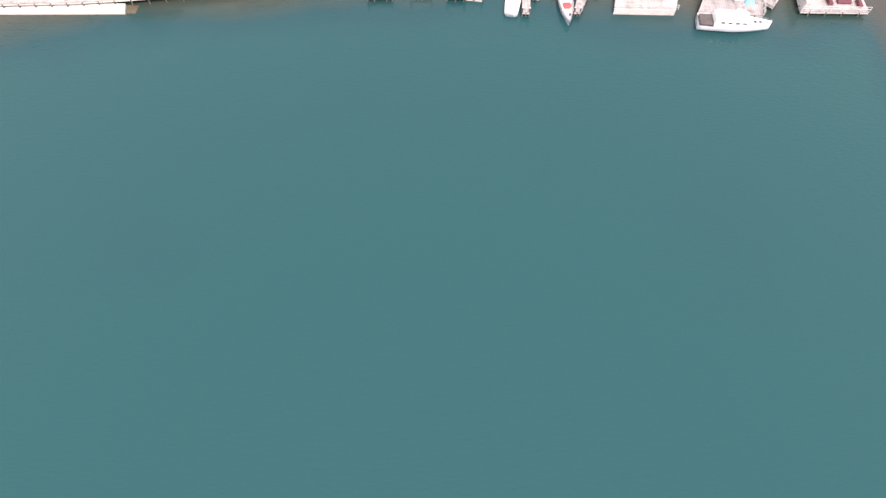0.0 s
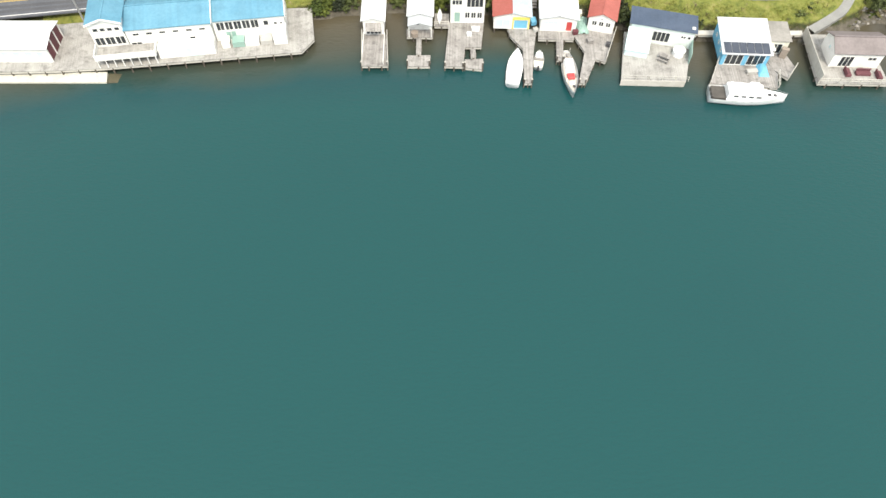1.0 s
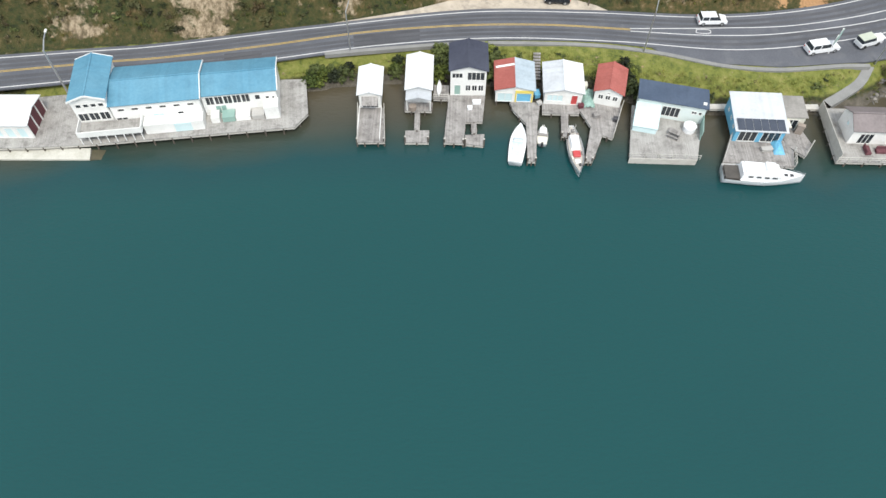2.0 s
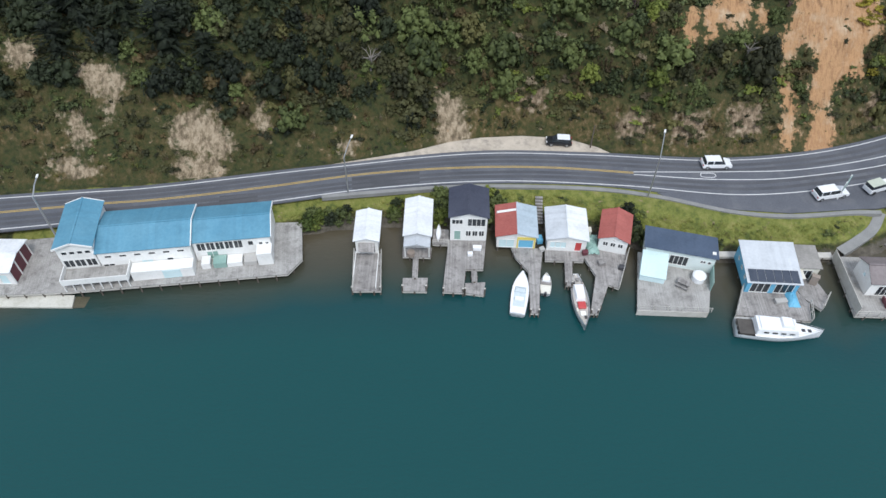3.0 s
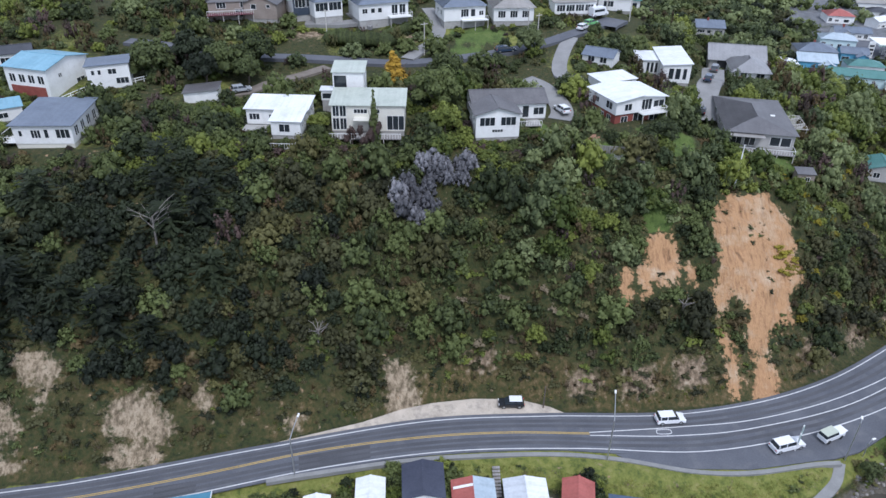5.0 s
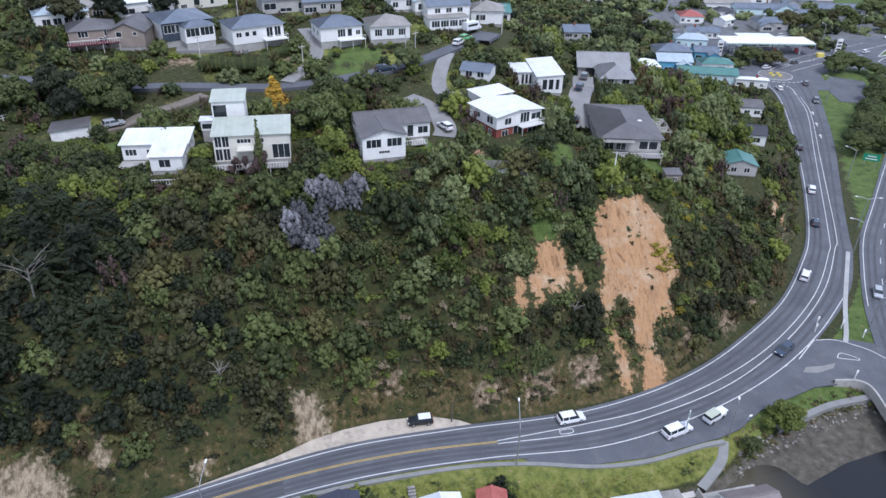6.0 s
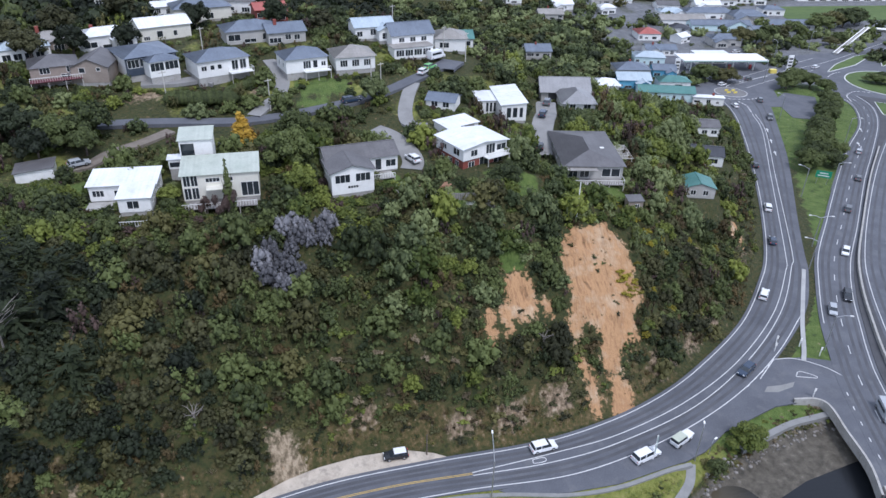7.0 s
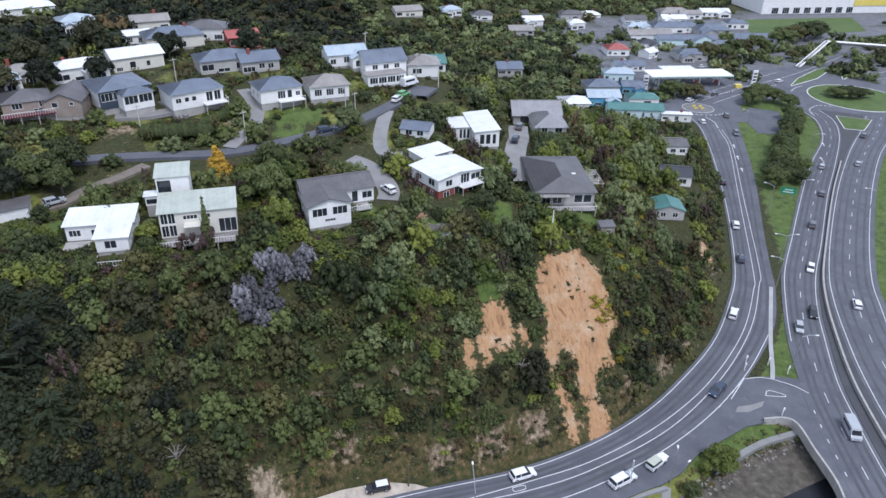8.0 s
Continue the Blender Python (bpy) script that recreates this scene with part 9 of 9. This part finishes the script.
sow(WOOD, {}, -80, 100, 155, 236, 9000, 20, front_plants, 0.5, 1.0)
plantation("hillside_bush", WOOD, "dense %s bush and small trees covering the hillside", "bush")
DISTANT, G2 = [], {}
sow(DISTANT, G2, -200, 210, 255, 620, 12000, 15, far_plants, 0.55)
sow(DISTANT, G2, 185, 470, 255, 560, 5000, 18, far_plants, 0.6)
plantation("distant_wood", DISTANT, "distant %s trees behind the houses", "woods")
EDGE, G3 = [], {}
sow(EDGE, G3, -24, 68, 102, 114, 7000, 16, bank_plants, 0.42)
sow(EDGE, G3, 66, 103, 106, 121, 900, 17, river_plants, 0.6)
plantation("bank_shrubs", EDGE, "low %s shrubs and tussocks on the shore bank", "shrub")


# ---- rocks on the shore of the harbour arm ----
def rocks(count, seed):
    r = np.random.default_rng(seed)
    ico = bmesh.new()
    bmesh.ops.create_icosphere(ico, subdivisions=1, radius=1.0)
    v0 = np.array([q.co[:] for q in ico.verts])
    f0 = np.array([[q.index for q in p.verts] for p in ico.faces])
    ico.free()
    vs, fs = [], []
    while len(vs) < count:
        x = r.uniform(66, 104)
        y = float(np.interp(x, SHORE_X, SHORE_Y)) + r.uniform(-0.8, 2.4)
        z = float(land(np.array([x]), np.array([y]))[0])
        fs.append(f0 + len(vs) * len(v0))
        vs.append(v0 * r.uniform(0.12, 0.5, 3) * (1, 1, 0.5) * r.uniform(0.8, 1.2, (len(v0), 1)) + (x, y, max(z, -0.1) + 0.05))
    me = bpy.data.meshes.new("shore_rocks")
    fill_mesh(me, np.vstack(vs), np.vstack(fs))
    me.materials.append(material("grey_shore_rock", (0.10, 0.095, 0.085), (0.27, 0.25, 0.225), 0.9, 0.8, 6, 0.4, island=True))
    return tagged(new("shore_rocks", me), "loose grey rocks along the muddy shore", "rocks", kind="stuff")


rocks(190, 31)


# ---- bare dead trees standing in the bush ----
def dead_tree(x, y, height, seed):
    r = np.random.default_rng(seed)
    z = float(land(np.array([x]), np.array([y]))[0])
    t = thing("dead_tree", "bare grey dead tree with spreading branches", "tree", x, y, z - 0.2, 0, "dead trees")
    wood = material("bleached_dead_wood", (0.13, 0.115, 0.10), (0.24, 0.22, 0.20), 0.9, 2.0, 12, 0.3)
    bm = bmesh.new()
    rod(bm, (0, 0, -0.4), (0.3, 0, height * 0.6), 0.2, 7, 0.12)
    part("trunk", bm, wood, t)
    for k in range(9):
        a, up = r.uniform(0, math.tau), r.uniform(0.35, 0.6)
        p0 = Vector((0.3 * up, 0, height * up))
        p1 = p0 + Vector((math.cos(a), math.sin(a), r.uniform(0.5, 1.1))) * height * r.uniform(0.18, 0.3)
        p2 = p1 + Vector((math.cos(a + 0.5), math.sin(a + 0.5), r.uniform(0.3, 1.0))) * height * r.uniform(0.12, 0.2)
        bm = bmesh.new()
        rod(bm, p0, p1, 0.1, 6, 0.06)
        rod(bm, p1, p2, 0.06, 5, 0.02)
        p3 = p1 + Vector((math.cos(a - 0.7), math.sin(a - 0.7), 0.5)) * height * 0.14
        rod(bm, p1, p3, 0.045, 5, 0.015)
        part("branch", bm, wood, t)


for i, (x, y, h) in enumerate(((-37.5, 139, 9), (-12, 129.5, 4), (48, 134.5, 4.5))):
    dead_tree(x, y, h, 60 + i)
